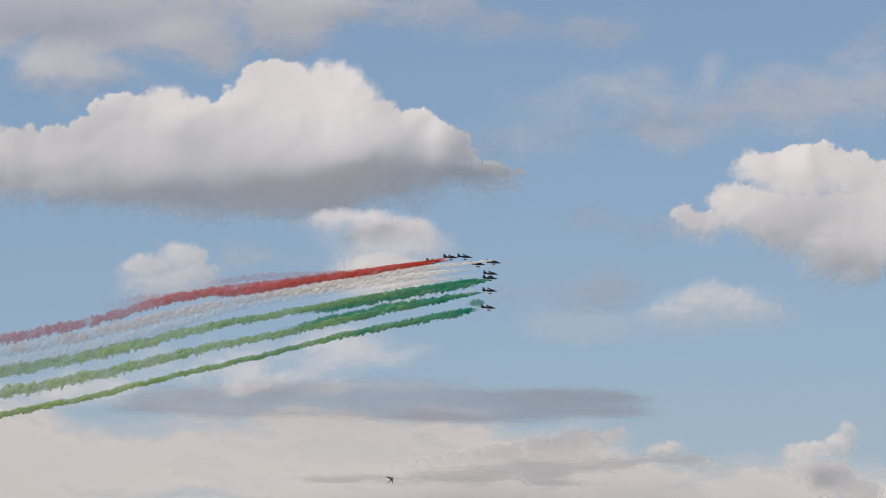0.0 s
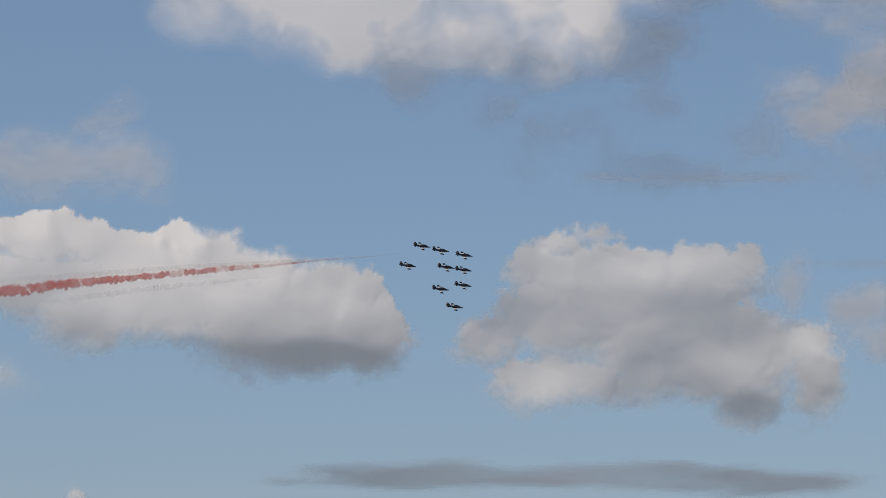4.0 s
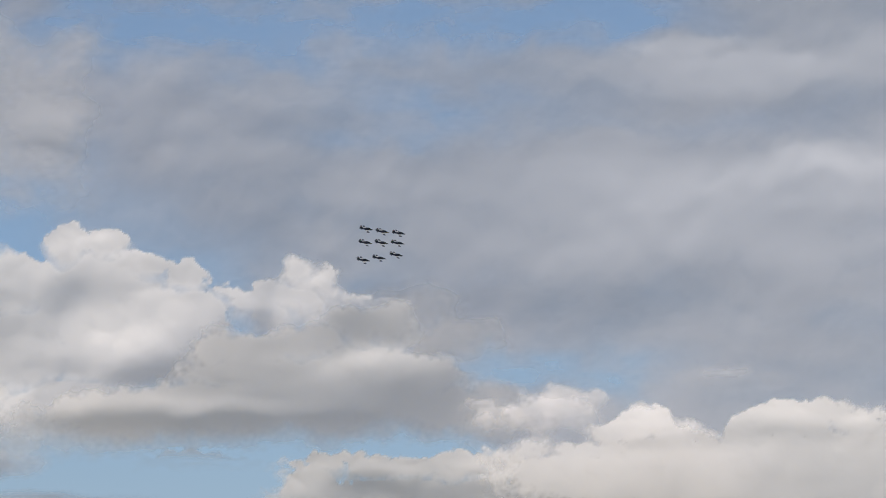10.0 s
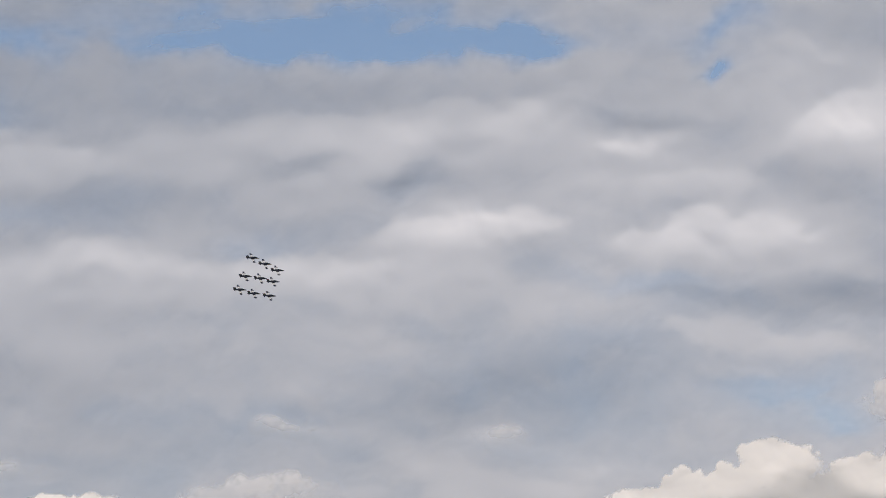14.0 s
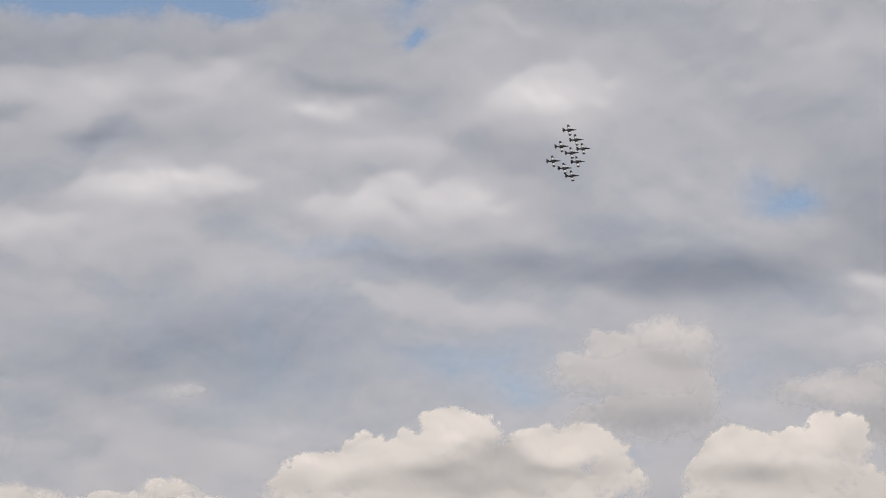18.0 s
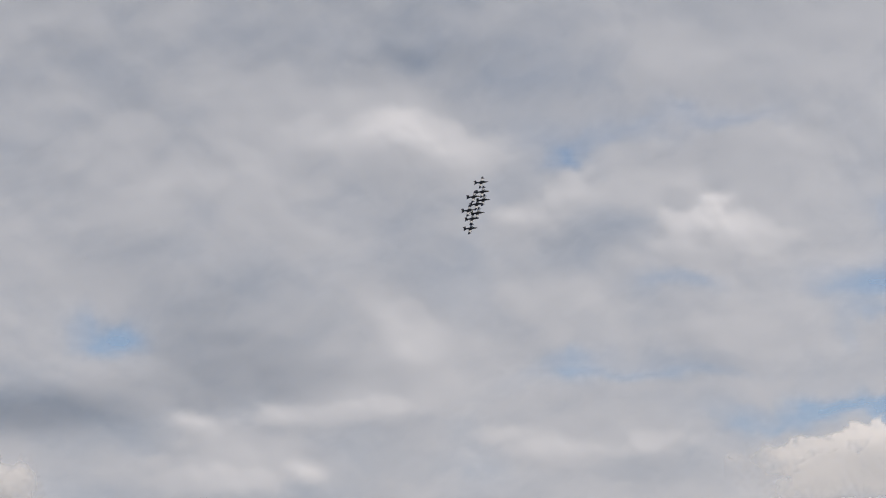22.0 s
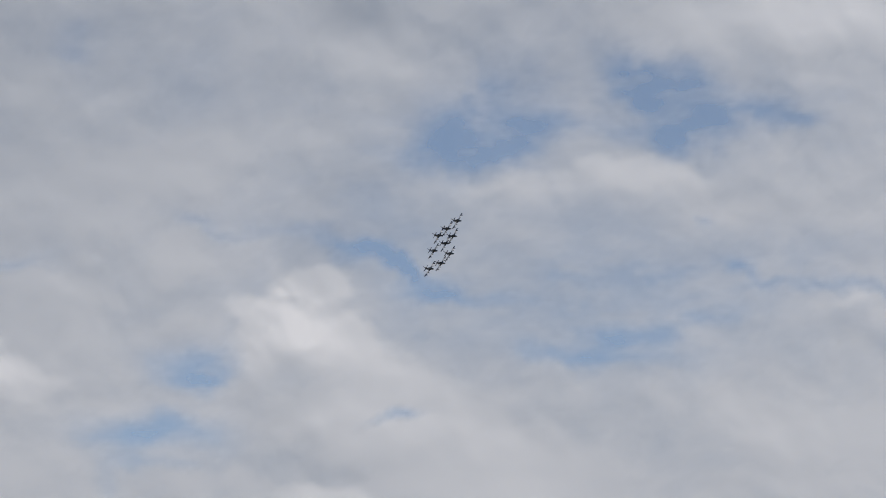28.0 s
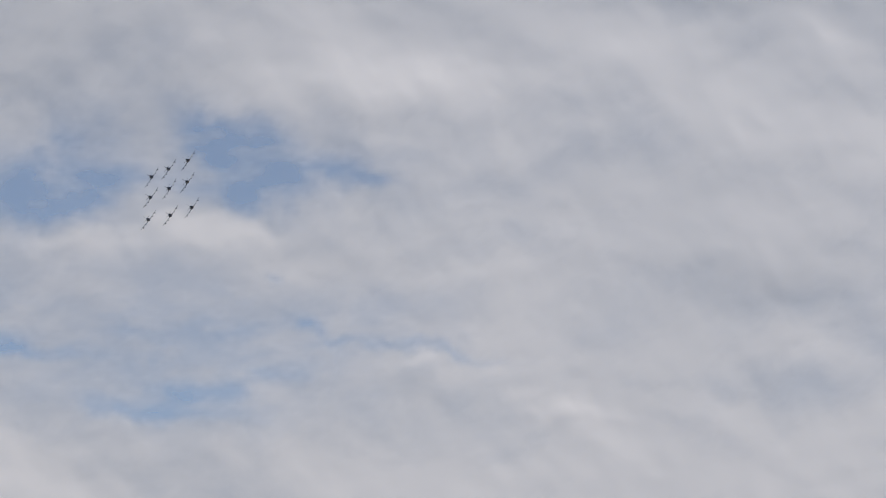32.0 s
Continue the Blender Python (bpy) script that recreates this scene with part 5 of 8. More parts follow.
heaps_f = [
    (0.091, [(64.29, 13.13, 0.94, 0.35), (65.22, 12.84, 0.73, 0.26), (63.48, 12.7, 0.63, 0.31)]),
    (0.1, [(75.28, 12.72, 0.52, 0.22), (75.6, 12.17, 0.52, 0.35), (74.99, 11.35, 0.41, 0.35), (74.57, 11.95, 0.31, 0.24)]),
    (0.1, [(81.66, 15.01, 1.16, 0.35), (82.7, 14.8, 0.63, 0.26), (80.81, 14.92, 0.53, 0.22)]),
    (0.1, [(88.43, 11.72, 0.62, 0.12), (89.05, 11.5, 0.42, 0.1), (87.71, 11.99, 0.42, 0.1)])]
cloud_layer("broken grey-white layer of cloud with gaps of blue", 18.0, 104.0, 1.0, 24.0, swells_before_a + swells_before_b + swells_first_a + swells_first_b + swells_first_c + swells_middle_a + swells_middle_b + swells_middle_c + swells_later_a + swells_later_b + swells_late_a + swells_late_b + swells_last_a + swells_last_b + swells_final_a + swells_final_b + swells_end_a + swells_end_b, gaps_before_a + gaps_first_a + gaps_first_b + gaps_middle_a + gaps_later_a + gaps_late_a + gaps_last_a + gaps_last_b + gaps_broad_a + gaps_final_a + gaps_final_b + gaps_end_a, heaps_a + heaps_b + heaps_c + heaps_d + heaps_e + heaps_f, 71)


# ---- parts and things ----
def part(name, bm, mat, parent=None, label="", smooth_faces=True):
    me = bpy.data.meshes.new(name)
    bm.normal_update()
    bm.to_mesh(me)
    bm.free()
    if smooth_faces:
        me.polygons.foreach_set("use_smooth", np.ones(len(me.polygons), bool))
    me.materials.append(mat)
    ob = new(name, me)
    if parent:
        ob.parent = parent
    if label:
        tagged(ob, label)
    return ob


def loft(sections, sides=16, power=2.0):
    """A closed body along x through rings (x, z, half width, half height)."""
    bm = bmesh.new()
    rings = []
    for x, z, w, h in sections:
        ring = []
        for k in range(sides):
            a = 2 * math.pi * k / sides
            c, s = math.cos(a), math.sin(a)
            ring.append(bm.verts.new((x, w * math.copysign(abs(c) ** (2 / power), c), z + h * math.copysign(abs(s) ** (2 / power), s))))
        rings.append(ring)
    for p, q in zip(rings, rings[1:]):
        for k in range(sides):
            j = (k + 1) % sides
            bm.faces.new((p[k], p[j], q[j], q[k]))
    bm.faces.new(rings[0][::-1])
    bm.faces.new(rings[-1])
    bmesh.ops.recalc_face_normals(bm, faces=bm.faces[:])
    return bm


def aerofoil(root, tip, thick_root, thick_tip):
    """A wing panel between two chords, each (leading edge, trailing edge) as 3D points; thickness is a share of the chord along the panel's normal."""
    bm = bmesh.new()
    prof = ((0.0, 0.0), (0.03, 0.35), (0.15, 0.8), (0.35, 1.0), (0.7, 0.6), (1.0, 0.03), (0.7, -0.35), (0.35, -0.6), (0.15, -0.55), (0.03, -0.28))
    lead, trail, lead2 = Vector(root[0]), Vector(root[1]), Vector(tip[0])
    up = (trail - lead).cross(lead2 - lead).normalized()
    if up.z < 0 or (abs(up.z) < 0.3 and up.y < 0):
        up = -up
    rings = []
    for (le, te), th in ((root, thick_root), (tip, thick_tip)):
        le, te = Vector(le), Vector(te)
        chord = te - le
        rings.append([bm.verts.new(le + chord * u + up * (v * th * 0.5 * chord.length)) for u, v in prof])
    n = len(prof)
    for k in range(n):
        j = (k + 1) % n
        bm.faces.new((rings[0][k], rings[0][j], rings[1][j], rings[1][k]))
    bm.faces.new(rings[0][::-1])
    bm.faces.new(rings[1])
    bmesh.ops.recalc_face_normals(bm, faces=bm.faces[:])
    return bm


def jet_trainer():
    """A straight-winged two-seat jet trainer, nose along +x, 10.9 m long, 10.9 m span."""
    jet = new("jet_aircraft")
    jet.empty_display_size = 2
    fus = part("fuselage", loft([
        (5.45, -0.16, 0.03, 0.03), (5.3, -0.15, 0.14, 0.14), (4.8, -0.12, 0.27, 0.28), (4.0, -0.06, 0.40, 0.43), (3.0, 0.0, 0.49, 0.56),
        (1.8, 0.05, 0.55, 0.66), (0.6, 0.1, 0.60, 0.72), (-0.8, 0.12, 0.60, 0.70), (-2.2, 0.14, 0.52, 0.60), (-3.6, 0.18, 0.42, 0.48), (-4.7, 0.22, 0.34, 0.38), (-5.0, 0.22, 0.31, 0.34)], 20, 2.3), NAVY, jet)
    part("canopy", loft([(3.55, 0.36, 0.08, 0.05), (3.2, 0.46, 0.27, 0.22), (2.5, 0.62, 0.36, 0.40), (1.5, 0.76, 0.38, 0.50), (0.5, 0.82, 0.36, 0.46), (-0.4, 0.76, 0.26, 0.28), (-1.0, 0.68, 0.08, 0.10)], 14), CANOPY, fus, "smoked two-seat glass canopy")
    part("nozzle", loft([(-4.95, 0.22, 0.30, 0.33), (-5.35, 0.22, 0.25, 0.26), (-5.36, 0.22, 0.18, 0.19)], 16), METAL, fus, "burnt metal jet nozzle")
    for s in (1, -1):
        wing = part("wing", aerofoil(((1.05, s * 0.5, -0.32), (-1.25, s * 0.5, -0.32)), ((0.35, s * 5.25, -0.05), (-0.95, s * 5.25, -0.05)), 0.13, 0.11), NAVY, jet)
        part("wing_band", wing_sleeve(s), PALE, wing, "pale painted band round the wing")
        part("wing_tip", tip_body(s), NAVY, wing)
        for y, length, r in ((2.35, 2.2, 0.20), (4.1, 2.9, 0.24)):
            part("wing_pod", pod(s * y, -0.62 + 0.04 * y, 0.95, length, r), NAVY, wing)
            part("pylon", aerofoil(((0.45, s * y - 0.04, -0.2), (-0.65, s * y - 0.04, -0.2)), ((0.35, s * y - 0.04, -0.5), (-0.55, s * y - 0.04, -0.5)), 0.08, 0.08), NAVY, wing)
        part("air_intake", intake(s), NAVY, fus)
        part("tailplane", aerofoil(((-3.55, s * 0.25, 0.42), (-4.85, s * 0.25, 0.42)), ((-4.25, s * 2.05, 0.50), (-5.05, s * 2.05, 0.50)), 0.10, 0.08), NAVY, jet)
        part("ventral_fin", aerofoil(((-3.4, s * 0.22, -0.18), (-4.3, s * 0.22, -0.12)), ((-3.75, s * 0.50, -0.62), (-4.35, s * 0.50, -0.60)), 0.06, 0.05), NAVY, fus)
        part("side_stripe", stripe(s), GOLD, fus, "thin yellow stripe along the side")
    fin = part("tail_fin", aerofoil(((-2.75, 0, 0.55), (-4.75, 0, 0.50)), ((-4.15, 0, 2.35), (-5.25, 0, 2.35)), 0.10, 0.08), NAVY, jet)
    for k, (mat, word) in enumerate(((GREEN, "green"), (PALE, "white"), (RED, "red"))):
        z = 1.05 + 0.34 * k
        x0, x1 = -2.75 - 1.4 * (z - 0.55) / 1.8, -4.75 - 0.5 * (z - 0.5) / 1.85
        z2 = z + 0.26
        x2, x3 = -2.75 - 1.4 * (z2 - 0.55) / 1.8, -4.75 - 0.5 * (z2 - 0.5) / 1.85
        part("fin_band", aerofoil(((x0 - 0.3, 0, z), (x1 + 0.1, 0, z)), ((x2 - 0.3, 0, z2), (x3 + 0.1, 0, z2)), 0.125, 0.125), mat, fin, word + " band on the tail fin")
    return tagged(jet, "dark navy blue two-seat jet trainer flying in close formation", "aircraft", "display formation of nine jets")


def pod(y, z, x, length, r):
    bm = loft([(x + length * (0.5 - u), z, r * w, r * w) for u, w in ((0, 0.08), (0.06, 0.5), (0.2, 0.9), (0.4, 1.0), (0.65, 0.95), (0.85, 0.6), (1.0, 0.12))], 12)
    bmesh.ops.translate(bm, verts=bm.verts, vec=(-length * 0.3, y, 0))
    return bm


def wing_sleeve(s):
    """A painted skin wrapped 12 mm proud round a wing between 1.6 and 3.45 m from the centre line."""
    ends = []
    for y in (1.6, 3.45):
        k = (y - 0.5) / 4.75
        ends.append(((1.062 - 0.70 * k, s * y, -0.32 + 0.27 * k), (-1.262 + 0.30 * k, s * y, -0.32 + 0.27 * k)))
    return aerofoil(ends[0], ends[1], 0.143, 0.136)


def tip_body(s):
    bm = loft([(0.62, -0.05, 0.02, 0.02), (0.4, -0.05, 0.11, 0.09), (-0.2, -0.05, 0.14, 0.11), (-0.8, -0.05, 0.10, 0.07), (-1.2, -0.05, 0.02, 0.02)], 10)
    bmesh.ops.translate(bm, verts=bm.verts, vec=(0, s * 5.3, 0))
    return bm


def intake(s):
    bm = loft([(1.35, 0.05, 0.20, 0.34), (1.0, 0.05, 0.24, 0.38), (0.0, 0.05, 0.24, 0.40), (-1.4, 0.08, 0.16, 0.34), (-2.2, 0.1, 0.03, 0.2)], 12, 2.6)
    bmesh.ops.translate(bm, verts=bm.verts, vec=(0, s * 0.56, 0))
    return bm


def stripe(s):
    bm = bmesh.new()
    pts = []
    for x, y in ((4.9, 0.262), (4.0, 0.405), (3.0, 0.496), (1.8, 0.557)):
        pts.append((bm.verts.new((x, s * (y + 0.006), 0.02)), bm.verts.new((x, s * (y + 0.006), -0.07))))
    for p, q in zip(pts, pts[1:]):
        bm.faces.new((p[0], q[0], q[1], p[1]))
    bmesh.ops.solidify(bm, geom=bm.faces[:], thickness=0.008)
    return bm


first = jet_trainer()
JETS = [first] + [copy_thing(first, Matrix()) for _ in range(8)]


# ---- display smoke: ragged rolling tubes of vapour ----
RED_SMOKE = vapour("red_smoke", (0.62, 0.075, 0.04), 0.9, 0.5, 0.35, (0.58, 0.26, 0.29))
WHITE_SMOKE = vapour("white_smoke", (0.94, 0.92, 0.89), 0.9, 0.5, 0.35, (0.80, 0.74, 0.74))
GREEN_SMOKE = vapour("green_smoke", (0.008, 0.26, 0.18), 0.9, 0.5, 0.35, (0.38, 0.54, 0.22))
GREY_SMOKE = vapour("grey_smoke", (0.35, 0.32, 0.32), 1.6, 0.5, 0.3, (0.5, 0.42, 0.42))


def smoke_trail(label, mat, far, line, cover, age, seed, spread=75.0, thin=0.22):
    """A tube of smoke along a line of (azimuth, elevation, radius in metres) at the distance far, young end first, widening from the share thin over the length spread."""
    pts = np.array(line)
    a, e = np.radians(pts[:, 0]), np.radians(pts[:, 1])
    way = np.stack([np.sin(a) * np.cos(e), np.cos(a) * np.cos(e), np.sin(e)], 1)
    xyz = far * way + np.array(EYE)
    run = np.concatenate([[0], np.cumsum(np.linalg.norm(np.diff(xyz, axis=0), axis=1))])
    n = int(run[-1] / 0.55) + 8
    s = np.linspace(0, run[-1], n)
    mid = np.stack([np.interp(s, run, xyz[:, k]) for k in range(3)], 1)
    rad = np.interp(s, run, pts[:, 2]) * (thin + (1 - thin) * smooth(0, min(spread, 0.3 * run[-1]), s))
    for _ in range(3):
        k = min(41, n // 8 * 2 + 1)
        pad = np.pad(mid, ((k // 2, k // 2), (0, 0)), mode="reflect", reflect_type="odd")
        mid = np.stack([np.convolve(pad[:, c], np.ones(k) / k, "valid") for c in range(3)], 1)
    along = np.gradient(mid, axis=0)
    along /= np.linalg.norm(along, axis=1, keepdims=True)
    sight = mid - np.array(EYE)
    sight /= np.linalg.norm(sight, axis=1, keepdims=True)
    side = np.cross(along, sight)
    side *= np.where(side[:, 2:] < 0, -1.0, 1.0)
    rows = 25
    v = np.linspace(-1.7, 1.7, rows)[None, :] + 0 * s[:, None]
    q = np.concatenate([[0], np.cumsum(np.diff(s) / np.maximum(0.5 * (rad[1:] + rad[:-1]), 0.6))])[:, None] + 0 * v
    u = (s / run[-1])[:, None] + 0 * v
    sway = 0.55 * (fbm(q * 0.22, 0 * v, 3, seed + 40) - 0.5) + 0.5 * (fbm(q * 0.7, v * 0.3, 3, seed + 50) - 0.5)
    w = v - sway
    lumps = puffs(q * 0.75 + 0.3 * v, v * 0.8 + 9, seed)
    curl = fbm(q * 1.3 + 0.4 * v, v * 1.1, 5, seed + 60, 0.7)
    teeth = fbm(q * 1.5 + 0.3 * v, v * 0.25, 3, seed + 70)
    d = 1.0 - np.abs(w) + 1.45 * (curl - 0.5) + 0.5 * (lumps - 0.55) + np.where(w < 0, 0.9 * np.abs(w) * (teeth - 0.5), 0)
    thick = cover[0] + (cover[1] - cover[0]) * u ** 0.65
    head = smooth(0, min(0.3, 9.0 / run[-1]), u) * smooth(1.0, 0.74, u)
    cov = np.clip(thick * (0.86 + 0.5 * (fbm(q * 0.35, v * 0.2, 3, seed + 80) - 0.4)), 0, 0.97) * smooth(-0.22, 0.42, d) * (0.10 + 0.90 * head)
    cov = cov * smooth(1.7, 1.35, np.abs(v))
    old = np.clip(age[0] + (age[1] - age[0]) * np.clip(u * 2.1, 0, 1) + 0.35 * (curl - 0.5) + 0.4 * (fbm(q * 0.15, 0 * v, 2, seed + 90) - 0.5), 0, 1)
    bulge = np.sqrt(np.clip(1 - (v / 1.7) ** 2, 0, 1)) * (0.8 + 0.30 * (lumps - 0.5) + 0.45 * (curl - 0.5))
    verts, quads = [], []
    for face, keep in ((-1.0, cov > 0.004), (0.8, cov > 0.42)):
        p = mid[:, None] + side[:, None] * (v * rad[:, None])[..., None] + sight[:, None] * (face * bulge * rad[:, None])[..., None]
        idx = np.arange(p.shape[0] * rows).reshape(-1, rows) + len(verts) * p.shape[0] * rows
        quad = np.stack([idx[:-1, :-1], idx[:-1, 1:], idx[1:, 1:], idx[1:, :-1]], -1)
        ok = keep[:-1, :-1] | keep[:-1, 1:] | keep[1:, 1:] | keep[1:, :-1]
        verts.append(p.reshape(-1, 3))
        quads.append(quad[ok])
    verts, quads = np.concatenate(verts), np.concatenate(quads)
    used, flat = np.unique(quads, return_inverse=True)
    me = bpy.data.meshes.new("smoke_trail")
    me.from_pydata(verts[used], [], flat.reshape(-1, 4).tolist())
    me.polygons.foreach_set("use_smooth", np.ones(len(me.polygons), bool))
    for key, val in (("cover", cov), ("age", old)):
        both = np.concatenate([val.ravel(), val.ravel()])[used]
        me.attributes.new(key, "FLOAT", "POINT").data.foreach_set("value", both.astype(np.float32))
    me.materials.append(mat)
    return tagged(new("smoke_trail", me), label, "smoke", "coloured display smoke")


SMOKE = []
SMOKE.append(smoke_trail("long trail of red display smoke fading to pink", RED_SMOKE, 2110, [(0.264, 4.831, 2.02), (-0.649, 4.672, 2.16), (-1.459, 4.523, 2.02), (-2.267, 4.425, 1.89), (-3.272, 4.222, 2.43), (-4.474, 4.148, 2.70), (-6.065, 3.674, 3.24), (-12.238, 2.34, 3.77)], (0.97, 0.35), (0, 1), 1, 60.0, 0.4))
SMOKE.append(smoke_trail("thin upper strand of faded pink smoke", RED_SMOKE, 2110, [(-1.156, 4.607, 1.74), (-2.167, 4.507, 2.17), (-2.974, 4.488, 2.17), (-3.777, 4.408, 2.17), (-4.475, 4.208, 3.04)], (0.45, 0.3), (0.6, 1), 2))
SMOKE.append(smoke_trail("fresh trail of bright red display smoke behind a jet", RED_SMOKE, 2110, [(3.035, 5.291, 0.65), (2.606, 5.219, 1.30), (1.994, 5.115, 1.74), (1.179, 4.969, 2.17), (0.264, 4.831, 2.39), (-0.447, 4.704, 2.39), (-1.257, 4.555, 1.74)], (0.97, 0.9), (0, 0.15), 3))
SMOKE.append(smoke_trail("fresh trail of bright orange-red display smoke behind a jet", RED_SMOKE, 2110, [(3.362, 5.282, 0.65), (2.811, 5.189, 1.09), (2.199, 5.095, 1.30), (1.485, 4.990, 1.52), (0.569, 4.843, 1.52)], (0.7, 0.8), (0, 0.1), 4))
SMOKE.append(smoke_trail("long trail of white display smoke", WHITE_SMOKE, 2110, [(1.181, 4.765, 1.62), (0.062, 4.626, 1.89), (-0.952, 4.487, 2.02), (-2.466, 4.200, 2.29), (-3.470, 4.028, 2.56), (-4.470, 3.80, 2.97), (-6.058, 3.396, 3.51), (-12.227, 2.12, 4.18)], (0.75, 0.3), (0, 1), 5, 60.0, 0.4))
SMOKE.append(smoke_trail("thin greyish trail of white display smoke", WHITE_SMOKE, 2110, [(1.588, 4.717, 0.81), (0.571, 4.549, 1.08), (-0.647, 4.368, 1.35), (-2.464, 4.069, 1.89), (-3.469, 3.917, 2.43), (-4.468, 3.605, 2.97), (-6.055, 3.156, 3.51), (-12.222, 1.86, 4.18)], (0.45, 0.25), (0.4, 1), 6))
SMOKE.append(smoke_trail("fresh trail of white display smoke behind a jet", WHITE_SMOKE, 2110, [(3.485, 5.089, 0.87), (2.913, 5.006, 1.74), (2.097, 4.892, 2.39), (1.181, 4.776, 2.61), (0.367, 4.659, 2.61), (-0.445, 4.542, 1.95)], (0.97, 0.9), (0, 0.1), 7))
SMOKE.append(smoke_trail("fresh thin trail of white display smoke behind a jet", WHITE_SMOKE, 2110, [(3.118, 4.926, 0.65), (2.506, 4.853, 1.09), (1.588, 4.717, 1.30), (0.774, 4.580, 1.30)], (0.5, 0.45), (0.2, 0.4), 8))
SMOKE.append(smoke_trail("long trail of green display smoke turning yellowish with age", GREEN_SMOKE, 2110, [(0.979, 4.378, 1.75), (0.065, 4.221, 1.89), (-0.948, 4.041, 1.89), (-1.957, 3.851, 2.02), (-3.464, 3.575, 2.43), (-4.462, 3.363, 2.97), (-6.047, 2.915, 3.51), (-12.210, 1.82, 4.18)], (0.97, 0.4), (0.1, 1.1), 9, 60.0, 0.4))
SMOKE.append(smoke_trail("fresh trail of dark green display smoke behind a jet", GREEN_SMOKE, 2110, [(3.220, 4.763, 1.09), (2.812, 4.691, 2.5), (2.099, 4.577, 3.0), (0.979, 4.378, 3.2), (0.065, 4.221, 2.8), (-0.644, 4.084, 1.74)], (0.95, 0.9), (0, 0.1), 10, 25.0, 0.5))
SMOKE.append(smoke_trail("long trail of green display smoke turning yellowish with age", GREEN_SMOKE, 2110, [(0.981, 4.104, 1.75), (0.068, 3.916, 1.89), (-0.944, 3.707, 2.02), (-2.456, 3.362, 2.29), (-3.458, 3.151, 2.56), (-4.456, 2.951, 3.10), (-6.041, 2.525, 3.51), (-12.200, 1.276, 4.18)], (0.97, 0.4), (0.1, 1.1), 11, 60.0, 0.4))
SMOKE.append(smoke_trail("fresh trail of dark green display smoke behind a jet", GREEN_SMOKE, 2110, [(3.833, 4.622, 0.65), (3.221, 4.519, 1.9), (2.405, 4.395, 2.8), (1.591, 4.239, 3.2), (0.575, 4.021, 2.8), (-0.236, 3.854, 1.74)], (0.95, 0.9), (0, 0.15), 12, 25.0, 0.5))
SMOKE.append(smoke_trail("lowest long trail of green display smoke", GREEN_SMOKE, 2110, [(1.034, 3.840, 1.8), (0.577, 3.757, 2.3), (-0.437, 3.558, 2.2), (-1.447, 3.349, 1.95), (-2.452, 3.089, 1.62), (-3.454, 2.839, 1.75), (-4.450, 2.609, 1.75), (-6.033, 2.195, 1.89), (-12.189, 0.886, 2.16)], (0.97, 0.8), (0, 1), 13, 20.0, 0.6))
SMOKE.append(smoke_trail("thin lingering thread of reddish smoke behind a jet", RED_SMOKE, 1897, [(9.761, 6.174, 0.49), (9.096, 6.075, 0.78), (8.278, 5.965, 1.17), (7.258, 5.854, 1.56), (6.036, 5.700, 1.76), (4.718, 5.513, 2.5), (3.507, 5.335, 3.4), (2.203, 5.155, 4.4)], (0.35, 0.6), (0.35, 0.2), 14))
SMOKE.append(smoke_trail("thin lingering thread of cream smoke behind a jet", WHITE_SMOKE, 1897, [(9.198, 5.851, 0.39), (8.278, 5.731, 0.98), (7.258, 5.600, 1.37), (6.240, 5.447, 1.56), (5.226, 5.272, 1.56)], (0.16, 0.25), (0.3, 0.6), 15))
SMOKE.append(smoke_trail("thin grey thread of exhaust smoke behind a jet", GREY_SMOKE, 1980, [(20.094, 7.003, 0.31), (19.460, 6.928, 0.61), (18.744, 6.862, 1.02), (17.620, 6.801, 1.02), (16.092, 6.692, 1.22), (14.269, 6.522, 1.43), (12.761, 6.374, 1.63)], (0.32, 0.14), (0, 1), 16))
SMOKE.append(smoke_trail("small loose puff of green smoke", GREEN_SMOKE, 1990, [(5.173, 4.570, 0.8), (4.969, 4.549, 2.3), (4.765, 4.528, 0.9)], (0.6, 0.6), (0.1, 0.2), 17))
SMOKE.append(smoke_trail("small loose wisp of pale green smoke", GREEN_SMOKE, 1990, [(4.509, 4.720, 0.9), (4.336, 4.698, 2.0), (4.102, 4.656, 1.0)], (0.4, 0.4), (0.3, 0.3), 18))
SMOKE.append(smoke_trail("small loose puff of cream smoke", WHITE_SMOKE, 1990, [(3.950, 4.645, 0.82), (3.797, 4.604, 1.84), (3.625, 4.562, 1.02)], (0.4, 0.4), (0.6, 0.6), 19))


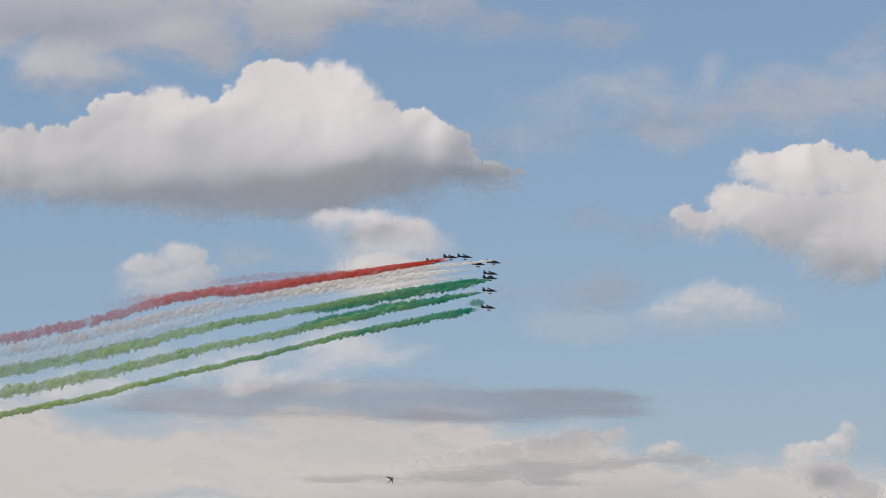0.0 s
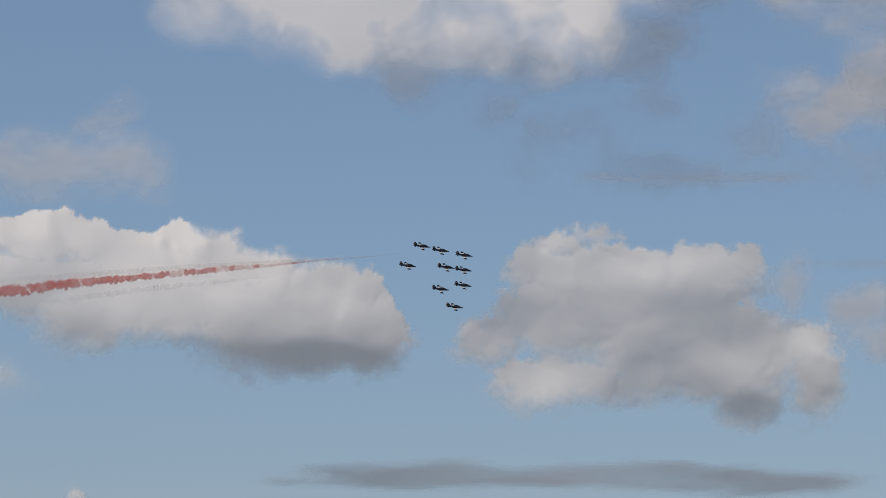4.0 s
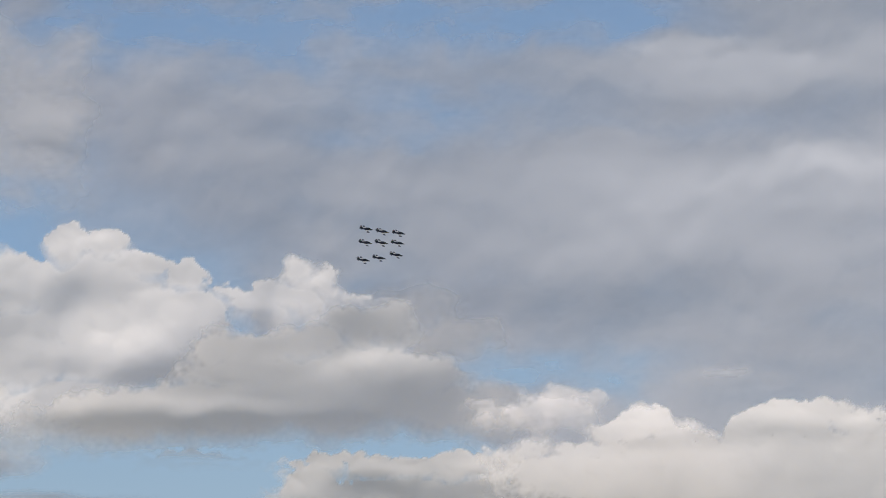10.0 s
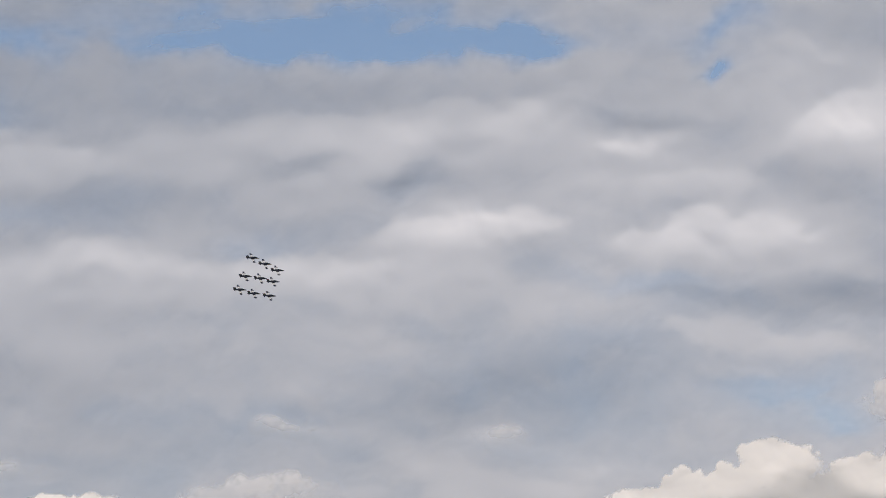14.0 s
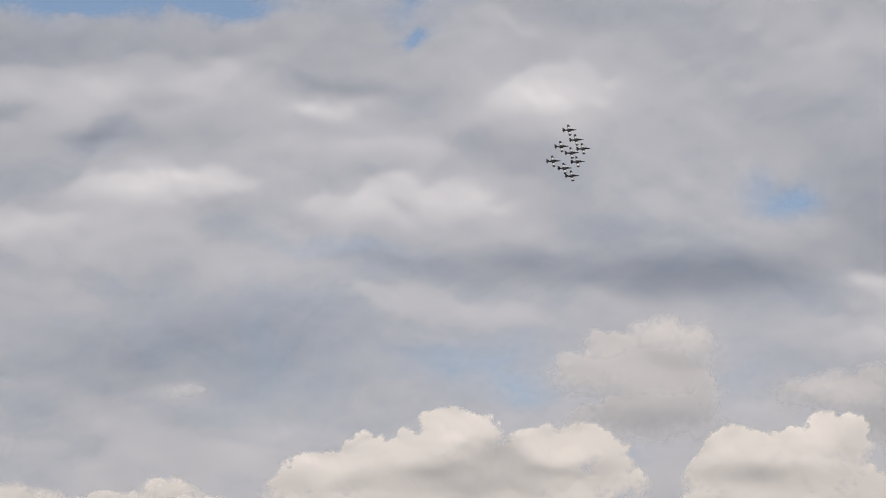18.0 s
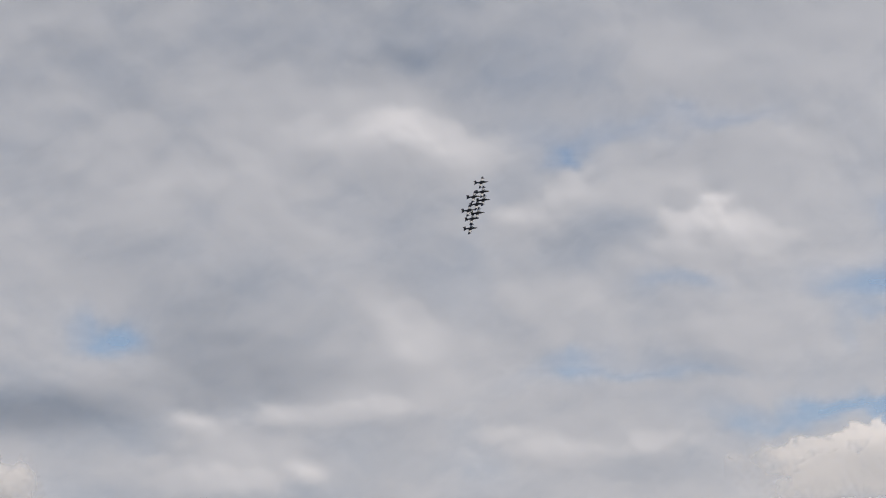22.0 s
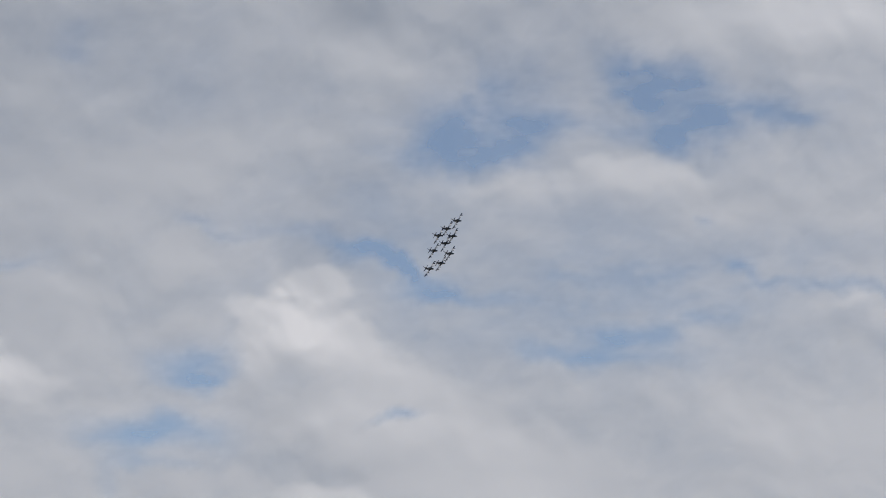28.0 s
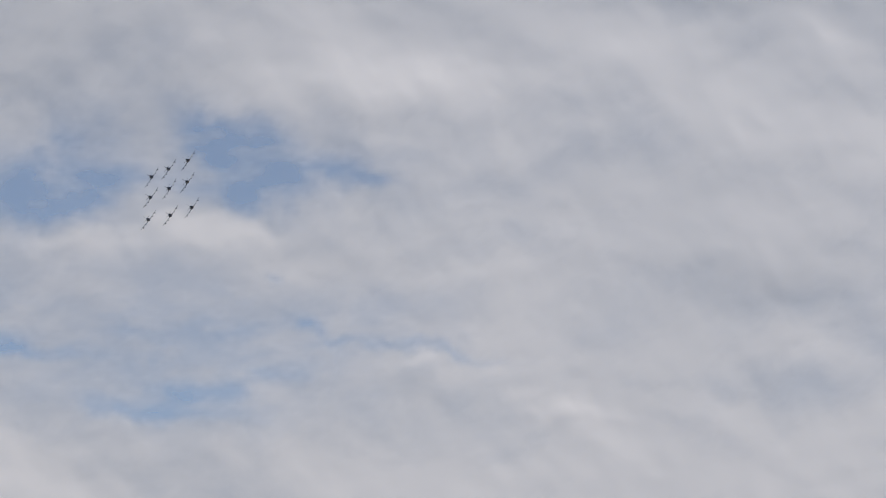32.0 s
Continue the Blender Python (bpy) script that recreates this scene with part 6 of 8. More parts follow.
# ---- birds ----
def bird(label):
    b = new("bird")
    part("bird_body", loft([(0.10, 0.0, 0.004, 0.004), (0.085, 0.0, 0.018, 0.018), (0.04, 0.0, 0.03, 0.028), (-0.02, 0.0, 0.028, 0.025), (-0.07, 0.0, 0.014, 0.012), (-0.09, 0.0, 0.008, 0.006)], 10), FEATHER, b)
    part("bird_tail", aerofoil(((-0.07, 0.0, 0.0), (-0.16, 0.0, 0.0)), ((-0.085, 0.035, 0.0), (-0.17, 0.045, 0.0)), 0.05, 0.03), FEATHER, b)
    for s in (1, -1):
        bm = aerofoil(((0.05, s * 0.015, 0.0), (-0.035, s * 0.015, 0.0)), ((0.035, s * 0.11, 0.012), (-0.03, s * 0.11, 0.012)), 0.10, 0.08)
        tip = aerofoil(((0.035, s * 0.108, 0.012), (-0.03, s * 0.108, 0.012)), ((-0.06, s * 0.25, 0.0), (-0.085, s * 0.25, 0.0)), 0.08, 0.04)
        me = bpy.data.meshes.new("bird_wing")
        tip.to_mesh(me)
        tip.free()
        bm.from_mesh(me)
        wing = part("bird_wing", bm, FEATHER, b)
        wing["side"] = s
    return tagged(b, label, "bird")


BIRDS = [bird("small dark bird with pointed wings flying over"), bird("small dark bird crossing high overhead")]


# ---- what moves ----
def flight(x, y, z, azimuth, heading, climb, bank):
    """A jet's pose: azimuth of the sight line, heading 0 across it to the right and 90 towards the eye, climb, right bank, in degrees."""
    a, h, c, b = radians(azimuth), radians(heading), radians(climb), radians(bank)
    across, near, up = Vector((math.cos(a), -math.sin(a), 0)), Vector((-math.sin(a), -math.cos(a), 0)), Vector((0, 0, 1))
    level = across * math.cos(h) + near * math.sin(h)
    nose = level * math.cos(c) + up * math.sin(c)
    left = up.cross(level)
    top = nose.cross(left)
    left, top = left * math.cos(b) + top * math.sin(b), top * math.cos(b) - left * math.sin(b)
    m = Matrix((nose, left, top)).transposed().to_4x4()
    m.translation = (x, y, z)
    return m


def motions():
    walk(JETS[0], [(t, flight(*p)) for t, *p in (
        (0, 5.2, 2221.7, 193.3, 0.13, -6, -2, 26.2), (0.5, 61.6, 2160.2, 198.4, 1.63, -7.3, -2.1, 26.9), (1, 118.3, 2097.5, 198.4, 3.23, -8.7, -2.2, 27.5),
        (1.5, 174.6, 2033.3, 196.2, 4.91, -10, -2.2, 28.2), (2, 225.1, 1967.4, 198.8, 6.53, -11.3, -2.3, 28.9), (2.5, 264.1, 1914.3, 207.5, 7.85, -12.7, -2.4, 29.5),
        (3, 317.3, 1858.5, 208.6, 9.69, -14, -2.5, 30.2), (3.5, 368.9, 1801.4, 205.5, 11.57, -15.3, -2.6, 30.5), (4, 429.4, 1813.8, 213.9, 13.32, -16.7, -2.7, 30.9),
        (4.5, 491.1, 1824.2, 222.4, 15.07, -18, -2.8, 31.2), (5, 553.7, 1832.5, 231, 16.81, -19.3, -2.8, 31.5), (5.5, 617.4, 1838.6, 239.7, 18.56, -20.7, -2.9, 31.9),
        (6, 681.3, 1842.9, 246.6, 20.29, -22, -3, 32.2), (6.5, 748.3, 1864.4, 256.3, 21.87, -22.3, -3, 32.4), (7, 818.9, 1882.8, 265.2, 23.51, -22.7, -3, 32.5),
        (7.5, 886.9, 1900.7, 274, 25.01, -23, -3, 32.7), (8, 958.4, 1915.3, 282.4, 26.58, -23.3, -3, 32.9), (8.5, 1027.6, 1929.3, 291.1, 28.04, -23.7, -3, 33),
        (9, 1100.2, 1939.9, 299.6, 29.56, -24, -3, 33.2), (9.5, 1152.1, 1920.8, 303.3, 30.95, -24, -3, 33.7), (10, 1205.9, 1898.8, 307.3, 32.42, -24, -3, 34.2),
        (10.5, 1256.3, 1877.4, 310.8, 33.79, -24, -3, 34.7), (11, 1307.7, 1853.6, 315, 35.2, -24, -3, 35.2), (11.5, 1357.4, 1829.3, 320, 36.58, -24, -2.2, 37.5),
        (12, 1408.2, 1802.2, 326.2, 38, -24, -1.5, 39.7), (12.5, 1455.7, 1775.6, 334.5, 39.35, -24, -0.8, 42), (13, 1504.9, 1745.8, 342.9, 40.76, -24, 0, 44.2),
        (13.5, 1544.3, 1709.4, 351, 42.09, -23.3, 1.2, 46.6), (14, 1584.5, 1670.4, 359.6, 43.49, -22.7, 2.4, 49), (14.5, 1623.8, 1630.4, 368, 44.88, -22, 3.6, 51.4),
        (15, 1662.2, 1589.3, 376.3, 46.28, -21.3, 4.8, 53.8), (15.5, 1699.6, 1547.2, 384.3, 47.69, -20.7, 6, 56.2), (16, 1738, 1501.9, 392.4, 49.17, -20, 6, 56.8),
        (16.5, 1772.3, 1458.8, 401.6, 50.54, -16.7, 6, 57.3), (17, 1808.6, 1410.9, 410.6, 52.04, -13.3, 6, 57.9), (17.5, 1839.6, 1368, 418, 53.36, -10, 6, 58.5),
        (18, 1873.2, 1318.6, 427.3, 54.86, -6.7, 6, 59.1), (18.5, 1905.4, 1268.7, 436.1, 56.34, -3.3, 6, 59.6), (19, 1933.1, 1223.1, 444.6, 57.68, 0, 6, 60.2),
        (19.5, 1949.4, 1170, 450.9, 59.03, 4.5, 5.2, 60.5), (20, 1964.9, 1115.7, 457.3, 60.41, 9, 4.5, 60.7), (20.5, 1977.4, 1064.2, 462.9, 61.71, 13.5, 3.8, 61),
        (21, 1988.8, 1012.3, 468.8, 63.02, 18, 3, 61.2), (21.5, 1997.6, 964, 472.7, 64.24, 21.8, 2.2, 61.5), (22, 2006.7, 912.2, 477, 65.56, 25.5, 1.5, 61.7),
        (22.5, 2012.7, 865.3, 480.4, 66.73, 29.2, 0.8, 62), (23, 2018.3, 816.3, 484.5, 67.98, 33, 0, 62.2), (23.5, 2005.7, 763.7, 485.4, 69.15, 35.2, -0.4, 62.2),
        (24, 1992.5, 710.9, 484.9, 70.37, 37.4, -0.8, 62.2), (24.5, 1977.4, 661, 483.7, 71.52, 39.6, -1.2, 62.2), (25, 1960.9, 612.8, 482.8, 72.65, 41.8, -1.6, 62.2),
        (25.5, 1942.9, 567.9, 480.2, 73.71, 44, -2, 62.2), (26, 1904.2, 520.9, 474.5, 74.7, 48, -4, 62.2), (26.5, 1864.5, 475.4, 468.6, 75.7, 52, -6, 62.2),
        (27, 1823.9, 431.5, 462.3, 76.69, 56, -8, 62.2), (27.5, 1782.3, 389.2, 455.8, 77.68, 60, -10, 62.2), (28, 1738.8, 352.9, 449.9, 78.53, 64, -12, 62.2),
        (28.5, 1689.4, 320.3, 442.1, 79.27, 67.2, -13, 61.6), (29, 1638.6, 291.4, 436, 79.92, 70.5, -14, 61), (29.5, 1587.4, 266.2, 427.8, 80.48, 73.8, -15, 60.3),
        (30, 1535.2, 244.6, 420.6, 80.95, 77, -16, 59.7), (30.5, 1484.6, 228.3, 413.5, 81.26, 79, -16, 59.1), (31, 1433.1, 217, 406.8, 81.39, 81, -16, 58.5),
        (31.5, 1381.5, 207.2, 399.6, 81.47, 83, -16, 57.8), (32, 1329.3, 199.1, 393.1, 81.48, 85, -16, 57.2),
    )])
    walk(JETS[1], [(t, flight(*p)) for t, *p in (
        (0, 15.1, 2221.7, 193.7, 0.39, -6, -2, 26.8), (0.5, 71.9, 2159.9, 198.2, 1.91, -7.3, -2.1, 27.5), (1, 129, 2096.9, 197.4, 3.52, -8.7, -2.2, 28.2),
        (1.5, 185.6, 2032.4, 194.7, 5.22, -10, -2.2, 28.8), (2, 236.3, 1966.3, 196.7, 6.85, -11.3, -2.3, 29.5), (2.5, 275.2, 1913, 205.2, 8.19, -12.7, -2.4, 30.2),
        (3, 328.4, 1856.8, 206.1, 10.03, -14, -2.5, 30.8), (3.5, 379.9, 1799.3, 203, 11.92, -15.3, -2.6, 31.2), (4, 440.3, 1811.5, 211.6, 13.66, -16.7, -2.7, 31.5),
        (4.5, 501.8, 1821.6, 220.2, 15.4, -18, -2.8, 31.8), (5, 564.2, 1829.5, 228.9, 17.14, -19.3, -2.8, 32.2), (5.5, 627.6, 1835.4, 237.7, 18.88, -20.7, -2.9, 32.5),
        (6, 691.2, 1839.4, 244.9, 20.6, -22, -3, 32.8), (6.5, 758.3, 1860.6, 254.5, 22.17, -22.3, -3, 33), (7, 828.9, 1878.7, 263.4, 23.81, -22.7, -3, 33.2),
        (7.5, 896.8, 1896.3, 272.1, 25.31, -23, -3, 33.3), (8, 968.3, 1910.6, 280.4, 26.88, -23.3, -3, 33.5), (8.5, 1037.5, 1924.3, 289.1, 28.33, -23.7, -3, 33.7),
        (9, 1110.1, 1934.6, 297.6, 29.85, -24, -3, 33.8), (9.5, 1161.9, 1915.1, 301.4, 31.24, -24, -3, 34.3), (10, 1215.7, 1892.8, 305.4, 32.71, -24, -3, 34.8),
        (10.5, 1266, 1871.1, 309, 34.08, -24, -3, 35.3), (11, 1317.4, 1847, 313.5, 35.5, -24, -3, 35.8), (11.5, 1366.6, 1822.7, 318.1, 36.86, -24, -2.2, 38.1),
        (12, 1416.9, 1795.7, 323.9, 38.27, -24, -1.5, 40.3), (12.5, 1463.9, 1769.3, 331.7, 39.61, -24, -0.8, 42.6), (13, 1512.7, 1739.7, 339.7, 41.01, -24, 0, 44.8),
        (13.5, 1551.7, 1703.4, 347.4, 42.33, -23.3, 1.2, 47.2), (14, 1591.6, 1664.6, 355.3, 43.72, -22.7, 2.4, 49.6), (14.5, 1630.6, 1624.7, 362.9, 45.1, -22, 3.6, 52),
        (15, 1668.7, 1583.8, 370.4, 46.5, -21.3, 4.8, 54.4), (15.5, 1705.9, 1541.9, 377.7, 47.89, -20.7, 6, 56.8), (16, 1743.9, 1496.8, 385.5, 49.36, -20, 6, 57.4),
        (16.5, 1777.7, 1454.1, 394.5, 50.72, -16.7, 6, 58), (17, 1813.7, 1406.5, 403.3, 52.21, -13.3, 6, 58.5), (17.5, 1844.1, 1364, 410.9, 53.51, -10, 6, 59.1),
        (18, 1877.2, 1315.2, 420.3, 54.98, -6.7, 6, 59.7), (18.5, 1908.8, 1265.9, 429.1, 56.45, -3.3, 6, 60.3), (19, 1936, 1220.9, 437.7, 57.76, 0, 6, 60.8),
        (19.5, 1952.1, 1168.1, 444, 59.1, 4.5, 5.2, 61.1), (20, 1967.3, 1114.2, 450.3, 60.48, 9, 4.5, 61.3), (20.5, 1979.7, 1063.1, 455.9, 61.77, 13.5, 3.8, 61.6),
        (21, 1990.9, 1011.5, 461.7, 63.07, 18, 3, 61.8), (21.5, 1999.4, 963.6, 465.9, 64.27, 21.8, 2.2, 62.1), (22, 2008.3, 912, 470.5, 65.58, 25.5, 1.5, 62.3),
        (22.5, 2014, 865.5, 474.3, 66.74, 29.2, 0.8, 62.6), (23, 2019.5, 816.8, 478.7, 67.98, 33, 0, 62.8), (23.5, 2006.7, 764.8, 479.3, 69.14, 35.2, -0.4, 62.8),
        (24, 1993.4, 712.5, 478.6, 70.33, 37.4, -0.8, 62.8), (24.5, 1978.2, 663.3, 477.3, 71.46, 39.6, -1.2, 62.8), (25, 1961.6, 615.6, 476.2, 72.58, 41.8, -1.6, 62.8),
        (25.5, 1943.6, 571.3, 473.4, 73.62, 44, -2, 62.8), (26, 1905.1, 524.2, 467.1, 74.62, 48, -4, 62.8), (26.5, 1865.7, 478.7, 460.6, 75.61, 52, -6, 62.8),
        (27, 1825.2, 434.7, 453.8, 76.6, 56, -8, 62.8), (27.5, 1783.9, 392.4, 446.7, 77.59, 60, -10, 62.8), (28, 1740.4, 355.9, 441.4, 78.44, 64, -12, 62.8),
        (28.5, 1691.2, 322.7, 433.4, 79.2, 67.2, -13, 62.2), (29, 1640.6, 293.3, 427.1, 79.86, 70.5, -14, 61.6), (29.5, 1589.6, 267.5, 418.8, 80.45, 73.8, -15, 61),
        (30, 1537.5, 245.5, 411.5, 80.93, 77, -16, 60.3), (30.5, 1487, 229.1, 404.3, 81.24, 79, -16, 59.7), (31, 1435.6, 217.6, 397.7, 81.38, 81, -16, 59.1),
        (31.5, 1384, 207.7, 390.5, 81.47, 83, -16, 58.5), (32, 1331.9, 199.7, 384, 81.47, 85, -16, 57.8),
    )])
    walk(JETS[2], [(t, flight(*p)) for t, *p in (
        (0, -6.7, 2222, 190.5, -0.17, -6, -2, 25.2), (0.5, 49.7, 2161, 192.8, 1.32, -7.3, -2.1, 25.8), (1, 106.4, 2098.9, 190.1, 2.9, -8.7, -2.2, 26.5),
        (1.5, 162.7, 2035.2, 185.6, 4.57, -10, -2.2, 27.2), (2, 213.3, 1970, 185.7, 6.18, -11.3, -2.3, 27.8), (2.5, 253.1, 1917.1, 194.9, 7.52, -12.7, -2.4, 28.5),
        (3, 307.3, 1861.5, 196.2, 9.37, -14, -2.5, 29.2), (3.5, 360, 1804.5, 193.3, 11.28, -15.3, -2.6, 29.5), (4, 421.9, 1816.9, 202.3, 13.07, -16.7, -2.7, 29.8),
        (4.5, 484.8, 1827.2, 211.4, 14.86, -18, -2.8, 30.2), (5, 548.8, 1835.2, 220.7, 16.65, -19.3, -2.8, 30.5), (5.5, 613.8, 1841, 230, 18.44, -20.7, -2.9, 30.8),
        (6, 679.1, 1844.9, 237.2, 20.21, -22, -3, 31.2), (6.5, 746.4, 1866.4, 246.9, 21.8, -22.3, -3, 31.3), (7, 817.2, 1884.8, 255.9, 23.44, -22.7, -3, 31.5),
        (7.5, 885.5, 1902.6, 264.7, 24.96, -23, -3, 31.7), (8, 957.3, 1917.2, 273.1, 26.53, -23.3, -3, 31.8), (8.5, 1026.8, 1931.1, 281.9, 28, -23.7, -3, 32),
        (9, 1099.8, 1941.6, 290.5, 29.53, -24, -3, 32.2), (9.5, 1151.9, 1922.3, 294, 30.93, -24, -3, 32.7), (10, 1206, 1900.2, 297.7, 32.4, -24, -3, 33.2),
        (10.5, 1256.7, 1878.7, 300.9, 33.78, -24, -3, 33.7), (11, 1308.5, 1854.7, 305, 35.2, -24, -3, 34.2), (11.5, 1357.4, 1831.1, 309.2, 36.55, -24, -2.2, 36.4),
        (12, 1407.5, 1804.8, 314.6, 37.95, -24, -1.5, 38.7), (12.5, 1454.3, 1779, 322.1, 39.26, -24, -0.8, 40.9), (13, 1502.8, 1750.1, 329.8, 40.65, -24, 0, 43.2),
        (13.5, 1542, 1714.1, 337.5, 41.97, -23.3, 1.2, 45.6), (14, 1582.2, 1675.4, 346.3, 43.36, -22.7, 2.4, 48), (14.5, 1621.4, 1635.6, 355, 44.75, -22, 3.6, 50.4),
        (15, 1659.7, 1594.8, 363.4, 46.14, -21.3, 4.8, 52.8), (15.5, 1697.1, 1553, 371.7, 47.54, -20.7, 6, 55.2), (16, 1735.7, 1507.7, 379.8, 49.02, -20, 6, 55.7),
        (16.5, 1770.2, 1464.7, 389, 50.4, -16.7, 6, 56.3), (17, 1806.8, 1416.8, 398, 51.9, -13.3, 6, 56.9), (17.5, 1838, 1373.8, 405.8, 53.22, -10, 6, 57.4),
        (18, 1871.8, 1324.5, 415.4, 54.72, -6.7, 6, 58), (18.5, 1904, 1274.6, 424.7, 56.2, -3.3, 6, 58.6), (19, 1931.9, 1229, 433.6, 57.54, 0, 6, 59.2),
        (19.5, 1948.3, 1175.9, 440.3, 58.89, 4.5, 5.2, 59.4), (20, 1963.9, 1121.6, 447, 60.27, 9, 4.5, 59.7), (20.5, 1976.5, 1070.1, 453, 61.57, 13.5, 3.8, 59.9),
        (21, 1988.1, 1018.2, 459.2, 62.88, 18, 3, 60.2), (21.5, 1997, 969.9, 462.9, 64.1, 21.8, 2.2, 60.4), (22, 2006.4, 918, 467, 65.41, 25.5, 1.5, 60.7),
        (22.5, 2012.6, 871.1, 470.2, 66.6, 29.2, 0.8, 60.9), (23, 2018.4, 822, 474.1, 67.84, 33, 0, 61.2), (23.5, 2006, 769.3, 474.9, 69.02, 35.2, -0.4, 61.2),
        (24, 1993, 716.4, 474.4, 70.23, 37.4, -0.8, 61.2), (24.5, 1978.1, 666.5, 473.3, 71.38, 39.6, -1.2, 61.2), (25, 1961.7, 618.2, 472.4, 72.51, 41.8, -1.6, 61.2),
        (25.5, 1943.8, 573.3, 469.9, 73.57, 44, -2, 61.2), (26, 1904.9, 526.3, 465.7, 74.56, 48, -4, 61.2), (26.5, 1864.9, 480.9, 461.3, 75.54, 52, -6, 61.2),
        (27, 1824, 437, 456.5, 76.53, 56, -8, 61.2), (27.5, 1782.3, 394.7, 451.3, 77.51, 60, -10, 61.2), (28, 1738.7, 358.9, 445.5, 78.34, 64, -12, 61.2),
        (28.5, 1689.4, 326.5, 437.6, 79.06, 67.2, -13, 60.5), (29, 1638.6, 297.8, 431.5, 79.7, 70.5, -14, 59.9), (29.5, 1587.5, 272.7, 423.4, 80.25, 73.8, -15, 59.3),
        (30, 1535.3, 251.3, 416.1, 80.71, 77, -16, 58.7), (30.5, 1484.7, 235.5, 409.2, 80.99, 79, -16, 58), (31, 1433.1, 224.6, 402.7, 81.09, 81, -16, 57.4),
        (31.5, 1381.4, 215.2, 395.7, 81.15, 83, -16, 56.8), (32, 1329.1, 207.6, 389.4, 81.12, 85, -16, 56.2),
    )])
